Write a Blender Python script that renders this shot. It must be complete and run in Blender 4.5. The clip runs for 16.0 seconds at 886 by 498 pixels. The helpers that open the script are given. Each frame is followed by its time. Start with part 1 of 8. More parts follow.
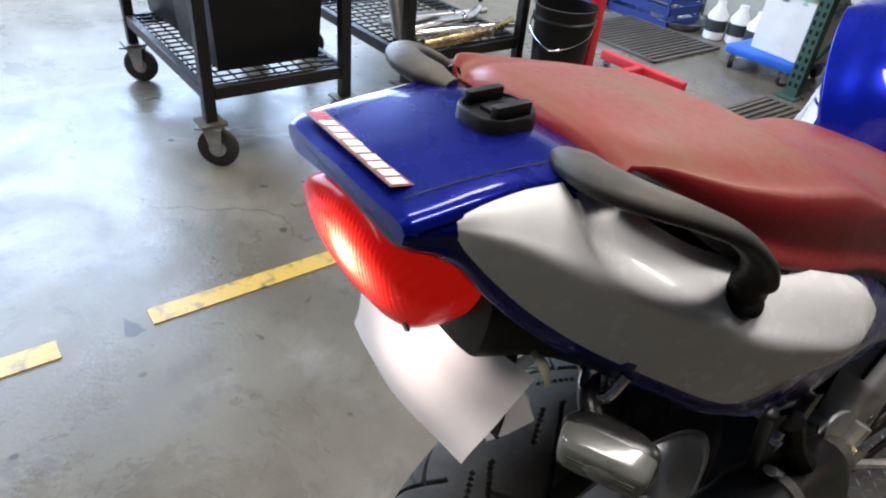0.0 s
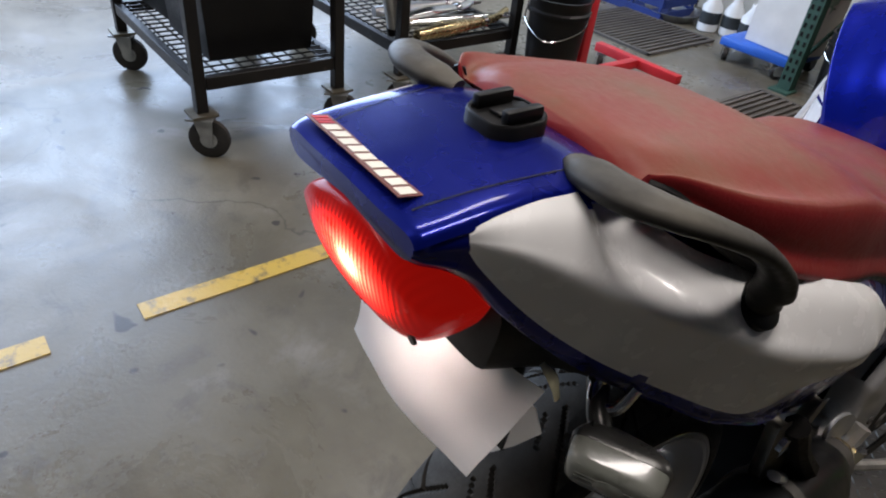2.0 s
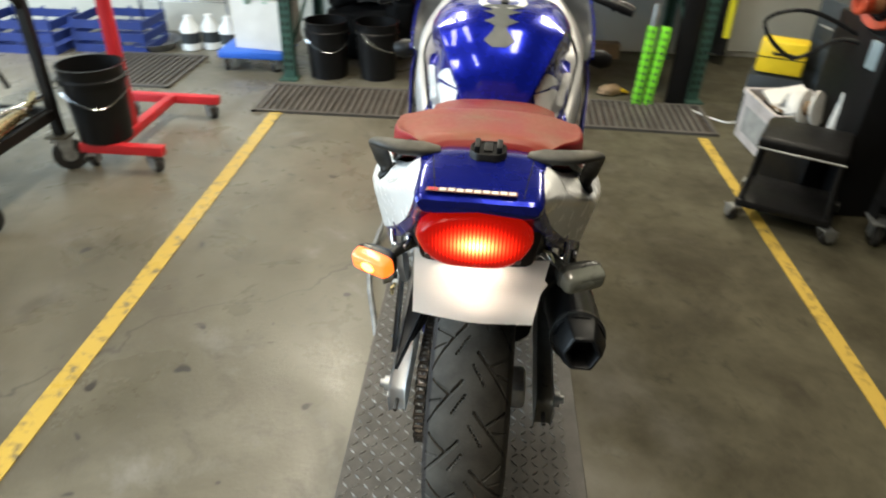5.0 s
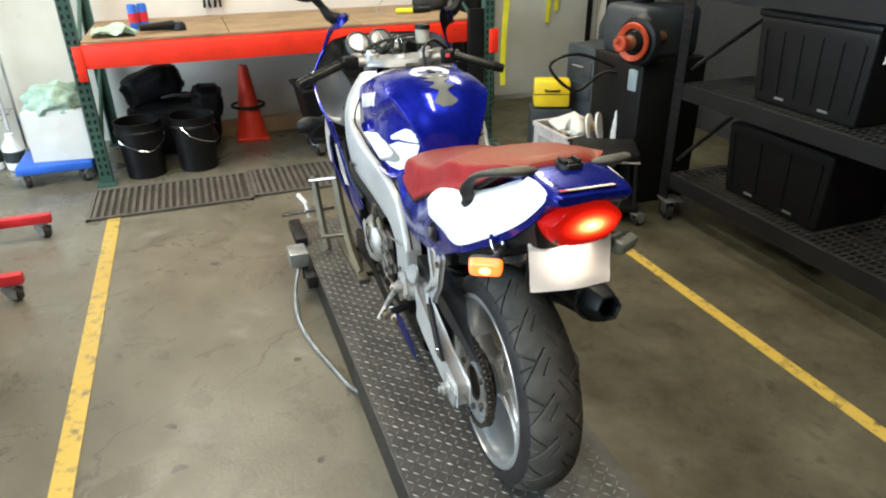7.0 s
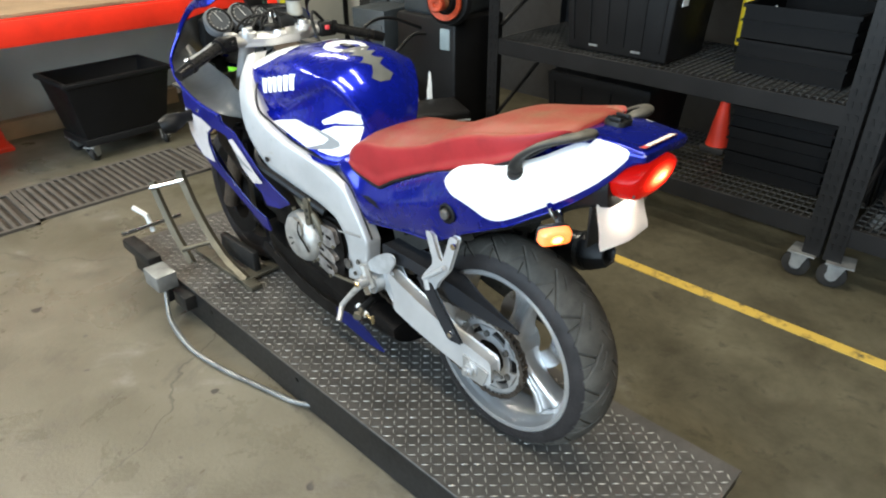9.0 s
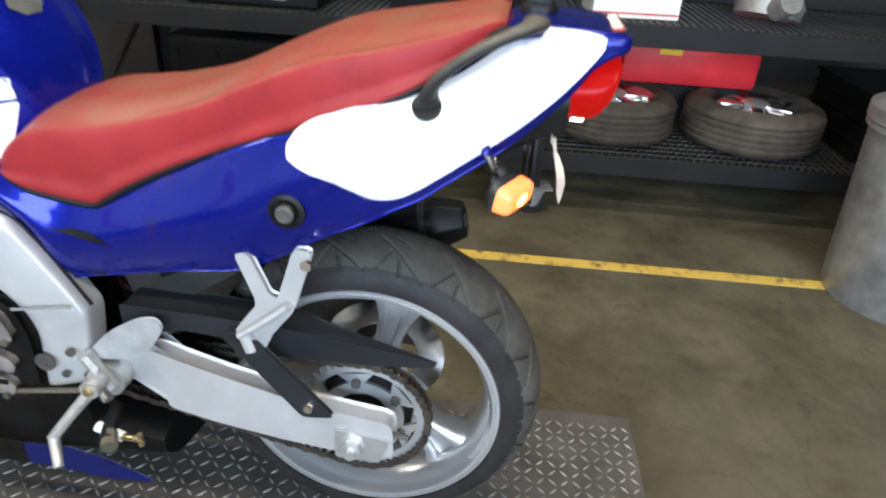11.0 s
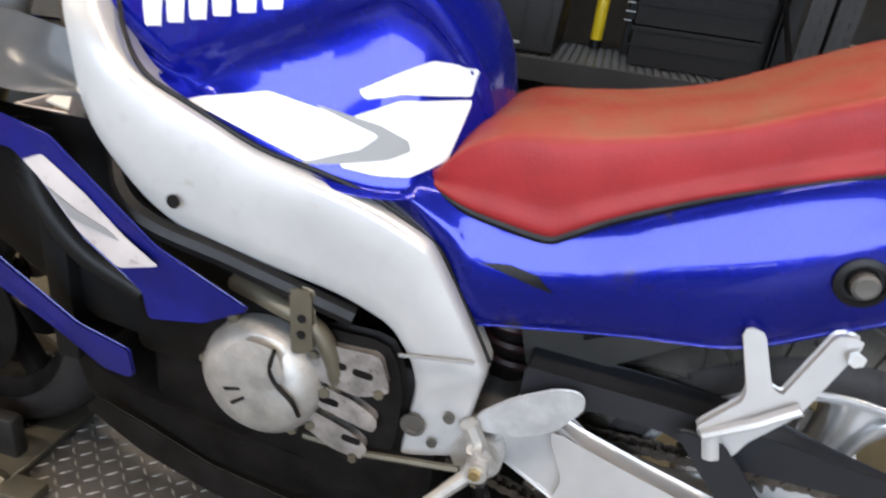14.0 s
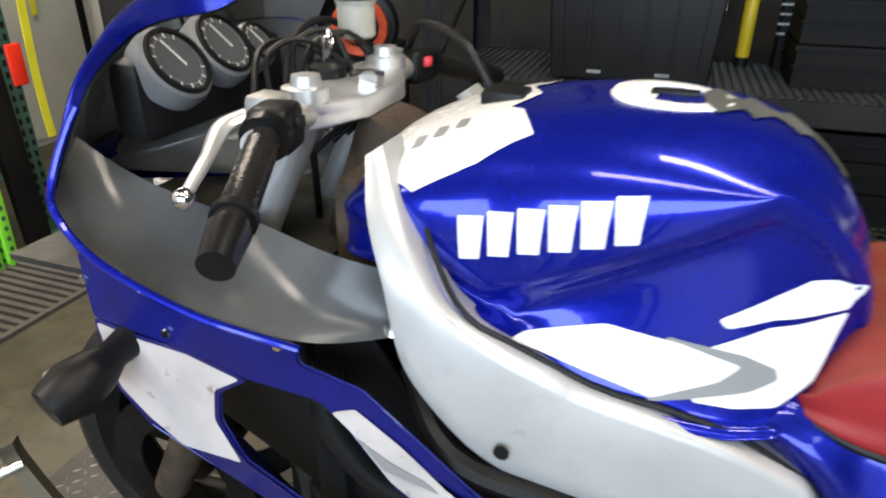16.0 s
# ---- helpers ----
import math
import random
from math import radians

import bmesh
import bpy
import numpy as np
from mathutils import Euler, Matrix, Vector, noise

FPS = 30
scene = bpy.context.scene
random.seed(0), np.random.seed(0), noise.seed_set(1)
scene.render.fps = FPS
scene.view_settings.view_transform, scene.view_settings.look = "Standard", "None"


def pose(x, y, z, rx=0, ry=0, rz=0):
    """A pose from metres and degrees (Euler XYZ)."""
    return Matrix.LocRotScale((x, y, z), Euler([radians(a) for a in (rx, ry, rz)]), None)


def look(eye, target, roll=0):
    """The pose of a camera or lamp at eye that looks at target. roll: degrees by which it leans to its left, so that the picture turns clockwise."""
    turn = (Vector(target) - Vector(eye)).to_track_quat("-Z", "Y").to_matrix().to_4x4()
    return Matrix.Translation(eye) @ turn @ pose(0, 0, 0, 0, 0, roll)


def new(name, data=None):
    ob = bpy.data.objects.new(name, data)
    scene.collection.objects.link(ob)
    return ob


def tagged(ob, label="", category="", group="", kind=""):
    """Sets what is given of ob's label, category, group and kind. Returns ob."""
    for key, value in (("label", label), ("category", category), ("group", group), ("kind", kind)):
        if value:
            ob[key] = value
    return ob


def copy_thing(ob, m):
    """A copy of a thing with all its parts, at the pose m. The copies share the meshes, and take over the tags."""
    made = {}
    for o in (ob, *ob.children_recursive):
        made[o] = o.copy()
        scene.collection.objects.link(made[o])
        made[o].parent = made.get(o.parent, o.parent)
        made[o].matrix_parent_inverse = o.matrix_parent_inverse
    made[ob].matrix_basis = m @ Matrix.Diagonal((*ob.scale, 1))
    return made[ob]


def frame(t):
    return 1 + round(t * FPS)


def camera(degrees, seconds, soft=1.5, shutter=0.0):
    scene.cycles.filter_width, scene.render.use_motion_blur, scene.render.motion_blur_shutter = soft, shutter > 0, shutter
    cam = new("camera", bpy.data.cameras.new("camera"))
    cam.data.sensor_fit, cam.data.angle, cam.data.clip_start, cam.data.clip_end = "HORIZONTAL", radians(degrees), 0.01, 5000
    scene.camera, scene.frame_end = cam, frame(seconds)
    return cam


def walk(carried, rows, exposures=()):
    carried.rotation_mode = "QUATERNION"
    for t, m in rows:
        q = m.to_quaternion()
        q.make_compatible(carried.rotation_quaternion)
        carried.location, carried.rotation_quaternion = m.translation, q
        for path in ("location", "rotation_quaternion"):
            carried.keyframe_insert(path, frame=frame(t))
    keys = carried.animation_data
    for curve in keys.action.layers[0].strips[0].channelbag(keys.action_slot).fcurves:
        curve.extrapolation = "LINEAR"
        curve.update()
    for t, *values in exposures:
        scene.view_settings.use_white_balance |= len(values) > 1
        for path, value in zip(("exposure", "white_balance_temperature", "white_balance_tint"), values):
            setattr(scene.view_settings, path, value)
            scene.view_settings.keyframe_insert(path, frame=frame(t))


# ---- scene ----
from mathutils.bvhtree import BVHTree
cam = camera(67.6, 16.0, soft=2.0, shutter=0.4)
PATH = [
    (0, (0.316, -0.516, 1.324), (-0.941, 0.54, 0.182), 5.9),
    (0.5, (0.317, -0.527, 1.321), (-0.962, 0.481, 0.161), 5.2),
    (1, (0.304, -0.514, 1.326), (-0.935, 0.568, 0.189), 5.3),
    (1.5, (0.299, -0.503, 1.322), (-0.909, 0.572, 0.144), 6.7),
    (2, (0.292, -0.512, 1.324), (-0.934, 0.557, 0.16), 6.7),
    (2.5, (0.338, -0.545, 1.379), (-0.82, 0.601, 0.218), 5.0),
    (3, (0.398, -0.615, 1.413), (-0.698, 0.547, 0.209), 0.4),
    (3.5, (0.459, -0.781, 1.477), (-0.502, 0.511, 0.291), 0.0),
    (4, (0.369, -1.031, 1.532), (-0.353, 0.459, 0.41), -1.1),
    (4.5, (0.181, -1.063, 1.524), (-0.286, 0.567, 0.464), 0.0),
    (5, (-0.017, -1.071, 1.52), (-0.107, 0.614, 0.446), 1.8),
    (5.2, (-0.11, -1.113, 1.523), (-0.036, 0.566, 0.438), 0.2),
    (7.3, (-0.73, -1.317, 1.586), (-0.045, 0.347, 0.714), -0.2),
    (7.5, (-0.763, -1.248, 1.584), (-0.018, 0.389, 0.711), 0.2),
    (8, (-0.854, -1.091, 1.588), (0.001, 0.492, 0.714), 0.0),
    (8.5, (-1.055, -0.98, 1.579), (0.014, 0.417, 0.626), -2.5),
    (9, (-1.203, -0.875, 1.583), (0.043, 0.341, 0.599), -0.1),
    (9.5, (-1.2, -0.704, 1.547), (0.087, 0.459, 0.552), -2.8),
    (10, (-1.133, -0.527, 1.527), (0.378, 0.376, 0.578), -2.6),
    (10.2, (-1.111, -0.437, 1.509), (0.51, 0.244, 0.555), -2.2),
    (12.5, (-0.743, 0.154, 0.864), (0.986, -0.031, -0.126), 7.9),
    (12.8, (-0.753, 0.217, 0.872), (0.993, 0.045, -0.088), 8.0),
    (13, (-0.76, 0.252, 0.901), (0.992, 0.164, -0.06), 7.0),
    (13.3, (-0.791, 0.331, 0.947), (0.976, 0.311, 0.01), 9.3),
    (13.5, (-0.805, 0.353, 0.996), (0.965, 0.476, 0.073), 8.6),
    (14, (-0.848, 0.394, 1.13), (0.94, 0.739, 0.301), 7.6),
    (14.5, (-0.875, 0.418, 1.202), (0.864, 0.894, 0.336), 5.8),
    (15, (-0.876, 0.514, 1.301), (0.875, 1.03, 0.485), 3.3),
    (15.5, (-0.85, 0.602, 1.349), (0.898, 1.15, 0.546), 2.7),
    (16, (-0.726, 0.735, 1.304), (0.983, 1.292, 0.428), 0.4),
]
walk(cam, [(t, look(eye, target, roll)) for t, eye, target, roll in PATH],
     exposures=[(0.0, 0.35, 5900, 18), (0.5, -0.1, 6000, 20), (1.5, -0.05, 6000, 20), (2.5, -0.38, 6050, 20), (3.0, 0.0, 6200, 17), (3.5, 0.15, 6250, 14), (4.0, 0.45, 6400, 10),
                (5.0, 0.45, 6700, 8), (7.5, 0.60, 6550, 7), (9.0, 0.65, 6450, 9), (10.0, 0.6, 6400, 10), (12.5, 0.7, 6450, 19), (13.5, 0.5, 6800, 18), (14.0, 0.45, 7000, 20), (14.5, 0.30, 7100, 20), (15.5, 0.43, 6850, 17), (16.0, 0.40, 6700, 14)])

# ---- world, sun, lamps ----
world = bpy.data.worlds.new("daylight")
scene.world = world
world.use_nodes = True
wn = world.node_tree
sky = wn.nodes.new("ShaderNodeTexSky")
sky.sky_type = "NISHITA"
sky.sun_disc = False
sky.sun_elevation, sky.sun_rotation = radians(48), radians(250)
wn.links.new(sky.outputs[0], wn.nodes["Background"].inputs[0])
wn.nodes["Background"].inputs[1].default_value = 0.12


def lamp(name, kind, m, energy, colour, size=0.0, size_y=0.0):
    data = bpy.data.lights.new(name, kind)
    data.energy, data.color = energy, colour
    if kind == "AREA":
        data.shape, data.size, data.size_y = "RECTANGLE", size, size_y
    ob = new(name, data)
    ob.matrix_world = m
    return ob


sun = lamp("sun", "SUN", look((-20, -8, 24), (0, 0, 0)), 3.0, (1.0, 0.95, 0.88))
sun.data.angle = radians(0.5)
# daylight through the large roller-door opening
lamp("door_daylight", "AREA", look((-5.25, 0.0, 2.15), (0, 0.2, 0.8)), 400, (0.64, 0.83, 1.0), 6.0, 2.4)
# ceiling strip lights, out of view; placed and powered to brighten bike and walls
STRIPS = [(-1.15, 0.5, 20), (-1.15, 3.0, 54), (0.25, -0.10, 36), (-1.3, -1.9, 42), (1.4, 3.0, 42)]
for sx, sy, watts in STRIPS:
    lamp("strip_lamp", "AREA", pose(sx, sy, 3.05, 0, 0, 0), watts, (1.0, 0.92, 0.76), 0.24, 1.4)


# ---- materials ----
def material(name, base, rough=0.5, metal=0.0, var=0.14, scale=6.0, bump=0.0, bscale=90.0, coat=0.0,
             dust=0.0, dust_col=(0.30, 0.22, 0.15), wear=0.0, wear_col=(0.25, 0.24, 0.22), emit=None, glow=0.0,
             fleck=0.0, rvar=0.12, trans=0.0, ior=1.45, spec=0.5):
    m = bpy.data.materials.new(name)
    m.use_nodes = True
    nt = m.node_tree
    n, ln = nt.nodes, nt.links
    b = n["Principled BSDF"]
    geo = n.new("ShaderNodeNewGeometry")
    info = n.new("ShaderNodeObjectInfo")

    def noise_at(sc, detail=4.0, rgh=0.55):
        t = n.new("ShaderNodeTexNoise")
        t.inputs["Scale"].default_value, t.inputs["Detail"].default_value = sc, detail
        t.inputs["Roughness"].default_value = rgh
        ln.new(geo.outputs["Position"], t.inputs["Vector"])
        return t

    def ramp(src, lo, hi):
        r = n.new("ShaderNodeMapRange")
        r.inputs["From Min"].default_value, r.inputs["From Max"].default_value = lo, hi
        ln.new(src, r.inputs["Value"])
        return r.outputs[0]

    def mix(fac, a, c):
        x = n.new("ShaderNodeMix")
        x.data_type = "RGBA"
        if isinstance(fac, float):
            x.inputs[0].default_value = fac
        else:
            ln.new(fac, x.inputs[0])
        for sock, v in ((x.inputs[6], a), (x.inputs[7], c)):
            if isinstance(v, tuple):
                sock.default_value = (*v, 1)
            else:
                ln.new(v, sock)
        return x.outputs[2]

    big, small = noise_at(scale), noise_at(scale * 9, 3.0)
    lo = tuple(max(0.0, v * (1 - var)) for v in base)
    hi = tuple(min(1.0, v * (1 + var)) for v in base)
    col = mix(ramp(big.outputs[0], 0.3, 0.7), lo, hi)
    tone = n.new("ShaderNodeHueSaturation")
    tone.inputs["Saturation"].default_value = 1.0
    vv = n.new("ShaderNodeMapRange")
    vv.inputs["To Min"].default_value, vv.inputs["To Max"].default_value = 1 - var * 0.5, 1 + var * 0.5
    ln.new(info.outputs["Random"], vv.inputs["Value"])
    ln.new(vv.outputs[0], tone.inputs["Value"])
    ln.new(col, tone.inputs["Color"])
    col = tone.outputs[0]
    if fleck:
        col = mix(ramp(small.outputs[0], 0.56, 0.72), col, tuple(v * (1 - fleck) for v in base))
    if wear:
        w = noise_at(scale * 3.1, 6.0, 0.7)
        col = mix(ramp(w.outputs[0], 0.72 - wear * 0.3, 0.76 - wear * 0.2), col, wear_col)
    dfac = None
    if dust:
        sep = n.new("ShaderNodeSeparateXYZ")
        ln.new(geo.outputs["Normal"], sep.inputs[0])
        up = ramp(sep.outputs["Z"], 0.25, 0.95)
        mul = n.new("ShaderNodeMath")
        mul.operation = "MULTIPLY"
        ln.new(up, mul.inputs[0])
        ln.new(ramp(big.outputs[0], 0.15, 0.75), mul.inputs[1])
        sc2 = n.new("ShaderNodeMath")
        sc2.operation = "MULTIPLY"
        ln.new(mul.outputs[0], sc2.inputs[0])
        sc2.inputs[1].default_value = dust
        dfac = sc2.outputs[0]
        col = mix(dfac, col, dust_col)
    ln.new(col, b.inputs["Base Color"])
    rr = n.new("ShaderNodeMapRange")
    rr.inputs["From Min"].default_value, rr.inputs["From Max"].default_value = 0.3, 0.7
    rr.inputs["To Min"].default_value, rr.inputs["To Max"].default_value = max(0.02, rough - rvar * rough), min(1.0, rough + rvar * rough)
    ln.new(small.outputs[0], rr.inputs["Value"])
    ln.new(rr.outputs[0], b.inputs["Roughness"])
    b.inputs["Metallic"].default_value = metal
    b.inputs["Specular IOR Level"].default_value = spec
    b.inputs["Coat Weight"].default_value, b.inputs["Coat Roughness"].default_value = coat, 0.04
    b.inputs["Transmission Weight"].default_value, b.inputs["IOR"].default_value = trans, ior
    if emit:
        b.inputs["Emission Color"].default_value, b.inputs["Emission Strength"].default_value = (*emit, 1), glow
    if bump:
        bp = n.new("ShaderNodeBump")
        bp.inputs["Strength"].default_value, bp.inputs["Distance"].default_value = bump, 0.004
        ln.new(noise_at(bscale, 5.0).outputs[0], bp.inputs["Height"])
        ln.new(bp.outputs[0], b.inputs["Normal"])
    return m


def concrete(name, paint=None, amount=0.0):
    """Old sealed concrete, with stains; with paint, a worn coat of it on top."""
    m = bpy.data.materials.new(name)
    m.use_nodes = True
    nt = m.node_tree
    n, ln = nt.nodes, nt.links
    b = n["Principled BSDF"]
    geo = n.new("ShaderNodeNewGeometry")

    def tex(sc, detail=6.0, rgh=0.6, lo=0.35, hi=0.65, dist=0.0):
        t = n.new("ShaderNodeTexNoise")
        t.inputs["Scale"].default_value, t.inputs["Detail"].default_value = sc, detail
        t.inputs["Roughness"].default_value, t.inputs["Distortion"].default_value = rgh, dist
        ln.new(geo.outputs["Position"], t.inputs["Vector"])
        r = n.new("ShaderNodeMapRange")
        r.inputs["From Min"].default_value, r.inputs["From Max"].default_value = lo, hi
        ln.new(t.outputs[0], r.inputs["Value"])
        return r.outputs[0]

    def mix(fac, a, c):
        x = n.new("ShaderNodeMix")
        x.data_type = "RGBA"
        ln.new(fac, x.inputs[0])
        for sock, v in ((x.inputs[6], a), (x.inputs[7], c)):
            if isinstance(v, tuple):
                sock.default_value = (*v, 1)
            else:
                ln.new(v, sock)
        return x.outputs[2]

    col = mix(tex(1.3, 5.0), (0.132, 0.119, 0.087), (0.190, 0.175, 0.136))
    col = mix(tex(5.5, 8.0, 0.7, 0.52, 0.74, 0.6), col, (0.088, 0.078, 0.064))
    col = mix(tex(2.6, 8.0, 0.66, 0.58, 0.74, 0.35), col, (0.264, 0.254, 0.234))
    col = mix(tex(0.75, 7.0, 0.62, 0.46, 0.72, 0.25), col, (0.080, 0.070, 0.046))
    col = mix(tex(1.9, 9.0, 0.66, 0.53, 0.78, 0.25), col, (0.105, 0.094, 0.072))
    col = mix(tex(60, 3.0, 0.6, 0.62, 0.72), col, (0.132, 0.122, 0.106))
    col = mix(tex(9.0, 2.0, 0.4, 0.715, 0.74, 0.3), col, (0.050, 0.045, 0.040))
    # long hairline cracks
    warp = n.new("ShaderNodeTexNoise")
    warp.inputs["Scale"].default_value, warp.inputs["Detail"].default_value = 2.2, 6.0
    ln.new(geo.outputs["Position"], warp.inputs["Vector"])
    bend = n.new("ShaderNodeVectorMath")
    bend.operation = "MULTIPLY_ADD"
    ln.new(warp.outputs["Color"], bend.inputs[0])
    bend.inputs[1].default_value = (0.5, 0.5, 0.0)
    ln.new(geo.outputs["Position"], bend.inputs[2])
    cell = n.new("ShaderNodeTexVoronoi")
    cell.feature = "DISTANCE_TO_EDGE"
    cell.inputs["Scale"].default_value = 0.42
    ln.new(bend.outputs[0], cell.inputs["Vector"])
    line = n.new("ShaderNodeMapRange")
    line.inputs["From Min"].default_value, line.inputs["From Max"].default_value = 0.0, 0.0022
    line.inputs["To Min"].default_value, line.inputs["To Max"].default_value = 0.7, 0.0
    ln.new(cell.outputs["Distance"], line.inputs["Value"])
    col = mix(line.outputs[0], col, (0.05, 0.045, 0.035))
    # brown oil-stained half of the bay, darkened further for its weaker light
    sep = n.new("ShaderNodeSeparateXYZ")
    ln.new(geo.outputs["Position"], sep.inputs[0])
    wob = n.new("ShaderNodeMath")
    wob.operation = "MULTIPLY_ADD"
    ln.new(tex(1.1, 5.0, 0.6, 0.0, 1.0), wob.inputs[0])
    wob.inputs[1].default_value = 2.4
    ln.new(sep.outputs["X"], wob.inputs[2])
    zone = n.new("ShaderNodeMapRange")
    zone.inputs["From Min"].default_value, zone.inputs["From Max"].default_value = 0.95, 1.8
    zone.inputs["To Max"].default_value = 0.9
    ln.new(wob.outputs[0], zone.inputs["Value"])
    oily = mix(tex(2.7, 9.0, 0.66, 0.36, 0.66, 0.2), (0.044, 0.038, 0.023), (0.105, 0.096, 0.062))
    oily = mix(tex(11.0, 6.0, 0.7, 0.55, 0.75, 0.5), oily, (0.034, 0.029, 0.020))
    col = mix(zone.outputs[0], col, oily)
    if paint:
        col = mix(tex(17, 8.0, 0.70, amount, amount + 0.16), paint, col)
    ln.new(col, b.inputs["Base Color"])
    rr = n.new("ShaderNodeMapRange")
    rr.inputs["To Min"].default_value, rr.inputs["To Max"].default_value = 0.17, 0.50
    ln.new(tex(2.4, 9.0, 0.7, 0.32, 0.68, 0.5), rr.inputs["Value"])
    matt = n.new("ShaderNodeMath")
    matt.operation = "MULTIPLY_ADD"
    ln.new(zone.outputs[0], matt.inputs[0])
    matt.inputs[1].default_value = 0.35
    ln.new(rr.outputs[0], matt.inputs[2])
    ln.new(matt.outputs[0], b.inputs["Roughness"])
    shine = n.new("ShaderNodeMapRange")
    shine.inputs["To Min"].default_value, shine.inputs["To Max"].default_value = 0.5, 0.12
    ln.new(zone.outputs[0], shine.inputs["Value"])
    ln.new(shine.outputs[0], b.inputs["Specular IOR Level"])
    bp = n.new("ShaderNodeBump")
    bp.inputs["Strength"].default_value, bp.inputs["Distance"].default_value = 0.12, 0.004
    ln.new(tex(70, 5.0, 0.6, 0.3, 0.7), bp.inputs["Height"])
    ln.new(bp.outputs[0], b.inputs["Normal"])
    return m


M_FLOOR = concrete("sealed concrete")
M_LINE = concrete("worn yellow floor paint", (0.54, 0.37, 0.075), 0.52)
M_WALL = material("painted block wall", (0.62, 0.60, 0.53), 0.75, var=0.10, scale=1.6, bump=0.25, bscale=40, wear=0.12, wear_col=(0.34, 0.31, 0.26))
# ceiling and two walls: colours lowered to cut bounced light in the room
M_CEIL = material("dark ceiling deck", (0.085, 0.082, 0.078), 0.85, var=0.06, scale=1.2)
M_DARKWALL = material("block wall darkened to cut bounce", (0.028, 0.027, 0.026), 0.8, var=0.2, scale=1.8, bump=0.25, bscale=40)
M_PLANK = material("old plywood", (0.25, 0.165, 0.092), 0.7, var=0.25, scale=5, bump=0.2, wear=0.15, wear_col=(0.14, 0.10, 0.07))
M_GREEN = material("dark green rack paint", (0.035, 0.085, 0.065), 0.5, var=0.2, wear=0.1)
M_ORANGE = material("orange-red beam paint", (0.80, 0.030, 0.010), 0.45, var=0.12, wear=0.06, wear_col=(0.3, 0.1, 0.05))
M_BLACKSTEEL = material("black rack steel", (0.010, 0.010, 0.0105), 0.5, 0.0, var=0.25, wear=0.14, wear_col=(0.05, 0.047, 0.045), dust=0.12, dust_col=(0.08, 0.075, 0.07), spec=0.25)
M_WIRE = material("zinc wire deck", (0.085, 0.085, 0.082), 0.45, 0.6, var=0.2)
M_BROWNSTEEL = material("dark brown cart steel", (0.008, 0.007, 0.0065), 0.5, 0.2, var=0.3, wear=0.2, wear_col=(0.06, 0.048, 0.04))
M_BLACKPLASTIC = material("black moulded plastic", (0.007, 0.007, 0.0074), 0.42, var=0.2, bump=0.08, dust=0.12, dust_col=(0.07, 0.065, 0.06), spec=0.25)
M_GREYBIN = material("dark grey plastic bin", (0.012, 0.013, 0.014), 0.5, var=0.15)
M_RUBBER = material("black rubber", (0.026, 0.025, 0.024), 0.72, var=0.25, scale=14, bump=0.15, bscale=160, dust=0.15, spec=0.25)
M_TYRE = material("worn tyre rubber", (0.020, 0.018, 0.018), 0.55, var=0.28, scale=16, bump=0.2, bscale=220, rvar=0.2, spec=0.25)
M_RED = material("red stand paint", (0.55, 0.022, 0.03), 0.42, var=0.15, wear=0.05)
M_CONE = material("traffic cone red-orange", (0.72, 0.045, 0.02), 0.5, var=0.12)
M_YELLOW = material("yellow moulded plastic", (0.75, 0.52, 0.02), 0.42, var=0.12)
M_STRAP = material("yellow strap webbing", (0.72, 0.66, 0.03), 0.7, var=0.12, bump=0.2, bscale=200)
M_NEON = material("bright green coated steel", (0.22, 0.72, 0.04), 0.45, var=0.1)
M_BLUEPLASTIC = material("bright blue plastic", (0.025, 0.12, 0.55), 0.4, var=0.12)
M_WHITEPLASTIC = material("white plastic", (0.72, 0.73, 0.72), 0.5, var=0.08, wear=0.06)
M_CHROME = material("polished steel", (0.72, 0.72, 0.72), 0.16, 1.0, var=0.1)
M_BRUSHED = material("bare aluminium", (0.56, 0.565, 0.57), 0.38, 0.8, var=0.10, scale=18, bump=0.06, bscale=240)
M_CASTALU = material("cast aluminium", (0.46, 0.45, 0.43), 0.5, 0.75, var=0.25, scale=24, bump=0.25, bscale=260, wear=0.16, wear_col=(0.14, 0.13, 0.12))
M_ZINC = material("tarnished zinc plate", (0.14, 0.126, 0.094), 0.5, 0.6, var=0.3, wear=0.15)
M_BURNT = material("heat-tinted pipe steel", (0.50, 0.40, 0.22), 0.26, 0.95, var=0.35, scale=7)
M_STEEL = material("dark treadplate steel", (0.084, 0.078, 0.071), 0.5, 0.3, var=0.3, scale=10, wear=0.1, wear_col=(0.05, 0.045, 0.04), rvar=0.25)
M_TREAD = material("polished tread lozenge", (0.22, 0.21, 0.19), 0.5, 0.35, var=0.55, scale=14, wear=0.3, wear_col=(0.05, 0.045, 0.04))
M_DARKSTEEL = material("black painted lift steel", (0.018, 0.0175, 0.017), 0.45, 0.2, var=0.3, wear=0.12, wear_col=(0.10, 0.085, 0.07), spec=0.25)
M_BLUE = material("deep blue metallic paint", (0.005, 0.012, 0.28), 0.27, 0.55, var=0.08, scale=4, coat=0.55, rvar=0.06, spec=0.10, wear=0.05, wear_col=(0.006, 0.008, 0.09))
M_BLUETAIL = material("scuffed deep blue paint", (0.005, 0.011, 0.21), 0.27, 0.55, var=0.22, scale=2.4, coat=0.50, rvar=0.12, spec=0.10, wear=0.38, wear_col=(0.026, 0.022, 0.045))
M_BLUEDUSTY = material("dusty deep blue paint", (0.006, 0.009, 0.13), 0.36, 0.15, var=0.3, scale=12, coat=0.3, wear=0.26, wear_col=(0.05, 0.042, 0.10), spec=0.25)
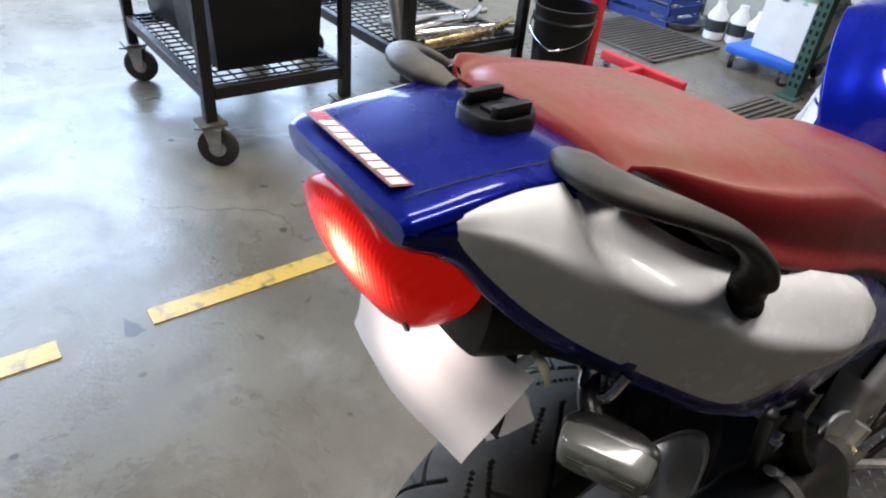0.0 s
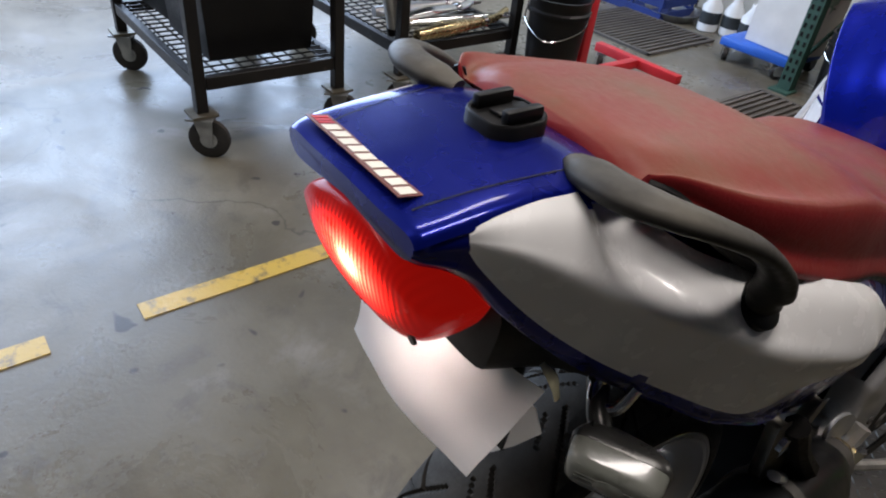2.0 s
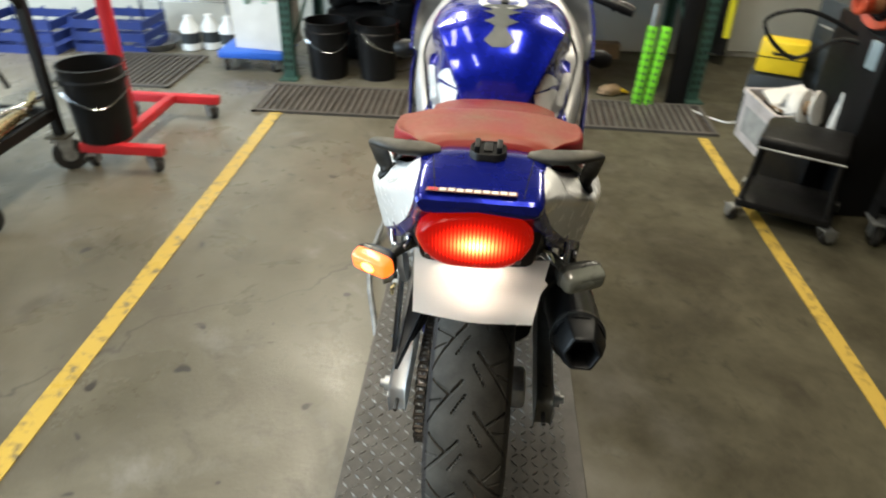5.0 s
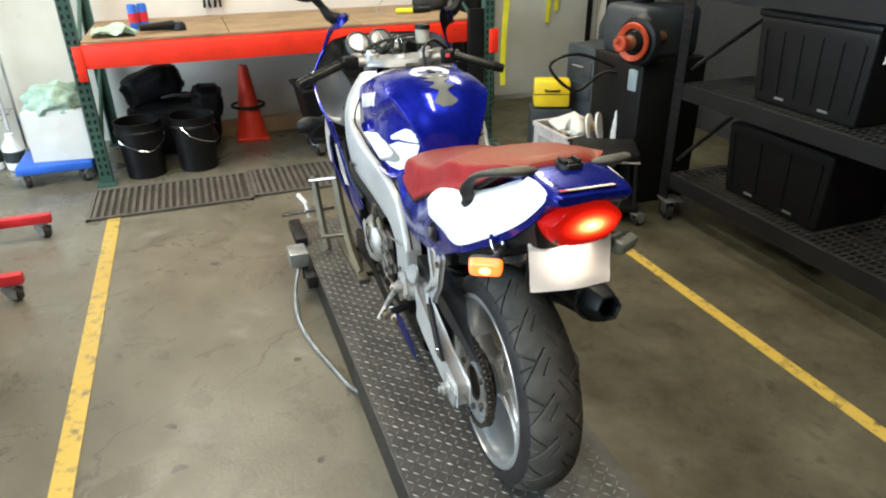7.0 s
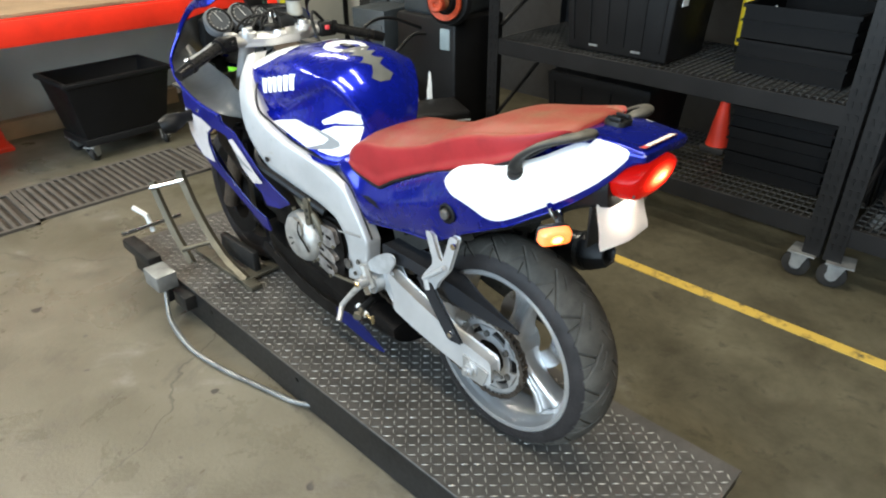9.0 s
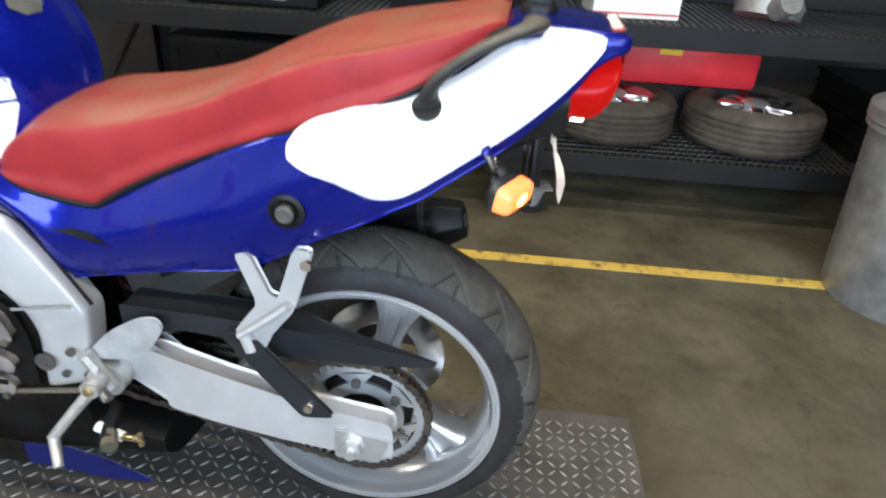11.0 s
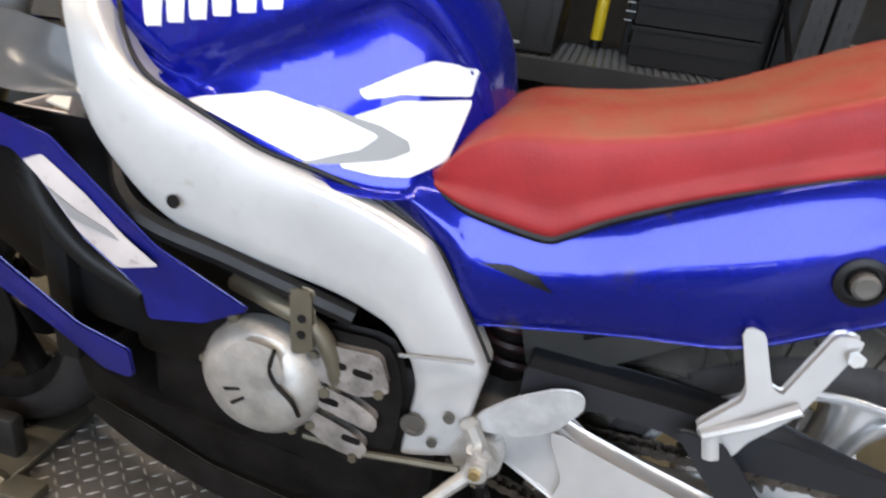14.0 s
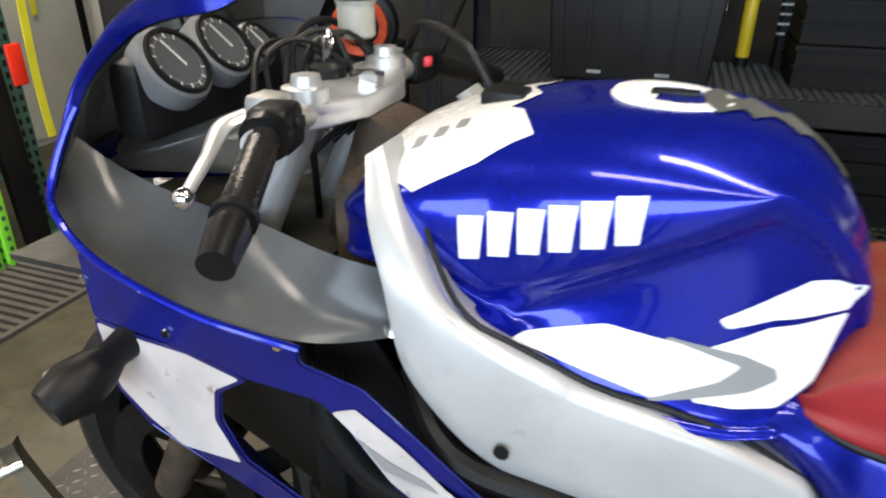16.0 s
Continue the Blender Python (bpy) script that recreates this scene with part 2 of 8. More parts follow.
M_WHITE = material("gloss white paint", (0.78, 0.78, 0.77), 0.26, var=0.05, coat=0.5)
M_WHITEDIRTY = material("soiled white paint", (0.46, 0.42, 0.41), 0.45, var=0.18, scale=9, wear=0.38, wear_col=(0.24, 0.20, 0.19))
M_GREYDECAL = material("grey decal", (0.22, 0.22, 0.22), 0.4, var=0.08)
M_SPAR = material("silver-white frame paint", (0.43, 0.43, 0.43), 0.36, 0.3, var=0.16, scale=5, coat=0.12, wear=0.30, wear_col=(0.36, 0.33, 0.29), fleck=0.06)
M_SEAT = material("faded red vinyl", (0.25, 0.019, 0.021), 0.46, var=0.16, scale=14, bump=0.12, bscale=300, dust=0.95, dust_col=(0.145, 0.080, 0.044), spec=0.22)
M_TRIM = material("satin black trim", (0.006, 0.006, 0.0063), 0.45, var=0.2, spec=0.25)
M_GRIP = material("dusty grey-black rubber", (0.024, 0.023, 0.021), 0.5, var=0.2, scale=20, bump=0.1, dust=0.75, dust_col=(0.14, 0.13, 0.105), spec=0.25)
M_GRIPBLACK = material("worn black grip rubber", (0.012, 0.0115, 0.011), 0.28, var=0.2, scale=20, bump=0.1, spec=0.25)
# oily castings; also blackens metal that stands in shade
M_DARK = material("oily and shade-blackened castings", (0.009, 0.008, 0.0075), 0.5, 0.2, var=0.4, scale=20, bump=0.2, wear=0.15, wear_col=(0.07, 0.055, 0.045), spec=0.12)
M_INNER = material("grey inner cowl plastic", (0.13, 0.135, 0.14), 0.22, var=0.25, scale=7, wear=0.1, wear_col=(0.09, 0.09, 0.09))
M_GUARD = material("dark grey guard plastic", (0.016, 0.017, 0.020), 0.42, var=0.2, spec=0.25)


def lamp_lens(name, base, centre, reach, low, high):
    """A lit lamp lens: brightest before its bulb, fluted, falling off round it."""
    m = material(name, base, 0.25, var=0.05, coat=0.05, emit=(1.0, 0.016, 0.005), glow=1.0, spec=0.12)
    n, ln = m.node_tree.nodes, m.node_tree.links
    co = n.new("ShaderNodeTexCoord")
    off = n.new("ShaderNodeVectorMath")
    off.operation = "SUBTRACT"
    ln.new(co.outputs["Object"], off.inputs[0])
    off.inputs[1].default_value = centre
    oval = n.new("ShaderNodeVectorMath")
    oval.operation = "MULTIPLY"
    ln.new(off.outputs[0], oval.inputs[0])
    oval.inputs[1].default_value = (0.75, 1.0, 1.35)
    d = n.new("ShaderNodeVectorMath")
    d.operation = "LENGTH"
    ln.new(oval.outputs[0], d.inputs[0])
    r = n.new("ShaderNodeMapRange")
    r.inputs["From Min"].default_value, r.inputs["From Max"].default_value = reach, 0.0
    ln.new(d.outputs["Value"], r.inputs["Value"])
    p = n.new("ShaderNodeMath")
    p.operation = "POWER"
    ln.new(r.outputs[0], p.inputs[0])
    p.inputs[1].default_value = 12.0
    xyz = n.new("ShaderNodeSeparateXYZ")
    ln.new(co.outputs["Object"], xyz.inputs[0])
    k = n.new("ShaderNodeMath")
    k.operation = "MULTIPLY"
    ln.new(xyz.outputs["X"], k.inputs[0])
    k.inputs[1].default_value = 1250.0
    w = n.new("ShaderNodeMath")
    w.operation = "SINE"
    ln.new(k.outputs[0], w.inputs[0])
    f = n.new("ShaderNodeMath")
    f.operation = "MULTIPLY_ADD"
    ln.new(w.outputs[0], f.inputs[0])
    f.inputs[1].default_value, f.inputs[2].default_value = 0.42, 0.58
    pf = n.new("ShaderNodeMath")
    pf.operation = "MULTIPLY"
    ln.new(p.outputs[0], pf.inputs[0])
    ln.new(f.outputs[0], pf.inputs[1])
    q = n.new("ShaderNodeMath")
    q.operation = "MULTIPLY_ADD"
    ln.new(pf.outputs[0], q.inputs[0])
    q.inputs[1].default_value, q.inputs[2].default_value = high, low
    ln.new(q.outputs[0], n["Principled BSDF"].inputs["Emission Strength"])
    return m


M_LENSRED = lamp_lens("lit red lamp lens", (0.16, 0.001, 0.002), (0.004, -0.303, 1.042), 0.095, 0.23, 900.0)
M_PLATELIGHT = material("lit plate light window", (0.9, 0.9, 0.88), 0.3, emit=(1.0, 0.82, 0.66), glow=60.0)
M_LENSCLEAR = material("clear signal lens", (0.14, 0.145, 0.125), 0.22, var=0.15, coat=0.4, fleck=0.3)
M_LENSAMBER = material("amber-lit clear lens", (0.34, 0.18, 0.10), 0.2, var=0.1, coat=0.4, emit=(1.0, 0.15, 0.012), glow=1.7)
M_AMBER = material("amber bulb", (0.75, 0.20, 0.03), 0.35, emit=(1.0, 0.36, 0.05), glow=12.0)
M_PAPER = material("white paper", (0.90, 0.885, 0.86), 0.8, var=0.03, scale=12)
M_STRAP2 = material("pale yellow tape", (0.62, 0.60, 0.38), 0.6, var=0.1)
M_STICKER = material("brown-red sticker", (0.16, 0.06, 0.05), 0.4, var=0.1)
M_STICKERTEXT = material("cream sticker print", (0.70, 0.66, 0.56), 0.45, var=0.06)
M_DIALFACE = material("dial print", (0.55, 0.55, 0.52), 0.5)
M_REDPLASTIC = material("red switch plastic", (0.62, 0.05, 0.06), 0.4)
M_CLOTH = material("pale green cloth", (0.35, 0.47, 0.38), 0.9, var=0.25, scale=20, bump=0.4, bscale=120)
M_CARD = material("printed white carton", (0.66, 0.64, 0.60), 0.7, var=0.08, wear=0.06)
M_GALV = material("galvanised steel", (0.33, 0.34, 0.34), 0.45, 0.7, var=0.3, scale=12, wear=0.16, wear_col=(0.17, 0.165, 0.15))
M_TUBE = material("fluorescent tube", (0.9, 0.9, 0.88), 0.5, emit=(1.0, 0.95, 0.85), glow=6.0)
M_MACHINE = material("dark blue-grey machine paint", (0.030, 0.036, 0.040), 0.5, var=0.2, wear=0.12)
M_BLUECLOTH = material("dark blue crate plastic", (0.012, 0.03, 0.16), 0.5, var=0.15)
M_DARKCHAIN = material("oily chain steel", (0.085, 0.07, 0.058), 0.42, 0.7, var=0.35, scale=60)
M_DARKCAN = material("black silencer paint", (0.006, 0.006, 0.0065), 0.34, 0.0, var=0.2, coat=0.08, spec=0.2)
M_CHROMEGREY = material("grey signal housing", (0.055, 0.055, 0.052), 0.3, 0.6, var=0.15)
M_GREYDECALPAD = material("worn grey pad rubber", (0.075, 0.080, 0.075), 0.5, var=0.2, scale=20)
# red spring, nearly black because its shadow is put into the paint
M_SPRING = material("red spring paint darkened for shade", (0.022, 0.005, 0.005), 0.5, var=0.2)
M_HUB = material("chipped orange hub paint", (0.42, 0.055, 0.018), 0.5, 0.2, var=0.35, scale=22, wear=0.4, wear_col=(0.09, 0.035, 0.02))
M_RUST = material("rusty machined steel", (0.20, 0.10, 0.05), 0.55, 0.4, var=0.4, scale=20)
M_PALEBLUE = material("pale blue-grey enamel", (0.26, 0.33, 0.36), 0.5, var=0.15, wear=0.1)
M_GRIMY = material("grimy cast alloy", (0.30, 0.275, 0.26), 0.5, 0.5, var=0.4, scale=30, bump=0.35, bscale=200, wear=0.38, wear_col=(0.045, 0.038, 0.034))
M_GREYPRINT = material("faded grey print", (0.30, 0.30, 0.29), 0.6, var=0.3, scale=14, wear=0.3, wear_col=(0.55, 0.54, 0.50))
M_RIM = material("cast alloy wheel metal", (0.58, 0.585, 0.59), 0.33, 0.8, var=0.05, scale=5, rvar=0.03)
# alloy of the right-hand side, its shade put into a darker colour
M_ALLOYSHADED = material("cast alloy darkened for shade", (0.13, 0.12, 0.10), 0.45, 0.6, var=0.3, scale=16, bump=0.1, wear=0.35, wear_col=(0.03, 0.027, 0.022))
M_ARM = material("brushed swingarm alloy", (0.50, 0.50, 0.505), 0.36, 0.45, var=0.16, scale=6, bump=0.05, bscale=300)
M_STAINED = material("brown-stained dark casting", (0.075, 0.055, 0.040), 0.55, 0.3, var=0.5, scale=22, bump=0.3, bscale=150, wear=0.3, wear_col=(0.16, 0.13, 0.10))
M_TREADRUBBER = material("dusty tread rubber", (0.056, 0.052, 0.045), 0.78, var=0.3, scale=18, bump=0.25, bscale=200, spec=0.25)
M_SHELFTYRE = material("brown dusty car tyre rubber", (0.060, 0.050, 0.040), 0.75, var=0.35, scale=14, bump=0.2, bscale=160, spec=0.25)
M_VOID = material("matt black crate plastic", (0.0045, 0.0045, 0.0048), 0.55, var=0.2, spec=0.15)
M_FACIA = material("grey dial facia", (0.11, 0.113, 0.118), 0.42, var=0.12, scale=16)
M_DIAL = material("smoked dial face", (0.065, 0.070, 0.076), 0.22, var=0.15, coat=0.4)
M_HEEL = material("sandblasted heel plate alloy", (0.40, 0.41, 0.42), 0.5, 0.6, var=0.2, scale=26, bump=0.15, bscale=300)
# grimy blue, darkened further for the shade low on the bike
M_BLUEGRIMYSHADE = material("grimy blue cowl paint, darkened for shade", (0.005, 0.008, 0.065), 0.45, 0.1, var=0.3, scale=12, wear=0.42, wear_col=(0.03, 0.026, 0.03), spec=0.25)
M_RESERVOIR = material("aged translucent plastic", (0.30, 0.295, 0.26), 0.4, var=0.15, scale=30)


# ---- mesh helpers ----
def thing(name, x=0.0, y=0.0, z=0.0, rz=0.0, label="", category="", group="", kind=""):
    ob = new(name)
    ob.empty_display_size = 0.1
    ob.matrix_basis = pose(x, y, z, 0, 0, rz)
    return tagged(ob, label, category, group, kind)


def finish(name, bm, mat, smooth=38.0, bevel=0.0, seg=2):
    if bevel:
        bmesh.ops.remove_doubles(bm, verts=bm.verts, dist=1e-5)
        edges = [e for e in bm.edges if len(e.link_faces) == 2 and e.calc_face_angle(0) > radians(35)]
        bmesh.ops.bevel(bm, geom=edges, offset=bevel, segments=seg, profile=0.5, affect="EDGES", clamp_overlap=True)
    bmesh.ops.recalc_face_normals(bm, faces=bm.faces)
    me = bpy.data.meshes.new(name)
    bm.to_mesh(me)
    bm.free()
    me.materials.append(mat)
    if smooth:
        me.polygons.foreach_set("use_smooth", [True] * len(me.polygons))
        me.set_sharp_from_angle(angle=radians(smooth))
    return me


def part(name, bm, mat, parent=None, label="", smooth=38.0, bevel=0.0, seg=2, category="", kind="", group=""):
    ob = new(name, finish(name, bm, mat, smooth, bevel, seg))
    if parent:
        ob.parent = parent
    return tagged(ob, label, category, group, kind)


def box(bm, cx, cy, cz, sx, sy, sz, m=None, taper=1.0):
    vs = []
    for k in (-1, 1):
        f = taper if k > 0 else 1.0
        for a, c in ((-1, -1), (1, -1), (1, 1), (-1, 1)):
            v = Vector((cx + a * sx / 2 * f, cy + c * sy / 2 * f, cz + k * sz / 2))
            vs.append(bm.verts.new(m @ v if m else v))
    for q in ((3, 2, 1, 0), (4, 5, 6, 7), (0, 1, 5, 4), (1, 2, 6, 5), (2, 3, 7, 6), (3, 0, 4, 7)):
        bm.faces.new([vs[i] for i in q])
    return bm


def B(*args, **kw):
    return box(bmesh.new(), *args, **kw)


def rings(bm, loops, caps=True, closed=True):
    rows = [[bm.verts.new(p) for p in loop] for loop in loops]
    k = len(rows[0])
    for a, c in zip(rows, rows[1:]):
        for i in range(k if closed else k - 1):
            j = (i + 1) % k
            bm.faces.new((a[i], a[j], c[j], c[i]))
    if caps and closed:
        bm.faces.new(rows[0][::-1])
        bm.faces.new(rows[-1])
    return bm


def spline(pts, n):
    """Catmull-Rom through the points, n samples."""
    p = np.array(pts, float)
    ext = np.vstack([2 * p[0] - p[1], p, 2 * p[-1] - p[-2]])
    out = []
    for u in np.linspace(0, len(p) - 1, n):
        i = min(int(u), len(p) - 2)
        t = u - i
        a, b_, c, d = ext[i:i + 4]
        out.append(0.5 * (2 * b_ + (c - a) * t + (2 * a - 5 * b_ + 4 * c - d) * t * t + (3 * b_ - a - 3 * c + d) * t ** 3))
    return np.array(out)


def tube(bm, pts, r, seg=10, n=0, flat=1.0, caps=True, up=(0, 0, 1)):
    """A tube along the points; r: a radius or one for each point."""
    path = spline(pts, n) if n else np.array(pts, float)
    rad = np.interp(np.linspace(0, 1, len(path)), np.linspace(0, 1, len(r)), r) if isinstance(r, (list, tuple)) else [r] * len(path)
    loops = []
    for i, p in enumerate(path):
        d = Vector(path[min(i + 1, len(path) - 1)] - path[max(i - 1, 0)]).normalized()
        side = d.cross(Vector(up))
        side = side.normalized() if side.length > 1e-3 else d.cross(Vector((0, 1, 0))).normalized()
        top = side.cross(d)
        loops.append([Vector(p) + side * (rad[i] * math.cos(a)) + top * (rad[i] * flat * math.sin(a))
                      for a in (2 * math.pi * k / seg for k in range(seg))])
    return rings(bm, loops, caps)


def T(*args, **kw):
    return tube(bmesh.new(), *args, **kw)


def lathe(bm, prof, seg=32, m=None, closed=False):
    """Profile of (radius, height) turned about z, then laid by m."""
    loops = []
    for k in range(seg):
        a = 2 * math.pi * k / seg
        loops.append([(m or Matrix()) @ Vector((r * math.cos(a), r * math.sin(a), h)) for r, h in prof])
    rows = [[bm.verts.new(p) for p in loop] for loop in loops]
    q = len(prof)
    for i in range(seg):
        a, c = rows[i], rows[(i + 1) % seg]
        for j in range(q if closed else q - 1):
            k = (j + 1) % q
            bm.faces.new((a[j], c[j], c[k], a[k]))
    if not closed:
        for j in (0, q - 1):
            if prof[j][0] > 1e-6:
                bm.faces.new([r[j] for r in rows] if j else [r[j] for r in rows][::-1])
    bmesh.ops.remove_doubles(bm, verts=bm.verts, dist=1e-6)
    return bm


def L(*args, **kw):
    return lathe(bmesh.new(), *args, **kw)


def slab(bm, poly, x0, x1, shift=None):
    """A side outline of (y, z) made solid between x0 and x1; shift moves x by place."""
    s = shift or (lambda y, z: 0.0)
    a = [bm.verts.new((x0 + s(y, z), y, z)) for y, z in poly]
    c = [bm.verts.new((x1 + s(y, z), y, z)) for y, z in poly]
    bm.faces.new(a)
    bm.faces.new(c[::-1])
    for i in range(len(poly)):
        j = (i + 1) % len(poly)
        bm.faces.new((a[i], a[j], c[j], c[i]))
    return bm


def S(*args, **kw):
    return slab(bmesh.new(), *args, **kw)


def rounded(poly, r=0.01, n=3):
    """Corners of an outline cut round."""
    out = []
    for i, p in enumerate(poly):
        p, a, c = np.array(p, float), np.array(poly[i - 1], float), np.array(poly[(i + 1) % len(poly)], float)
        da, dc = a - p, c - p
        ra, rc = min(r, 0.45 * np.linalg.norm(da)), min(r, 0.45 * np.linalg.norm(dc))
        pa, pc = p + da / np.linalg.norm(da) * ra, p + dc / np.linalg.norm(dc) * rc
        for t in np.linspace(0, 1, n):
            out.append(tuple((1 - t) ** 2 * pa + 2 * t * (1 - t) * p + t * t * pc))
    return out


X_AXIS = pose(0, 0, 0, 0, 90, 0)


# ---- the room ----
X0, X1, Y0, Y1, HZ = -5.5, 3.15, -5.2, 4.52, 3.4
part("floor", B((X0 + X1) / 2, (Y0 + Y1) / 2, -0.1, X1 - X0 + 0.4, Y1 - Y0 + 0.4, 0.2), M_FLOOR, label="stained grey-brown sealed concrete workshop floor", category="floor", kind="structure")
part("ground", B(0, 0, -0.34, 160, 160, 0.2), concrete("yard concrete"), label="pale concrete yard outside the open doors", category="ground", kind="structure")
part("wall_north", B((X0 + X1) / 2, Y1 + 0.1, HZ / 2, X1 - X0 + 0.4, 0.2, HZ), M_WALL, label="scuffed cream painted block wall", category="wall", kind="structure")
# walls closing the room, kept near black against bounced light
part("wall_south", B((X0 + X1) / 2, Y0 - 0.1, HZ / 2, X1 - X0 + 0.4, 0.2, HZ), M_DARKWALL, label="unseen plain block wall, darkened to cut bounce", category="wall", kind="structure")
part("wall_east", B(X1 + 0.1, (Y0 + Y1) / 2, HZ / 2, 0.2, Y1 - Y0, HZ), M_DARKWALL, label="block wall darkened to cut bounce", category="wall", kind="structure")
bm = B(X0 - 0.1, Y0 + 0.85, HZ / 2, 0.2, 1.7, HZ)
box(bm, X0 - 0.1, Y1 - 0.6, HZ / 2, 0.2, 1.2, HZ)
box(bm, X0 - 0.1, -0.1, HZ - 0.1, 0.2, 6.6, 0.2)
part("wall_west", bm, M_WALL, label="cream block wall with a wide open doorway", category="wall", kind="structure")
part("ceiling", B((X0 + X1) / 2, (Y0 + Y1) / 2, HZ + 0.1, X1 - X0 + 0.4, Y1 - Y0 + 0.4, 0.2), M_CEIL, label="unseen plain ceiling, darkened to cut bounce", category="ceiling", kind="structure")

# unseen fixtures, one added at each strip lamp
for sx, sy, watts in STRIPS:
    f = thing("ceiling_light", sx, sy, 3.08, label="white twin-tube fluorescent ceiling light, switched on", category="ceiling light", group="ceiling lights")
    part("housing", B(0, 0, 0.06, 0.2, 1.5, 0.06), M_WHITEPLASTIC, f, bevel=0.006)
    part("bracket", B(0, 0, 0.205, 0.05, 0.8, 0.23), M_WHITEPLASTIC, f)
    for dx in (-0.05, 0.05):
        part("fluorescent_tube", T([(dx, -0.7, 0.015), (dx, 0.7, 0.015)], 0.013), M_TUBE, f)

# painted bay lines
LINES = [(-1.287, -0.24, 2.80, 0.072), (-1.28, -0.72, -0.48, 0.075), (1.308, -2.6, 2.70, 0.056)]
for lx, ya, yb, wide in LINES:
    part("floor_line", B(lx, (ya + yb) / 2, 0.002, wide, yb - ya, 0.005), M_LINE, label="worn yellow painted bay line on the concrete", category="floor line", kind="structure")


# ---- floor gratings ----
def grating(x0, y0, w, d, pitch, label, rz=0.0):
    g = thing("floor_grating", x0 + w / 2, y0 + d / 2, 0.0, rz, label, "floor grating", "slotted floor gratings")
    bm = bmesh.new()
    for cy in (-d / 2 + 0.012, d / 2 - 0.012):
        box(bm, 0, cy, 0.009, w, 0.024, 0.016)
    for cx in (-w / 2 + 0.012, w / 2 - 0.012):
        box(bm, cx, 0, 0.009, 0.024, d, 0.015)
    part("rim", bm, M_GRATE, g)
    me = finish("slat", B(0, 0, 0.0, pitch * 0.5, d - 0.03, 0.012), M_GRATE, 0, 0.002, 1)
    for i in range(1, int(w / pitch)):
        s = new("slat", me)
        s.parent, s.location = g, (-w / 2 + i * pitch, 0, 0.010)
    part("pit", B(0, 0, 0.002, w - 0.02, d - 0.02, 0.003), M_RUBBER, g)
    return g


M_GRATE = material("grey-brown rubber grating", (0.075, 0.068, 0.060), 0.6, var=0.2, bump=0.1, dust=0.4, dust_col=(0.17, 0.15, 0.13))
GL = "slotted grey-brown floor grating lying on the concrete"
grating(-1.44, 2.765, 0.97, 0.51, 0.043, GL)
grating(-0.46, 2.80, 0.97, 0.51, 0.043, GL)
grating(0.52, 2.76, 0.90, 0.50, 0.043, GL, -2.0)
grating(-2.91, 3.10, 0.80, 0.72, 0.043, "large slotted floor grating beside the stores corner")


# ---- pallet rack on the end wall ----
def upright(px, py0, py1, height, label):
    u = thing("rack_upright", px, (py0 + py1) / 2, 0, 0, label, "rack upright", "green rack uprights")
    h = (py1 - py0) / 2
    for k, y in enumerate((-h, h)):
        bm = B(0, y, height / 2, 0.075, 0.012, height)
        for dx in (-0.034, 0.034):
            box(bm, dx, y + (0.03 if k == 0 else -0.03), height / 2, 0.008, 0.062, height)
        part("post", bm, M_GREEN, u)
        part("base_plate", B(0, y, 0.006, 0.12, 0.12, 0.012), M_GREEN, u)
        bm = bmesh.new()
        z = 0.08
        while z < height - 0.05:
            for dx in (-0.018, 0.018):
                box(bm, dx, y - 0.0075 if k == 0 else y + 0.0075, z, 0.014, 0.004, 0.026)
            z += 0.05
        part("slot_strip", bm, M_TRIM, u, kind="stuff")
    for z in (0.15, 0.75, 1.35):
        part("brace", T([(0, -h + 0.03, z), (0, h - 0.03, z + 0.45)], 0.014, 6), M_GREEN, u)
    return u


upright(-1.37, 3.42, 4.4, 1.75, "dark green slotted pallet-rack upright on the concrete")
upright(1.40, 3.36, 4.4, 1.75, "dark green slotted pallet-rack upright near the green ramps")
bench = thing("rack_shelf", 0.01, 3.9, 0.0, 0, "plywood shelf on bright orange-red rack beams", "rack shelf")
for y in (-0.50, 0.5):
    bm = B(0, y, 0.835, 2.68, 0.042, 0.135)
    box(bm, 0, y + (0.012 if y < 0 else -0.012), 0.905, 2.68, 0.02, 0.012)
    part("beam", bm, M_ORANGE, bench, bevel=0.004)
    for x in (-1.36, 1.36):
        part("beam_connector", B(x, y - (0.012 if y < 0 else -0.012), 0.80, 0.055, 0.03, 0.21), M_ORANGE, bench, bevel=0.003)
part("beam_clip", B(1.425, -0.535, 0.765, 0.07, 0.05, 0.17), M_ORANGE, bench, bevel=0.006)
for i in range(3):
    part("deck_board", B(-0.89 + 0.89 * i, 0.0, 0.924, 0.885, 0.99, 0.018), M_PLANK, bench, bevel=0.002, seg=1)
part("timber_plank", B(-0.05, 4.32, 0.06, 2.2, 0.09, 0.12), M_PLANK, label="brown timber plank along the foot of the wall", category="plank", bevel=0.004)


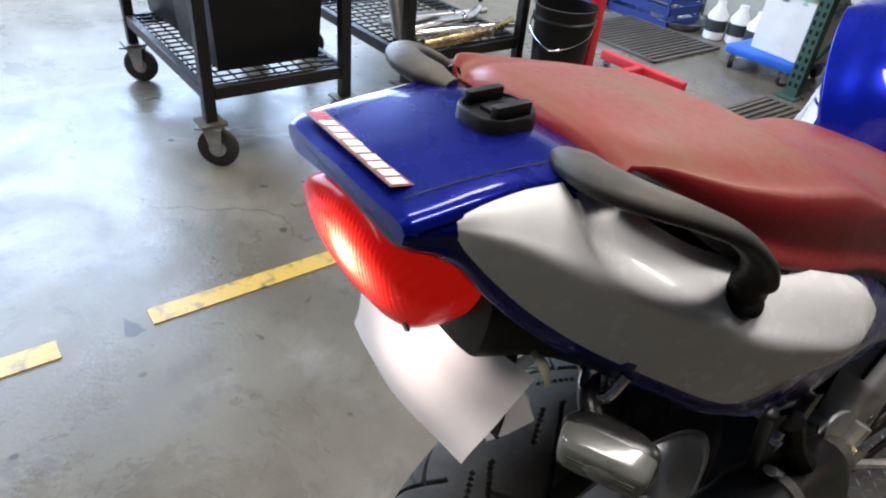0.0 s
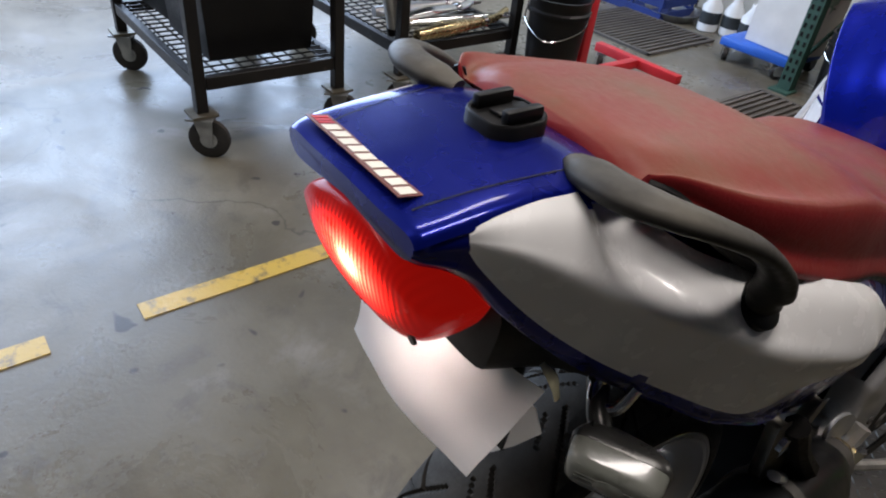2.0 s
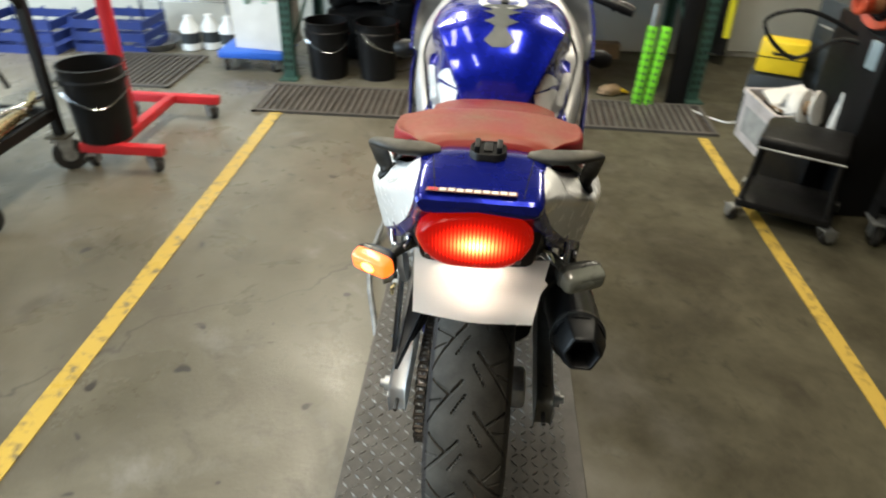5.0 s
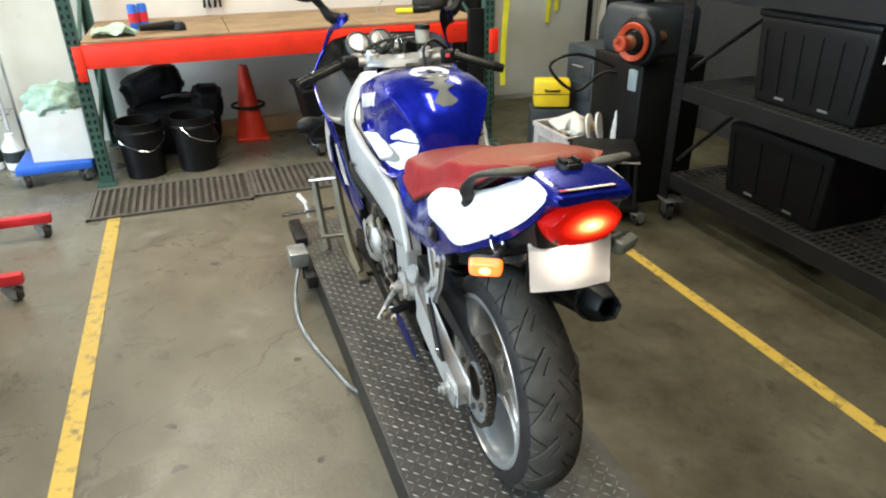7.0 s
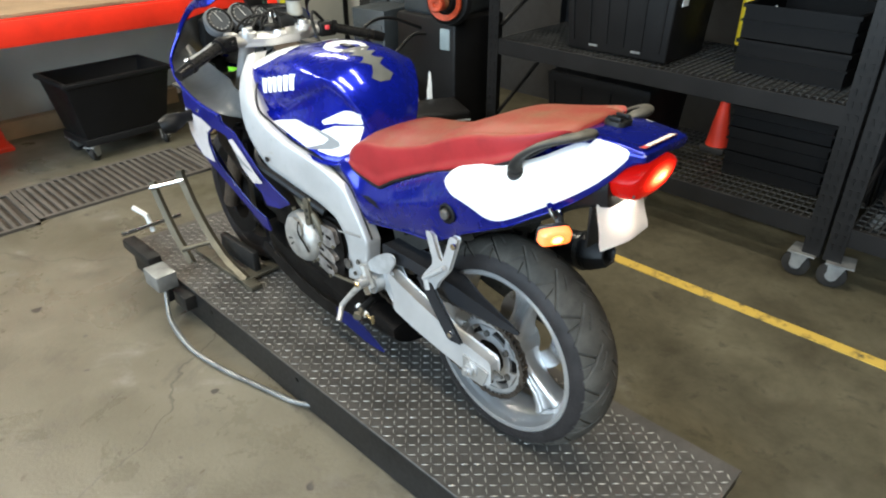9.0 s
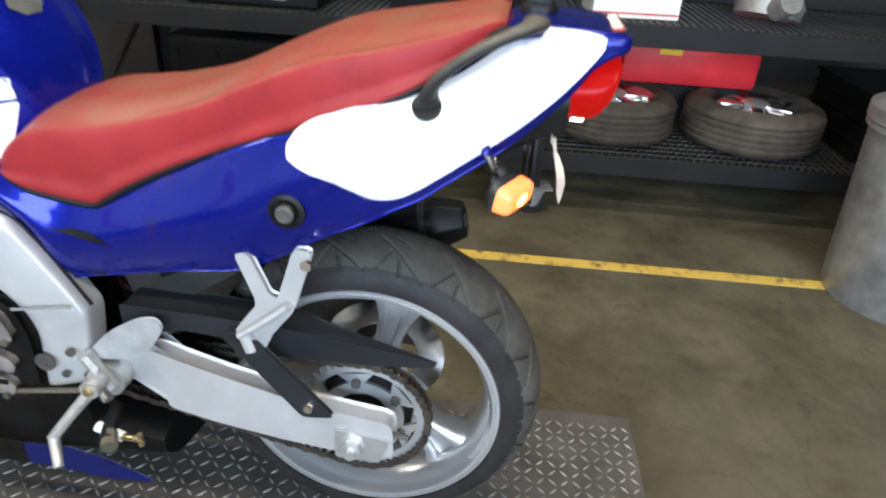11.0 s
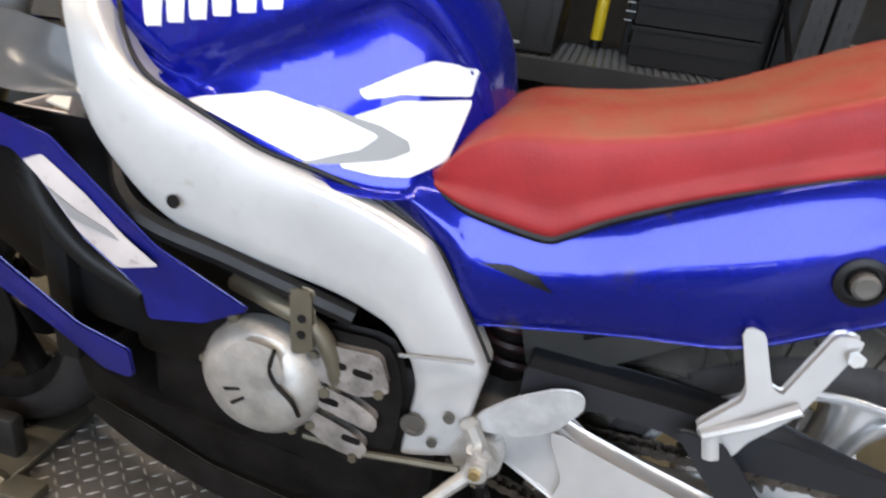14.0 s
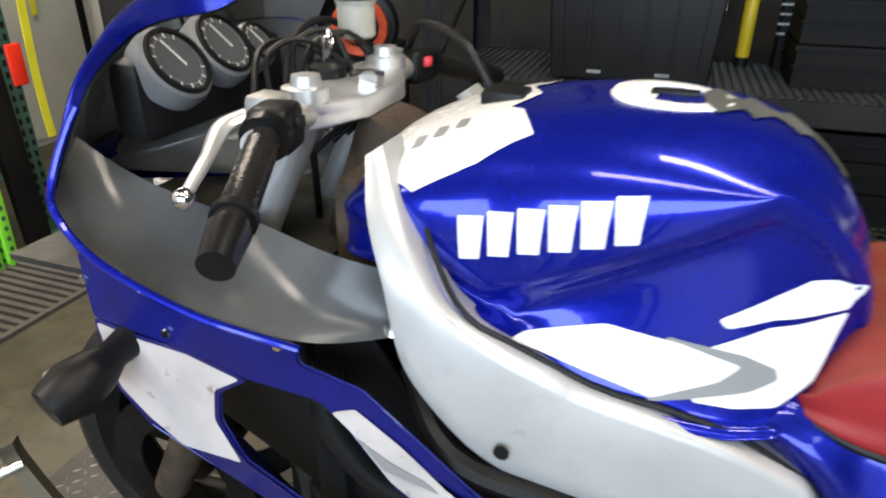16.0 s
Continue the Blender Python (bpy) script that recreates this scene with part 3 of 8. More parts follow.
def bucket(name, x, y, z, r, h, label, rz=0.0, mat=None):
    k = thing(name, x, y, z, rz, label, "bucket", "black buckets")
    mat = mat or M_BLACKPLASTIC
    part("body", L([(r * 0.84, 0.0), (r * 0.97, h * 0.8), (r * 1.05, h * 0.8), (r * 1.05, h * 0.84), (r * 0.985, h * 0.86), (r, h * 0.97), (r * 1.05, h), (r * 0.96, h), (r * 0.92, h * 0.5), (r * 0.80, 0.012), (0, 0.012)], 40), mat, k)
    part("handle", T([(-r * 1.05, 0, h * 0.86), (-r * 0.9, -r * 0.55, h * 0.66), (0, -r * 1.1, h * 0.52), (r * 0.9, -r * 0.55, h * 0.66), (r * 1.05, 0, h * 0.86)], 0.0035, 6, 24), M_CHROME, k, "bent wire handle")
    return k


bucket("bucket", -1.12, 3.55, 0, 0.150, 0.385, "tall black plastic bucket on the floor under the rack shelf", 20)
bucket("bucket", -0.77, 3.57, 0, 0.150, 0.385, "tall black plastic bucket with its wire handle down", 60)
caddy = thing("tool_bag", -0.93, 4.05, 0.0, 0, "slumped black fabric tool bag under the rack shelf", "bag")
def lump(cx, cy, cz, sx, sy, sz, tilt):
    """A sagging padded block of cloth."""
    bm = bmesh.new()
    bmesh.ops.create_icosphere(bm, subdivisions=4, radius=1.0)
    m = pose(cx, cy, cz, 0, tilt, 0)
    for v in bm.verts:
        q = Vector([math.copysign(abs(c_) ** 0.55, c_) for c_ in v.co])
        k = 1 + 0.14 * noise.noise(v.co * 2.6 + Vector((cx * 9, 0, cz * 7))) + 0.05 * noise.noise(v.co * 8)
        v.co = m @ Vector((q.x * sx * k, q.y * sy * k, q.z * sz * k))
        v.co.z = max(0.0, v.co.z)
    return bm


part("bag_body", lump(0.03, 0, 0.20, 0.32, 0.17, 0.21, 0), M_VOID, caddy, smooth=80)
part("bag_flap", lump(-0.08, 0.02, 0.50, 0.21, 0.15, 0.12, -16), M_VOID, caddy, "stiff black top flap", smooth=80)
part("side_pouch", lump(0.28, -0.05, 0.34, 0.11, 0.12, 0.15, 10), M_VOID, caddy, smooth=80)
part("bag_handle", T([(-0.02, -0.16, 0.44), (0.06, -0.19, 0.46), (0.16, -0.19, 0.45), (0.22, -0.15, 0.43)], 0.012, 8, 16), M_RUBBER, caddy)


def cone(x, y, z, h, label):
    c = thing("traffic_cone", x, y, z, 0, label, "traffic cone", "red traffic cones")
    part("cone_body", L([(h * 0.20, 0.03), (h * 0.07, h * 0.93), (h * 0.055, h), (h * 0.03, h), (h * 0.03, h * 0.9), (0, h * 0.9)], 32), M_CONE, c)
    part("base", B(0, 0, 0.015, h * 0.43, h * 0.43, 0.03), M_RUBBER if h < 0.4 else M_CONE, c, bevel=0.006)
    return c


c = cone(-0.34, 4.16, 0.0, 0.58, "faded red traffic cone with a black rope ring")
part("rope_ring", L([(0.125 + 0.012 * math.cos(a), 0.27 + 0.012 * math.sin(a)) for a in np.linspace(0, 2 * math.pi, 8, endpoint=False)], 24, closed=True), M_TRIM, c)


# black tub on a wheeled dolly
def caster(parent, x, y, z, r=0.05, rz=0.0, plate=0.09):
    m = pose(x, y, z, 0, 0, rz)
    wheel = part("caster_wheel", L([(0, -0.016), (r * 0.85, -0.016), (r, -0.010), (r, 0.010), (r * 0.85, 0.016), (0, 0.016)], 24, m @ pose(0, 0.02, r) @ X_AXIS), M_RUBBER, parent)
    part("caster_hub", L([(0, -0.019), (r * 0.42, -0.019), (r * 0.42, 0.019), (0, 0.019)], 16, m @ pose(0, 0.02, r) @ X_AXIS), M_GALV, parent)
    bm = bmesh.new()
    for s in (-1, 1):
        q = [m @ Vector((s * 0.024, a, c_)) for a, c_ in ((0.0, r - 0.012), (0.038, r - 0.012), (0.045, r * 2.1), (-0.03, r * 2.1))]
        q2 = [p + (m.to_3x3() @ Vector((s * 0.004, 0, 0))) for p in q]
        rings(bm, [q, q2])
    box(bm, 0, 0.0, r * 2.1 + 0.004, plate, plate, 0.008, m)
    part("caster_fork", bm, M_GALV, parent)
    return wheel


tub = thing("utility_tub", 0.315, 3.62, 0, 3, "black plastic utility tub on a wheeled dolly", "tub cart")
bm = bmesh.new()
lo = [(-0.265, -0.165, 0.15), (0.265, -0.165, 0.15), (0.265, 0.165, 0.15), (-0.265, 0.165, 0.15)]
hi = [(-0.325, -0.205, 0.485), (0.325, -0.205, 0.485), (0.325, 0.205, 0.485), (-0.325, 0.205, 0.485)]
rim = [(x * 1.06, y * 1.09, 0.485) for x, y, _ in hi]
rim2 = [(x * 1.06, y * 1.09, 0.515) for x, y, _ in hi]
inn = [(x * 0.96, y * 0.94, 0.515) for x, y, _ in hi]
inlo = [(x * 0.95, y * 0.93, 0.17) for x, y, _ in lo]
rings(bm, [lo, hi, rim, rim2, inn, inlo])
part("tub_body", bm, M_BLACKPLASTIC, tub, bevel=0.008)
part("dolly_frame", B(0, 0, 0.125, 0.56, 0.34, 0.045), M_BLACKSTEEL, tub, bevel=0.005)
for x in (-0.245, 0.245):
    for y in (-0.14, 0.14):
        caster(tub, x, y, 0.0, 0.045, random.uniform(0, 360), 0.07)

# small things on the plywood shelf
rag = thing("shop_rag", -1.14, 3.60, 0.934, 0, "crumpled pale green shop rag on the plywood shelf", "rag")
bm = bmesh.new()
bmesh.ops.create_grid(bm, x_segments=26, y_segments=26, size=0.13)
for v in bm.verts:
    v.co.z = 0.028 + 0.05 * noise.noise(v.co * 11) + 0.02 * noise.noise(v.co * 30) + 0.03 * max(0, 1 - v.co.length / 0.12)
    v.co.z = max(0.003, v.co.z)
bmesh.ops.solidify(bm, geom=bm.faces[:], thickness=0.003)
part("cloth", bm, M_CLOTH, rag, smooth=80)
can = thing("drink_can", -1.02, 3.78, 0.934, 0, "small blue and red metal can", "can")
part("can_body", L([(0.026, 0), (0.031, 0.006), (0.031, 0.15), (0.025, 0.165), (0, 0.163)], 24), M_BLUEPLASTIC, can)
part("red_band", L([(0.0316, 0.05), (0.0318, 0.05), (0.0318, 0.11), (0.0316, 0.11)], 24, closed=True), M_RED, can)
can2 = copy_thing(can, pose(-0.96, 3.82, 0.934))
drill = thing("angle_grinder", -0.86, 3.62, 0.934, 15, "black hand grinder lying on the plywood shelf", "power tool")
part("grinder_body", T([(-0.13, 0, 0.035), (0.02, 0, 0.035), (0.09, 0, 0.035)], [0.022, 0.028, 0.032], 12), M_TRIM, drill)
part("gear_head", L([(0.0, 0), (0.045, 0), (0.045, 0.03), (0.03, 0.05), (0, 0.05)], 20, pose(0.12, 0, 0.005)), M_GUARD, drill)
for i, sx in enumerate((-0.52, -0.44)):
    p = thing("pliers", sx, 4.47, 1.12, 0, "dark long-handled tool hanging on the wall", "hand tool", "hanging tools")
    part("jaw", B(0, 0.01, 0.03, 0.03, 0.02, 0.10), M_STEEL, p, bevel=0.003)
    part("grip", T([(-0.012, 0.01, 0.0), (-0.02, 0.01, -0.14)], 0.010, 8), M_TRIM, p)
    part("grip", T([(0.012, 0.01, 0.0), (0.02, 0.01, -0.14)], 0.010, 8), M_TRIM, p)
tw = thing("torch", 0.93, 3.80, 0.934, -12, "black hand torch with a yellow-green body on the shelf", "torch")
part("torch_body", T([(-0.11, 0, 0.022), (-0.09, 0, 0.022), (0.02, 0.01, 0.022)], [0.016, 0.019, 0.019], 14), M_STRAP, tw)
part("torch_head", T([(0.02, 0.01, 0.022), (0.06, 0.012, 0.028), (0.16, 0.02, 0.028)], [0.022, 0.028, 0.020], 14), M_TRIM, tw)
part("wire_hook", T([(-0.20, -0.05, 0.006), (-0.26, 0.0, 0.03), (-0.22, 0.10, 0.07), (-0.17, 0.16, 0.12)], 0.004, 6, 16), M_GALV, tw)
kb = thing("tool_pouch", 1.16, 3.98, 0.934, 10, "slumped dark tool pouch at the end of the shelf", "tool pouch")
bm = bmesh.new()
bmesh.ops.create_icosphere(bm, subdivisions=3, radius=1.0)
for v in bm.verts:
    k = 1 + 0.22 * noise.noise(v.co * 2.6 + Vector((3, 1, 0)))
    v.co = Vector((v.co.x * 0.15 * k, v.co.y * 0.11 * k, max(0.0, 0.07 + v.co.z * 0.09 * k)))
part("pouch_body", bm, M_RUBBER, kb, smooth=80)
part("pouch_strap", T([(-0.13, -0.03, 0.10), (-0.05, -0.06, 0.21), (0.06, -0.05, 0.20), (0.12, -0.02, 0.09)], 0.010, 8, 16), M_TRIM, kb)

# bright green ramps leaning by the rack
rail_mesh = None
for gx, lean in ((1.005, 4.0), (1.075, 6.0)):
    g = thing("ramp_rail", gx, 3.25, 0.0, 0, "bright green perforated square steel rail leaning upright", "steel rail", "green steel rails")
    m = pose(0, 0, 0, -5, lean, 6)
    part("square_tube", B(0, 0, 0.25, 0.052, 0.052, 0.50, m), M_NEON, g, bevel=0.004)
    rail_mesh = rail_mesh or finish("punched_hole", L([(0, -0.0015), (0.010, -0.0015), (0.010, 0.0015), (0, 0.0015)], 12), M_GREEN, 0)
    for k in range(11):
        for turn, off in ((90, (0, -0.0268, 0)), (0, (-0.0268, 0, 0))):
            h = new("punched_hole", rail_mesh)
            h.parent = g
            h.matrix_basis = m @ pose(off[0], off[1], 0.03 + k * 0.044) @ (pose(0, 0, 0, 90, 0, 0) if turn else pose(0, 0, 0, 0, 90, 0))
    if gx < 1.05:
        part("inner_tube", T([m @ Vector((0, 0, 0.49)), m @ Vector((0, 0, 0.63))], 0.019), M_GALV, g)
gl = thing("work_glove", 0.86, 3.42, 0.0, 25, "crumpled brown and yellow work glove on the floor", "glove")
bm = bmesh.new()
bmesh.ops.create_icosphere(bm, subdivisions=3, radius=1.0)
for v in bm.verts:
    k = 1 + 0.35 * noise.noise(v.co * 2.4) + 0.12 * noise.noise(v.co * 6)
    v.co = Vector((v.co.x * 0.085 * k, v.co.y * 0.05 * k, max(0.0, 0.03 + v.co.z * 0.04 * k)))
part("glove_palm", bm, M_PLANK, gl, smooth=70)
for k in range(4):
    part("finger", T([(0.05, -0.03 + 0.018 * k, 0.03), (0.085, -0.035 + 0.022 * k, 0.028), (0.115 - 0.006 * k, -0.04 + 0.024 * k, 0.016)], [0.013, 0.012, 0.009], 10, 10), M_YELLOW if k < 2 else M_PLANK, gl)
cl = thing("black_tarp", 1.66, 4.25, 0, 0, "black tarpaulin hanging behind the rack upright", "tarpaulin")
bm = bmesh.new()
rows_ = [[bm.verts.new((-0.20 + 0.40 * u, 0.035 * math.sin(u * 19 + z * 1.5) + 0.02 * noise.noise(Vector((u * 5, z * 3, 2))), z)) for u in np.linspace(0, 1, 36)] for z in np.linspace(0.08, 1.9, 20)]
for a_, b_ in zip(rows_, rows_[1:]):
    for k in range(35):
        bm.faces.new((a_[k], a_[k + 1], b_[k + 1], b_[k]))
bmesh.ops.solidify(bm, geom=bm.faces[:], thickness=0.004)
part("sheet", bm, M_RUBBER, cl, smooth=80)
part("hanging_rod", T([(-0.24, 0, 1.91), (0.24, 0, 1.91)], 0.012, 8), M_GALV, cl)
part("floor_cable", T([(1.34, 3.20, 0.006), (1.44, 3.05, 0.006), (1.56, 2.98, 0.006), (1.75, 3.18, 0.006), (2.1, 3.3, 0.006)], 0.006, 8, 30), M_WHITEPLASTIC, label="thin white cable lying across the concrete", category="cable")
bm = B(0, 0, 0.5, 0.13, 0.03, 1.0, pose(1.27, 3.30, 0, -4, 2, 5))
part("black_board", bm, M_BLACKPLASTIC, label="tall black board leaning against the rack", category="board", bevel=0.004)

# yellow strap and hoses on the wall
for sx, sy, z0_, z1_ in ((1.525, 3.36, 0.43, 1.68), (2.48, 4.47, 0.70, 2.2), (2.56, 4.47, 0.80, 2.2)):
    h = thing("ratchet_strap", sx, sy, 0, 0, "bright yellow webbing strap hanging loose", "strap", "hanging straps")
    bm = bmesh.new()
    path = [(0.012 * math.sin(z * 5 + sx), -0.02 + 0.006 * math.sin(z * 3), z) for z in np.linspace(z0_, z1_, 24)]
    rings(bm, [[(x - 0.022, y, z), (x + 0.022, y + 0.004, z), (x + 0.022, y + 0.008, z), (x - 0.022, y + 0.004, z)] for x, y, z in path])
    part("webbing", bm, M_STRAP, h)
    part("hook", T([(0, 0.0, z1_), (0, -0.02, z1_ + 0.05), (0, 0.02, z1_ + 0.07)], 0.008, 8, 10), M_GALV, h)
M_PANEL = material("pale grey-cream panel paint", (0.50, 0.50, 0.44), 0.6, var=0.08, scale=3, wear=0.10, wear_col=(0.36, 0.34, 0.28))

wp = thing("wall_panel", 2.45, 4.50, 0, 0, "tall white wall panel with a dark edge strip", "wall panel")
part("sheet", B(0, 0, 1.25, 1.15, 0.03, 2.4), M_PANEL, wp, bevel=0.003)
part("edge_strip", B(0.49, -0.02, 1.25, 0.05, 0.02, 2.4), M_TRIM, wp)


# ---- black shelving along the side wall ----
RX0, RX1 = 1.72, 2.46


def wire_deck(parent, x0, x1, y0, y1, z, dx=0.055, dy=0.032):
    bm = bmesh.new()
    y = y0
    while y < y1:
        box(bm, (x0 + x1) / 2, y, z, x1 - x0, 0.0055, 0.0055)
        y += dy
    x = x0
    while x < x1 + 0.001:
        box(bm, x, (y0 + y1) / 2, z - 0.005, 0.006, y1 - y0, 0.006)
        x += dx
    return part("wire_deck", bm, M_WIRE, parent, "grey welded wire mesh deck", smooth=0, kind="stuff")


def shelving(y0, y1, levels, label):
    s = thing("shelving_unit", 0, 0, 0, 0, label, "shelving unit", "black shelving units")
    for x, k in ((RX0, 1), (RX1, -1)):
        for y in (y0, y1):
            sy = 1 if y == y0 else -1
            bm = B(x, y, 0.98, 0.006, 0.07, 1.7)
            box(bm, x + k * 0.03, y - sy * 0.035, 0.98, 0.06, 0.006, 1.7)
            part("post", bm, M_BLACKSTEEL, s)
            bm = bmesh.new()
            z = 0.2
            while z < 1.8:
                box(bm, x - k * 0.0045, y - 0.016, z, 0.003, 0.011, 0.024)
                box(bm, x - k * 0.0045, y + 0.016, z, 0.003, 0.011, 0.024)
                z += 0.05
            part("keyhole", bm, M_TRIM, s, kind="stuff")
    for z in levels:
        for x in (RX0 + 0.008, RX1 - 0.008):
            bm = B(x, (y0 + y1) / 2, z - 0.042, 0.014, y1 - y0 - 0.012, 0.085)
            box(bm, x + (0.018 if x < 2 else -0.018), (y0 + y1) / 2, z - 0.012, 0.04, y1 - y0 - 0.012, 0.012)
            part("shelf_beam", bm, M_BLACKSTEEL, s, bevel=0.002, seg=1)
        for y in (y0 + 0.04, (y0 + y1) / 2, y1 - 0.04):
            part("cross_bar", B((RX0 + RX1) / 2, y, z - 0.03, RX1 - RX0 - 0.03, 0.03, 0.03), M_BLACKSTEEL, s)
        wire_deck(s, RX0 + 0.02, RX1 - 0.02, y0 + 0.02, y1 - 0.02, z)
    for y in (y0 + 0.01, y1 - 0.01):
        for a, c_ in ((0.35, 0.75), (0.85, 1.2)):
            part("side_brace", T([(RX0 + 0.05, y, a), (RX1 - 0.05, y, c_)], 0.012, 6), M_BLACKSTEEL, s)
    for x in (RX0 + 0.03, RX1 - 0.03):
        for y in (y0 + 0.03, y1 - 0.03):
            caster(s, x, y, 0.0, 0.06, random.uniform(-60, 60), 0.11)
    return s


shelving(-0.27, 1.58, (0.29, 0.79, 1.30), "black slotted-angle shelving on casters with wire decks")
shelving(-2.20, -0.36, (0.30, 0.84, 1.33), "black slotted-angle shelving on casters holding tyres")


def tote(x, y, z, w, d, h, label, mat=None, ribs=7, lid=True, rz=0.0):
    """w along y, d along x."""
    t = thing("storage_tote", x, y, z, rz, label, "storage tote", "black storage totes")
    mat = mat or M_BLACKPLASTIC
    bm = bmesh.new()
    k = 0.93
    loops = []
    for zz, f in ((0, k), (0.012, k), (h * 0.9, 1.0), (h, 1.0)):
        loops.append([(sx * d / 2 * f, sy * w / 2 * f, zz) for sx, sy in ((-1, -1), (1, -1), (1, 1), (-1, 1))])
    rings(bm, loops)
    part("tote_body", bm, mat, t, bevel=0.015, seg=3)
    for i in range(ribs):
        u = -0.43 + 0.86 * i / (ribs - 1)
        bm = bmesh.new()
        f0, f1 = k, 0.99
        q = [(-d / 2 * f0 - 0.001, u * w * f0 - 0.006, 0.05), (-d / 2 * f0 - 0.001, u * w * f0 + 0.006, 0.05), (-d / 2 * f1 - 0.001, u * w * f1 + 0.006, h * 0.86), (-d / 2 * f1 - 0.001, u * w * f1 - 0.006, h * 0.86)]
        rings(bm, [q, [(a - 0.007, b_, c_) for a, b_, c_ in q]])
        part("rib", bm, mat, t)
    if lid:
        part("lid", B(0, 0, h + 0.012, d * 1.05, w * 1.04, 0.03), mat, t, bevel=0.01, seg=2)
    for u in (-0.2, 0.2):
        part("foot_label", B(-d / 2 * k - 0.003, u * w, 0.035, 0.004, 0.05, 0.010), M_GALV, t)
    return t


def crate_stack(x, y, z, w, d, heights, label):
    t = thing("crate_stack", x, y, z, random.uniform(-2, 2), label, "crates", "dark crates")
    z0 = 0.0
    for h in heights:
        def frame_loop(a, b_, zz):
            return [(-a, -b_, zz), (a, -b_, zz), (a, b_, zz), (-a, b_, zz)]

        x2, y2 = d / 2, w / 2
        c_ = part("crate", rings(bmesh.new(), [frame_loop(x2, y2, z0 + 0.002), frame_loop(x2, y2, z0 + h * 0.96), frame_loop(x2 - 0.012, y2 - 0.012, z0 + h * 0.96), frame_loop(x2 - 0.012, y2 - 0.012, z0 + 0.014)]), M_VOID, t)
        for zz, th in ((h * 0.92, 0.016), (h * 0.5, 0.008)):
            a, b_ = z0 + zz - th / 2, z0 + zz + th / 2
            bm = rings(bmesh.new(), [frame_loop(x2 + 0.001, y2 + 0.001, a), frame_loop(x2 + 0.009, y2 + 0.009, a), frame_loop(x2 + 0.009, y2 + 0.009, b_), frame_loop(x2 + 0.001, y2 + 0.001, b_)], caps=False)
            part("rim", bm, M_VOID, c_)
        z0 += h
    return t


big = tote(1.99, 0.86, 0.795, 0.60, 0.42, 0.38, "large smooth black storage tote with a white label", ribs=6)
part("paper_label", B(-0.12, -0.297, 0.285, 0.055, 0.006, 0.05), M_PAPER, big)
part("lid_lip", B(-0.20, 0, 0.392, 0.05, 0.50, 0.022), M_BLACKPLASTIC, big, bevel=0.008)
crate_stack(2.14, 0.07, 0.797, 0.46, 0.46, (0.15, 0.15), "stack of dark open crates on the wire shelf")
# bin in near-black, the shade of the low shelf put into its colour
tote(2.02, 0.94, 0.295, 0.62, 0.44, 0.36, "blue-grey plastic bin, blackened for the shaded low shelf", M_VOID, ribs=4, lid=False)
crate_stack(2.16, 0.05, 0.297, 0.44, 0.42, (0.12, 0.12, 0.10), "stack of dark slatted crates on the low wire shelf")
tote(2.03, 1.30, 1.305, 0.42, 0.42, 0.30, "black storage tote on the top wire shelf", ribs=5)
tote(2.03, 0.55, 1.305, 0.60, 0.42, 0.30, "long black storage tote on the top wire shelf", ribs=7)

yt = thing("grease_tube", 2.30, 0.44, 0.797, 0, "upright yellow cartridge tube with a dark cap", "cartridge")
part("tube_body", L([(0.022, 0.03), (0.027, 0.04), (0.027, 0.31), (0.020, 0.32), (0, 0.32)], 20), M_YELLOW, yt)
part("cap", L([(0.026, 0), (0.026, 0.035), (0, 0.035)], 20), M_TRIM, yt)
part("nozzle", L([(0.018, 0.32), (0.007, 0.35), (0.007, 0.40), (0, 0.40)], 12), M_WHITEPLASTIC, yt)
cone(2.22, 0.42, 0.297, 0.30, "small red cone on the low wire shelf")
rk = thing("wire_rack", 2.30, 0.31, 0.797, 0, "small dark rack with white card dividers", "card rack")
part("rack_body", B(0, 0, 0.17, 0.12, 0.03, 0.34), M_TRIM, rk)
for i in range(6):
    part("card", B(-0.064, 0, 0.14 + 0.036 * i, 0.006, 0.06, 0.006), M_WHITEPLASTIC, rk)


# tyres lying on the lower shelf
def tyre(x, y, z, r, w, label, rim=True):
    t = thing("tyre", x, y, z, random.uniform(0, 90), label, "tyre", "car tyres on the shelf")
    prof = [(r * 0.62, 0.02), (r * 0.80, 0.0), (r * 0.95, w * 0.10), (r, w * 0.22)]
    for i in range(4):
        a = w * (0.26 + 0.14 * i)
        prof += [(r, a), (r - 0.008, a + 0.004), (r - 0.008, a + 0.012), (r, a + 0.016)]
    prof += [(r, w * 0.78), (r * 0.95, w * 0.9), (r * 0.80, w), (r * 0.62, w - 0.02), (r * 0.60, w * 0.5)]
    part("rubber", L(prof, 48, closed=True), M_SHELFTYRE, t)
    if rim:
        part("rim", L([(r * 0.615, 0.03), (r * 0.52, 0.05), (r * 0.5, w - 0.05), (r * 0.615, w - 0.022), (r * 0.63, w - 0.018), (r * 0.60, w - 0.028), (r * 0.53, w - 0.05)], 40, closed=False), M_CHROME, t)
        for k in range(5):
            m = pose(0, 0, w - 0.035, 0, 0, 72 * k)
            part("spoke", B(r * 0.29, 0, 0, r * 0.5, 0.055, 0.03, m), M_CHROME, t, bevel=0.008)
        part("hub", L([(0.06, w - 0.09), (0.06, w - 0.02), (0.045, w - 0.01), (0, w - 0.01)], 24), M_BRUSHED, t)
    return t


tyre(2.06, -0.70, 0.305, 0.285, 0.20, "car tyre on an alloy rim lying on the low shelf")
tyre(2.06, -1.33, 0.305, 0.300, 0.20, "brown dusty car tyre on an alloy rim")
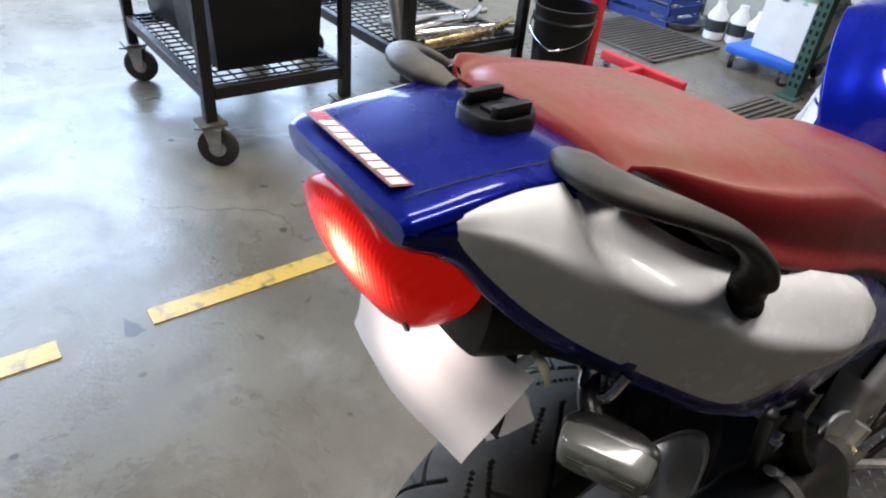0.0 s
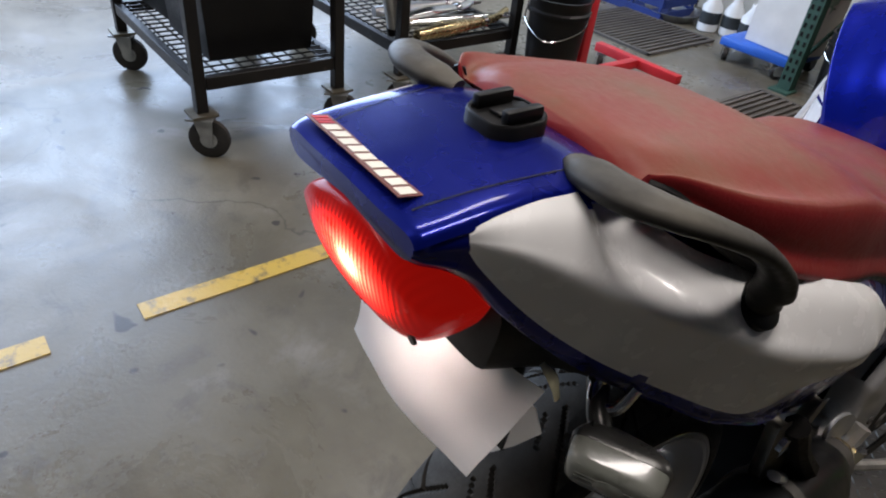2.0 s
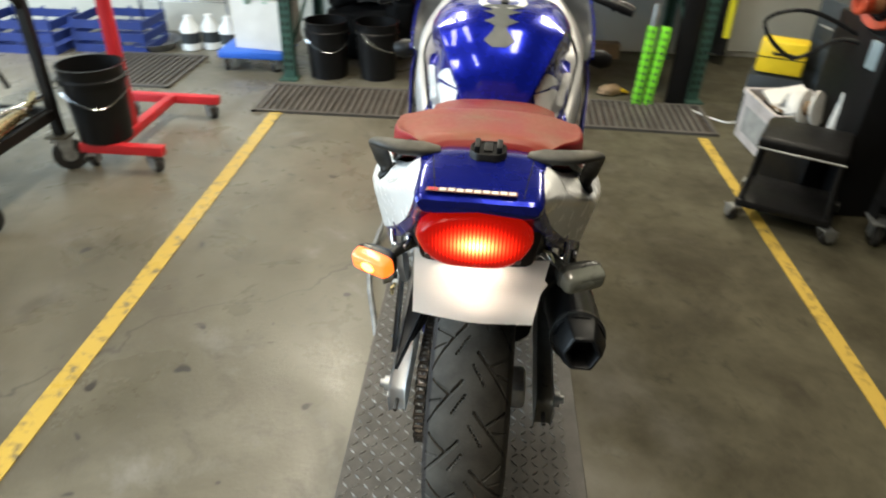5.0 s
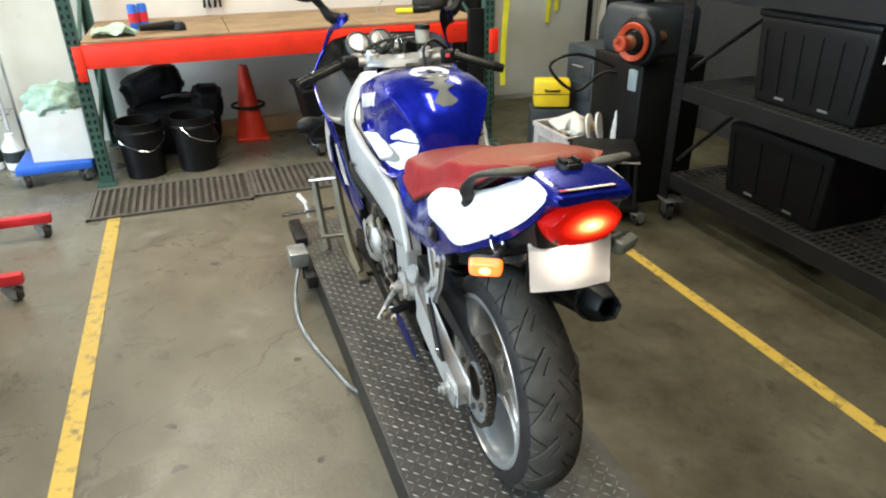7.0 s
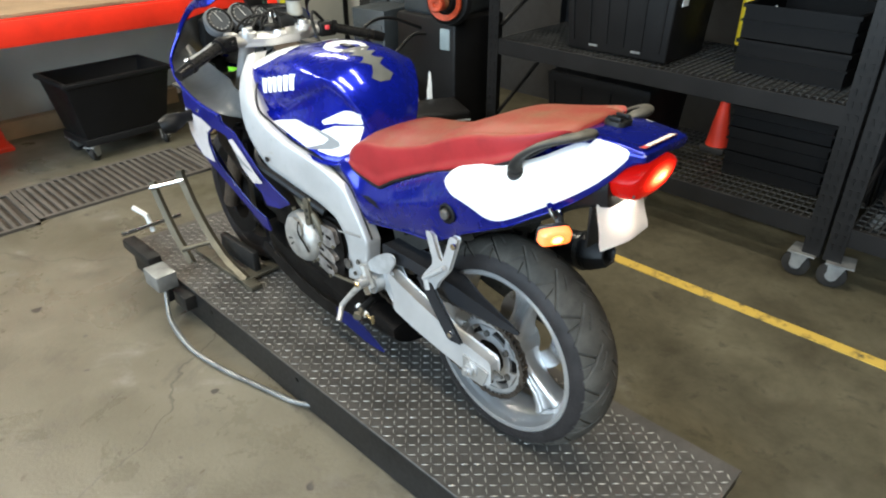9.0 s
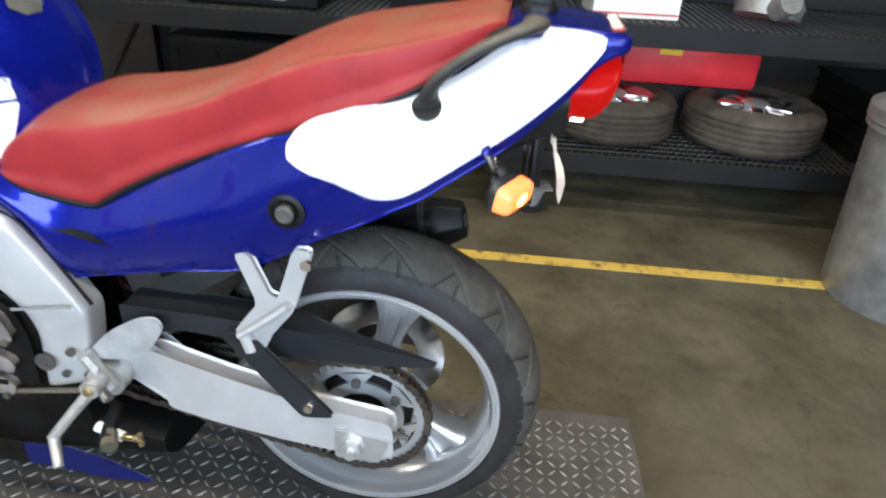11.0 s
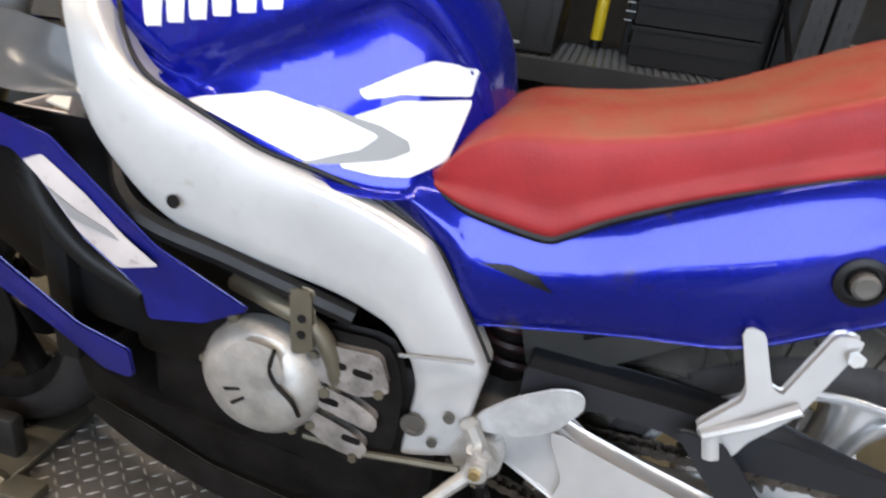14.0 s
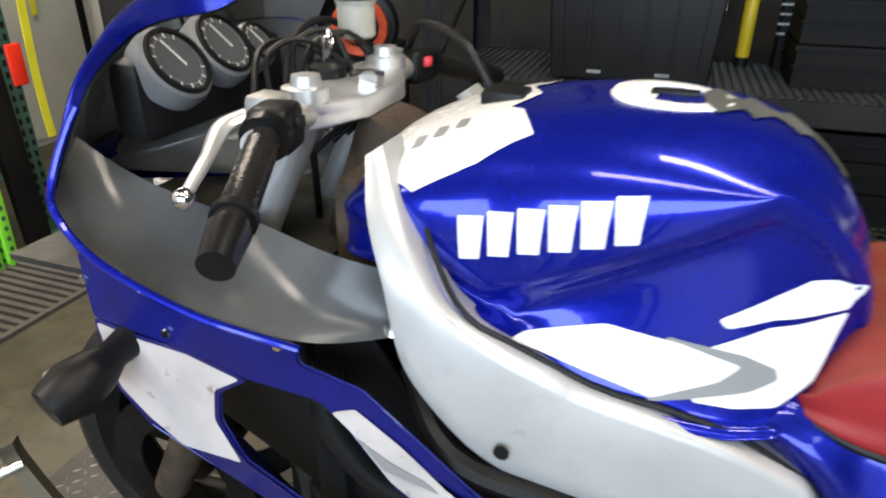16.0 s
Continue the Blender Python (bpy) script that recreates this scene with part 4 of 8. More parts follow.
crate_stack(2.12, -1.93, 0.307, 0.44, 0.50, (0.16, 0.14), "low dark crates beside the tyre on the shelf")
wb = thing("carton", 1.95, -0.68, 0.845, 4, "white printed carton with red lines full of parts", "carton")
bm = bmesh.new()
rings(bm, [[(-0.13, -0.17, 0), (0.13, -0.17, 0), (0.13, 0.17, 0), (-0.13, 0.17, 0)], [(-0.13, -0.17, 0.13), (0.13, -0.17, 0.13), (0.13, 0.17, 0.13), (-0.13, 0.17, 0.13)], [(-0.126, -0.166, 0.13), (0.126, -0.166, 0.13), (0.126, 0.166, 0.13), (-0.126, 0.166, 0.13)], [(-0.126, -0.166, 0.01), (0.126, -0.166, 0.01), (0.126, 0.166, 0.01), (-0.126, 0.166, 0.01)]])
part("carton_body", bm, M_CARD, wb)
for z in (0.018, 0.115):
    part("red_stripe", B(-0.1315, 0, z, 0.002, 0.33, 0.006), M_RED, wb)
for i in range(6):
    m = pose(random.uniform(-0.08, 0.08), random.uniform(-0.12, 0.12), 0.10 + 0.012 * i, random.uniform(0, 180), random.uniform(0, 90), random.uniform(0, 180))
    part("machine_part", L([(0.012, -0.06), (0.035, -0.05), (0.03, 0.0), (0.018, 0.02), (0.018, 0.07)], 12, m), random.choice((M_CASTALU, M_TRIM, M_GALV)), wb)
bl = thing("blower_housing", 2.0, -1.25, 0.845, 0, "grey cast metal housing on the shelf", "housing")
part("casting", L([(0.0, 0), (0.13, 0), (0.14, 0.05), (0.10, 0.12), (0.05, 0.16), (0, 0.16)], 28, pose(0, 0, 0.01, 8, 12, 0)), M_CASTALU, bl)
part("flange", T([(-0.1, 0, 0.06), (-0.17, -0.02, 0.10)], 0.05, 16), M_CASTALU, bl)
rt = thing("red_tool_case", 2.30, -1.05, 0.52, 0, "bright red plastic tool case behind the tyres", "tool case")
part("case", B(0, 0, 0.09, 0.22, 0.62, 0.22), M_RED, rt, bevel=0.02)
part("yellow_label", B(-0.112, 0.1, 0.14, 0.004, 0.10, 0.04), M_YELLOW, rt)
part("case_stand", B(0, 0, -0.1, 0.2, 0.5, 0.16), M_TRIM, rt)
drum = thing("waste_drum", 1.28, -1.72, 0.0, 0, "dull galvanised steel waste drum on the floor", "drum")
part("drum_body", L([(0.24, 0), (0.245, 0.01), (0.27, 0.62), (0.285, 0.63), (0.285, 0.65), (0.262, 0.65), (0.235, 0.02), (0, 0.02)], 48), M_GALV, drum)
part("drum_lid", L([(0.29, 0.655), (0.29, 0.70), (0.2, 0.74), (0, 0.75)], 48), M_GALV, drum)

# mechanic's stool, crate and grinder bench beyond the bay line
st = thing("creeper_seat", 1.43, 1.77, 0, -28, "black mechanic's roller seat with a tool tray", "roller seat")
part("cushion", B(0, 0, 0.395, 0.36, 0.30, 0.055), M_BLACKPLASTIC, st, bevel=0.02, seg=3)
part("piping", T([(-0.175, -0.145, 0.37), (0.175, -0.145, 0.37), (0.175, 0.145, 0.37), (-0.175, 0.145, 0.37), (-0.175, -0.145, 0.37)], 0.006, 6), M_GALV, st)
part("tool_tray", B(0, 0, 0.10, 0.40, 0.34, 0.035), M_BLACKPLASTIC, st, bevel=0.008)
for x in (-0.16, 0.16):
    for y in (-0.13, 0.13):
        part("seat_leg", T([(x * 1.1, y * 1.1, 0.11), (x, y, 0.375)], 0.011, 8), M_BLACKSTEEL, st)
        caster(st, x * 1.2, y * 1.2, 0.0, 0.035, random.uniform(0, 360), 0.05)
cr = thing("parts_crate", 1.72, 2.60, 0, 3, "scuffed white plastic crate heaped with scrap", "crate")
for s in (-1, 1):
    bm = B(0, s * 0.22, 0.14, 0.37, 0.012, 0.28)
    box(bm, 0, s * 0.226, 0.272, 0.385, 0.022, 0.028)
    part("side_panel", bm, M_WHITEDIRTY, cr, bevel=0.003, seg=1)
    bm = B(s * 0.185, 0, 0.14, 0.012, 0.428, 0.28)
    box(bm, s * 0.191, 0, 0.272, 0.022, 0.43, 0.028)
    part("side_panel", bm, M_WHITEDIRTY, cr, bevel=0.003, seg=1)
    part("printed_field", B(s * 0.1925, 0, 0.13, 0.002, 0.30, 0.15), M_GREYPRINT, cr)
part("crate_base", B(0, 0, 0.008, 0.358, 0.428, 0.012), M_WHITEDIRTY, cr)
part("crate_fill", B(0, 0, 0.115, 0.355, 0.425, 0.2), M_DARK, cr)
for k in range(5):
    part("packing_board", B(0.02 * k - 0.05, 0.06 * k - 0.12, 0.24 + 0.012 * k, 0.22, 0.14, 0.012, pose(0, 0, 0, 6 * k - 10, 9 - 5 * k, 0)), M_PLANK if k % 2 else M_CARD, cr)
for i in range(5):
    m = pose(random.uniform(-0.11, 0.11), random.uniform(-0.14, 0.14), 0.26 + 0.012 * i, random.uniform(0, 180), random.uniform(0, 180), 0)
    part("scrap_piece", L([(0.0, -0.07), (0.05, -0.06), (0.055, 0.02), (0.03, 0.07), (0, 0.07)], 12, m), random.choice((M_CARD, M_PLANK, M_GALV)), cr)
yb = thing("yellow_case", 1.75, 3.00, 0.33, -24, "bright yellow plastic case on a crate", "case")
part("case_shell", B(0, 0, 0.10, 0.26, 0.16, 0.19), M_YELLOW, yb, bevel=0.018)
part("seam", B(0, 0, 0.10, 0.264, 0.164, 0.006), M_TRIM, yb)
part("case_handle", T([(-0.05, -0.08, 0.13), (-0.05, -0.11, 0.13), (0.05, -0.11, 0.13), (0.05, -0.08, 0.13)], 0.008, 8), M_TRIM, yb)
part("support_crate", B(0, 0.02, -0.17, 0.30, 0.22, 0.32), M_MACHINE, yb, bevel=0.006)
mc = thing("wheel_balancer", 1.85, 2.06, 0.0, 0, "old grey wheel balancer with an orange hub cone", "workshop machine")
part("cabinet", B(0.02, 0, 0.43, 0.44, 0.50, 0.86), M_BLACKPLASTIC, mc, bevel=0.02)
part("head", B(0.02, 0.02, 0.99, 0.40, 0.40, 0.28), M_MACHINE, mc, bevel=0.04, seg=3)
m = pose(-0.33, -0.27, 0.975) @ pose(0, 0, 0, 0, -90, 18)
part("backing_disc", L([(0, -0.10), (0.135, -0.10), (0.14, -0.09), (0.125, -0.065), (0.06, -0.05), (0.05, -0.03)], 40, m), M_TRIM, mc)
part("rust_flange", L([(0.070, -0.045), (0.098, -0.045), (0.103, -0.036), (0.098, -0.026), (0.088, -0.030), (0.070, -0.038)], 40, m, closed=True), M_HUB, mc)
part("shaft", L([(0, -0.30), (0.032, -0.30), (0.032, -0.02), (0.040, -0.01), (0.030, 0.03), (0.018, 0.05)], 24, m), M_RUST, mc)
part("hub_cone", L([(0.020, 0.03), (0.040, 0.035), (0.042, 0.075), (0.034, 0.082), (0.016, 0.080), (0.010, 0.070), (0, 0.070)], 10, m), M_HUB, mc)
part("weight_hood", T([(0.0, 0.12, 1.12), (0.02, 0.0, 1.30), (0.06, -0.16, 1.36), (0.10, -0.30, 1.28)], [0.06, 0.13, 0.15, 0.08], 16, 20, flat=0.7), M_GUARD, mc)
part("hose", T([(-0.10, 0.0, 0.74), (-0.40, 0.10, 0.86), (-0.58, 0.12, 0.80), (-0.44, 0.05, 0.66), (-0.25, 0.02, 0.76), (-0.05, -0.1, 0.70)], 0.010, 8, 36), M_TRIM, mc)
gb = thing("switch_box", 1.72, 2.00, 0.0, 10, "pale blue-grey metal switch box on a post", "switch box")
part("box_shell", B(-0.04, -0.10, 0.745, 0.12, 0.07, 0.12), M_PALEBLUE, gb, bevel=0.008)
part("post", B(-0.04, -0.08, 0.345, 0.03, 0.03, 0.69), M_TRIM, gb)
part("cable", T([(0.0, -0.13, 0.70), (0.04, -0.16, 0.58), (0.02, -0.14, 0.50), (-0.06, -0.12, 0.40)], 0.006, 6, 20), M_TRIM, gb)
tc_ = thing("tool_cabinet", 2.10, 2.95, 0.0, 8, "scuffed grey steel tool cabinet with an open tray", "cabinet")
part("cabinet_body", B(0, 0, 0.38, 0.34, 0.30, 0.76), M_MACHINE, tc_, bevel=0.008)
part("drawer", B(-0.172, 0, 0.60, 0.012, 0.26, 0.12), M_MACHINE, tc_, bevel=0.003)
part("drawer", B(-0.172, 0, 0.44, 0.012, 0.26, 0.12), M_MACHINE, tc_, bevel=0.003)
part("handle", T([(-0.19, -0.06, 0.62), (-0.19, 0.06, 0.62)], 0.006, 8), M_GALV, tc_)
wt = thing("steel_box", 1.66, 2.10, 0.0, 12, "low black steel box beside the wheel balancer", "box")
part("box_body", B(0, 0, 0.15, 0.32, 0.34, 0.30), M_BLACKPLASTIC, wt, bevel=0.008)
part("box_lid", B(0, 0, 0.314, 0.335, 0.355, 0.022), M_BLACKSTEEL, wt, bevel=0.005)
rl = thing("wire_reel", 1.58, 2.13, 0.326, 20, "dirty white wooden reel on a low box", "reel")
m = pose(0, 0, 0.09, 78, 0, 25)
for z in (-0.03, 0.03):
    part("flange", L([(0.012, z - 0.006), (0.085, z - 0.006), (0.085, z + 0.006), (0.012, z + 0.006)], 32, m, closed=True), M_CARD, rl)
part("core", L([(0.012, -0.03), (0.035, -0.03), (0.035, 0.03), (0.012, 0.03)], 20, m, closed=True), M_PLANK, rl)
pb_ = thing("plastic_bag", 1.67, 2.02, 0.326, 0, "narrow crumpled white plastic bag on a low box", "bag")
bm = bmesh.new()
loops = []
for u in np.linspace(0, 1, 14):
    w_ = 0.034 * (1 - u) ** 0.4 + 0.010 + 0.008 * noise.noise(Vector((u * 5, 3, 1)))
    loops.append([(w_ * math.cos(a) * 1.1 + 0.015 * u + 0.006 * noise.noise(Vector((u * 6, a, 2))), w_ * 0.6 * math.sin(a) + 0.006 * noise.noise(Vector((u * 7, a * 2, 5))), 0.27 * u) for a in np.linspace(0, 6.28, 14, endpoint=False)])
part("bag_film", rings(bm, loops), M_WHITEPLASTIC, pb_, smooth=20)
px = thing("small_carton", 1.76, 2.00, 0.326, 30, "small pale worn carton on a low box", "carton")
part("carton_body", B(0, 0, 0.07, 0.07, 0.06, 0.14), M_CARD, px, bevel=0.003)
part("flap", B(0, 0.02, 0.143, 0.07, 0.03, 0.004), M_CARD, px)
cp = thing("compressor", 2.62, 3.35, 0, 0, "dark air machine with hoses by the wall", "workshop machine")
part("tank", L([(0, 0), (0.2, 0.02), (0.24, 0.1), (0.24, 0.8), (0.2, 0.9), (0, 0.93)], 32), M_MACHINE, cp)
part("pump", B(0, 0, 1.05, 0.3, 0.3, 0.26), M_TRIM, cp, bevel=0.02)
part("hose", T([(0.0, -0.15, 1.1), (-0.3, -0.2, 1.45), (-0.35, -0.2, 0.9), (-0.2, -0.2, 0.6)], 0.012, 8, 24), M_TRIM, cp)


# ---- carts and stores on the open side ----
def cart(x, y, rz, w, d, label):
    """w along y, d along x, with four posts on casters."""
    c = thing("parts_cart", x, y, 0, rz, label, "cart", "dark steel carts")
    for sx in (-d / 2, d / 2):
        for sy in (-w / 2, w / 2):
            part("post", B(sx, sy, 0.62, 0.045, 0.045, 0.86), M_BROWNSTEEL, c, bevel=0.003, seg=1)
            part("foot_plate", B(sx, sy, 0.185, 0.10, 0.10, 0.010), M_ZINC, c)
            part("corner_brace", T([(sx, sy * 0.95, 0.80), (sx, sy * 0.45, 1.00)], 0.016, 4), M_BROWNSTEEL, c)
            caster(c, sx, sy, 0.0, 0.080, random.uniform(-65, -35), 0.10)
    for z in (0.30, 1.02):
        for sx in (-d / 2, d / 2):
            part("side_rail", B(sx, 0, z, 0.035, w - 0.05, 0.05), M_BROWNSTEEL, c, bevel=0.003, seg=1)
        for sy in (-w / 2, w / 2):
            part("end_rail", B(0, sy, z, d - 0.05, 0.035, 0.05), M_BROWNSTEEL, c, bevel=0.003, seg=1)
        bm = bmesh.new()
        k = -d / 2 + 0.04
        while k < d / 2:
            box(bm, k, 0, z + 0.028, 0.006, w - 0.02, 0.006)
            k += 0.055
        k = -w / 2 + 0.03
        while k < w / 2:
            box(bm, 0, k, z + 0.022, d - 0.02, 0.006, 0.006)
            k += 0.055
        part("wire_shelf", bm, M_BROWNSTEEL, c, smooth=0, kind="stuff")
    return c


cart(-2.58, 0.555, 0, 0.59, 1.00, "dark brown steel cart on casters carrying black bins")
cart(-2.585, 1.52, 0, 0.68, 0.99, "dark brown steel cart on casters carrying exhaust pipes")


def bin_box(x, y, z, w, d, h, rz, label):
    t = thing("plastic_bin", x, y, z, rz, label, "bin", "black bins on the cart")
    lo = [(-d * 0.44, -w * 0.44, 0), (d * 0.44, -w * 0.44, 0), (d * 0.44, w * 0.44, 0), (-d * 0.44, w * 0.44, 0)]
    hi = [(-d / 2, -w / 2, h), (d / 2, -w / 2, h), (d / 2, w / 2, h), (-d / 2, w / 2, h)]
    i1 = [(a * 0.96, b_ * 0.96, h) for a, b_, _ in hi]
    i2 = [(a * 0.95, b_ * 0.95, 0.02) for a, b_, _ in lo]
    part("bin_body", rings(bmesh.new(), [lo, hi, i1, i2]), M_BLACKPLASTIC, t, bevel=0.010)
    r1 = [(a * 1.05, b_ * 1.05, h - 0.012) for a, b_, _ in hi]
    r2 = [(a * 1.05, b_ * 1.05, h + 0.024) for a, b_, _ in hi]
    r3 = [(a * 0.95, b_ * 0.95, h + 0.024) for a, b_, _ in hi]
    r4 = [(a * 0.95, b_ * 0.95, h - 0.012) for a, b_, _ in hi]
    rows_ = [[*map(Vector, q)] for q in (r1, r2, r3, r4, r1)]
    bm = rings(bmesh.new(), rows_, caps=False)
    bmesh.ops.remove_doubles(bm, verts=bm.verts, dist=1e-5)
    part("bin_rim", bm, M_BLACKPLASTIC, t, bevel=0.005)
    for sy in (-1, 1):
        part("bin_handle", B(0, sy * w * 0.535, h * 0.9, d * 0.3, 0.018, 0.05), M_BLACKPLASTIC, t, bevel=0.005)
    return t


bin_box(-2.42, 0.575, 0.332, 0.50, 0.50, 0.52, 0, "deep black plastic bin on the cart's wire shelf")
b2 = bin_box(-2.90, 0.57, 0.332, 0.46, 0.42, 0.42, 3, "black plastic bin with a pale label on the cart")
part("paper_label", B(0.0, -0.232, 0.16, 0.10, 0.004, 0.07), M_PAPER, b2)
# exhaust systems on the second cart
PIPES = [  # x, bend, radius, lift above the shelf, length, metal
    (-2.10, 0.04, 0.036, 0.040, 0.62, M_BURNT), (-2.19, -0.05, 0.030, 0.032, 0.58, M_CHROME),
    (-2.29, 0.05, 0.044, 0.046, 0.52, M_CHROME), (-2.40, -0.03, 0.034, 0.036, 0.60, M_BRUSHED)]
for px, bend, r, h, ln_, mat in PIPES:
    e = thing("exhaust_pipe", px, 1.55, 0.330, 0, "used motorcycle exhaust pipe lying on the cart shelf", "exhaust pipe", "exhaust pipes on the cart")
    a = ln_ / 2
    part("silencer_can", T([(bend, -a, h), (bend * 0.4, -a * 0.35, h), (0, a * 0.35, h + 0.004)], [r * 0.72, r, r * 0.62], 20, 14), mat, e)
    part("end_pipe", T([(0, a * 0.33, h + 0.004), (-bend * 0.6, a * 0.7, h + 0.010), (-bend * 1.6, a, h + 0.022)], [r * 0.60, r * 0.52, r * 0.48], 14, 14), mat, e)
    part("clamp", L([(r * 0.70, -0.010), (r * 0.80, -0.010), (r * 0.80, 0.010), (r * 0.70, 0.010)], 24, pose(0, a * 0.36, h + 0.004, 90, 0, 0), closed=True), M_CHROME, e)
up = thing("exhaust_pipe", -2.19, 1.215, 0.33, 0, "bright tapered steel silencer leaning on end on the cart", "exhaust pipe")
part("silencer_can", T([(0.0, 0.0, 0.045), (0.035, -0.07, 0.24), (0.065, -0.12, 0.40)], [0.040, 0.036, 0.022], 18, 10), M_BRUSHED, up)
part("end_cap", T([(0.065, -0.12, 0.395), (0.073, -0.135, 0.44)], [0.024, 0.016], 16), M_CHROME, up)
part("inlet_flange", T([(-0.003, 0.008, 0.022), (0.0, 0.0, 0.050)], 0.046, 16), M_DARK, up)
up2 = thing("engine_part", -2.5, 1.60, 1.05, 0, "heap of dull metal engine parts on the cart top", "engine part")
for i in range(6):
    m = pose(random.uniform(-0.25, 0.25), random.uniform(-0.22, 0.22), 0.05 + 0.02 * i, random.uniform(0, 180), random.uniform(0, 180), 0)
    part("casting", L([(0.0, -0.06), (0.06, -0.06), (0.075, 0.0), (0.05, 0.06), (0, 0.06)], 16, m), random.choice((M_CASTALU, M_DARK, M_GALV)), up2)
part("dangling_strap", T([(0.42, -0.1, 0.02), (0.5, -0.1, -0.1), (0.48, -0.12, -0.35), (0.50, -0.1, -0.5)], 0.009, 8, 20), M_TRIM, up2)

# red engine stand with a bucket on it
rs = thing("engine_stand", -1.86, 1.90, 0, 0, "red tubular steel stand on small casters", "stand")
part("base_rail", B(0.05, 0.0, 0.112, 0.43, 0.050, 0.050), M_RED, rs, bevel=0.005)
part("base_rail", B(-0.01, 0.74, 0.112, 0.58, 0.050, 0.050), M_RED, rs, bevel=0.005)
part("spine", B(-0.005, 0.37, 0.114, 0.050, 0.69, 0.048), M_RED, rs, bevel=0.004)
part("mast", B(-0.02, 0.26, 0.64, 0.055, 0.055, 1.0), M_RED, rs, bevel=0.005)
for x, y in ((0.20, 0.0), (-0.12, 0.0), (0.22, 0.74), (-0.26, 0.74)):
    caster(rs, x, y, 0.0, 0.033, random.uniform(0, 360), 0.05)
bucket("bucket", -1.925, 1.985, 0.140, 0.150, 0.375, "black bucket with a white wire handle on the red stand", 30)

# blue dolly with a white box, stores corner
dl = thing("blue_dolly", -1.68, 3.74, 0, 0, "low bright blue dolly on small white casters", "dolly")
part("dolly_deck", B(0, 0, 0.115, 0.47, 0.42, 0.055), M_BLUEPLASTIC, dl, bevel=0.012)
for x in (-0.19, 0.19):
    for y in (-0.17, 0.17):
        caster(dl, x, y, 0.0, 0.038, random.uniform(0, 360), 0.05)
bx = thing("white_box", -1.60, 3.76, 0.1425, -8, "open white carton with green packing on top", "carton")
part("box_body", B(0, 0, 0.17, 0.38, 0.32, 0.34), M_CARD, bx, bevel=0.004, seg=1)
bm = bmesh.new()
bmesh.ops.create_icosphere(bm, subdivisions=4, radius=1.0)
for v in bm.verts:
    k = 1 + 0.3 * noise.noise(v.co * 3.0) + 0.12 * noise.noise(v.co * 9)
    v.co = Vector((v.co.x * 0.20 * k, v.co.y * 0.17 * k, 0.36 + v.co.z * 0.13 * k))
part("packing", bm, M_CLOTH, bx, "crumpled pale green packing", smooth=60)
for i, (jx, jy) in enumerate(((-2.0, 4.02), (-2.16, 4.06), (-2.3, 4.0))):
    j = thing("jug", jx, jy, 0, 20 * i, "white plastic jug with a pale blue label", "jug", "white jugs")
    part("jug_body", L([(0.06, 0), (0.07, 0.01), (0.07, 0.17), (0.03, 0.23), (0.03, 0.26), (0, 0.26)], 24), M_WHITEPLASTIC, j)
    part("jug_label", L([(0.0705, 0.06), (0.0712, 0.06), (0.0712, 0.14), (0.0705, 0.14)], 24, closed=True), M_MACHINE, j)
for cx_, cy_ in ((-2.86, 4.02), (-3.50, 3.90)):
    cb = thing("blue_crate", cx_, cy_, 0, 0, "dark blue slatted plastic crate on the floor", "crate", "blue crates")
    for s in (-1, 1):
        for z in (0.03, 0.12, 0.21):
            part("crate_slat", B(0, s * 0.2, z, 0.56, 0.014, 0.06), M_BLUECLOTH, cb)
            part("crate_slat", B(s * 0.28, 0, z, 0.014, 0.386, 0.06), M_BLUECLOTH, cb)
        for q in (-0.26, 0, 0.26):
            part("crate_rib", B(q, s * 0.2, 0.13, 0.02, 0.010, 0.26), M_BLUECLOTH, cb)
    part("crate_base", B(0, 0, 0.008, 0.545, 0.386, 0.014), M_BLUECLOTH, cb)
ws = thing("wire_stand", -2.35, 4.25, 0, 0, "bare chrome wire shelf stand with bottles", "wire stand")
for z in (0.35, 0.72, 1.1):
    bm = bmesh.new()
    for k in range(14):
        box(bm, -0.33 + 0.05 * k, 0, z, 0.005, 0.34, 0.005)
    for s in (-0.17, 0, 0.17):
        box(bm, 0, s, z - 0.006, 0.68, 0.007, 0.007)
    part("wire_tier", bm, M_CHROME, ws, smooth=0, kind="stuff")
for x in (-0.34, 0.34):
    for y in (-0.17, 0.17):
        part("stand_leg", T([(x, y, 0), (x, y, 1.3)], 0.012, 8), M_CHROME, ws)
for i in range(6):
    part("bottle", L([(0.03, 0), (0.033, 0.01), (0.033, 0.13), (0.012, 0.18), (0.012, 0.2), (0, 0.2)], 14, pose(-0.27 + 0.1 * i, random.uniform(-0.08, 0.08), 0.36)), random.choice((M_WHITEPLASTIC, M_BLUEPLASTIC, M_GREYBIN)), ws)
dp = thing("oil_tray", -2.62, 4.02, 0, 0, "shallow bright metal oil tray on the floor", "tray")
part("pan", L([(0.16, 0.0), (0.21, 0.06), (0.215, 0.06), (0.165, 0.008), (0, 0.008)], 36), M_GALV, dp)


# ---- the low lift table ----
LZ, LX0, LX1, LY0, LY1 = 0.145, -0.315, 0.300, -0.565, 1.96
lift = thing("lift_table", 0, 0, 0, 0, "low black lift table topped with worn diamond tread plate", "lift table")
bm = B((LX0 + LX1) / 2, (LY0 + LY1) / 2, LZ - 0.003, LX1 - LX0, LY1 - LY0, 0.006)
part("tread_plate", bm, M_STEEL, lift, bevel=0.0015, seg=1)
bm = bmesh.new()
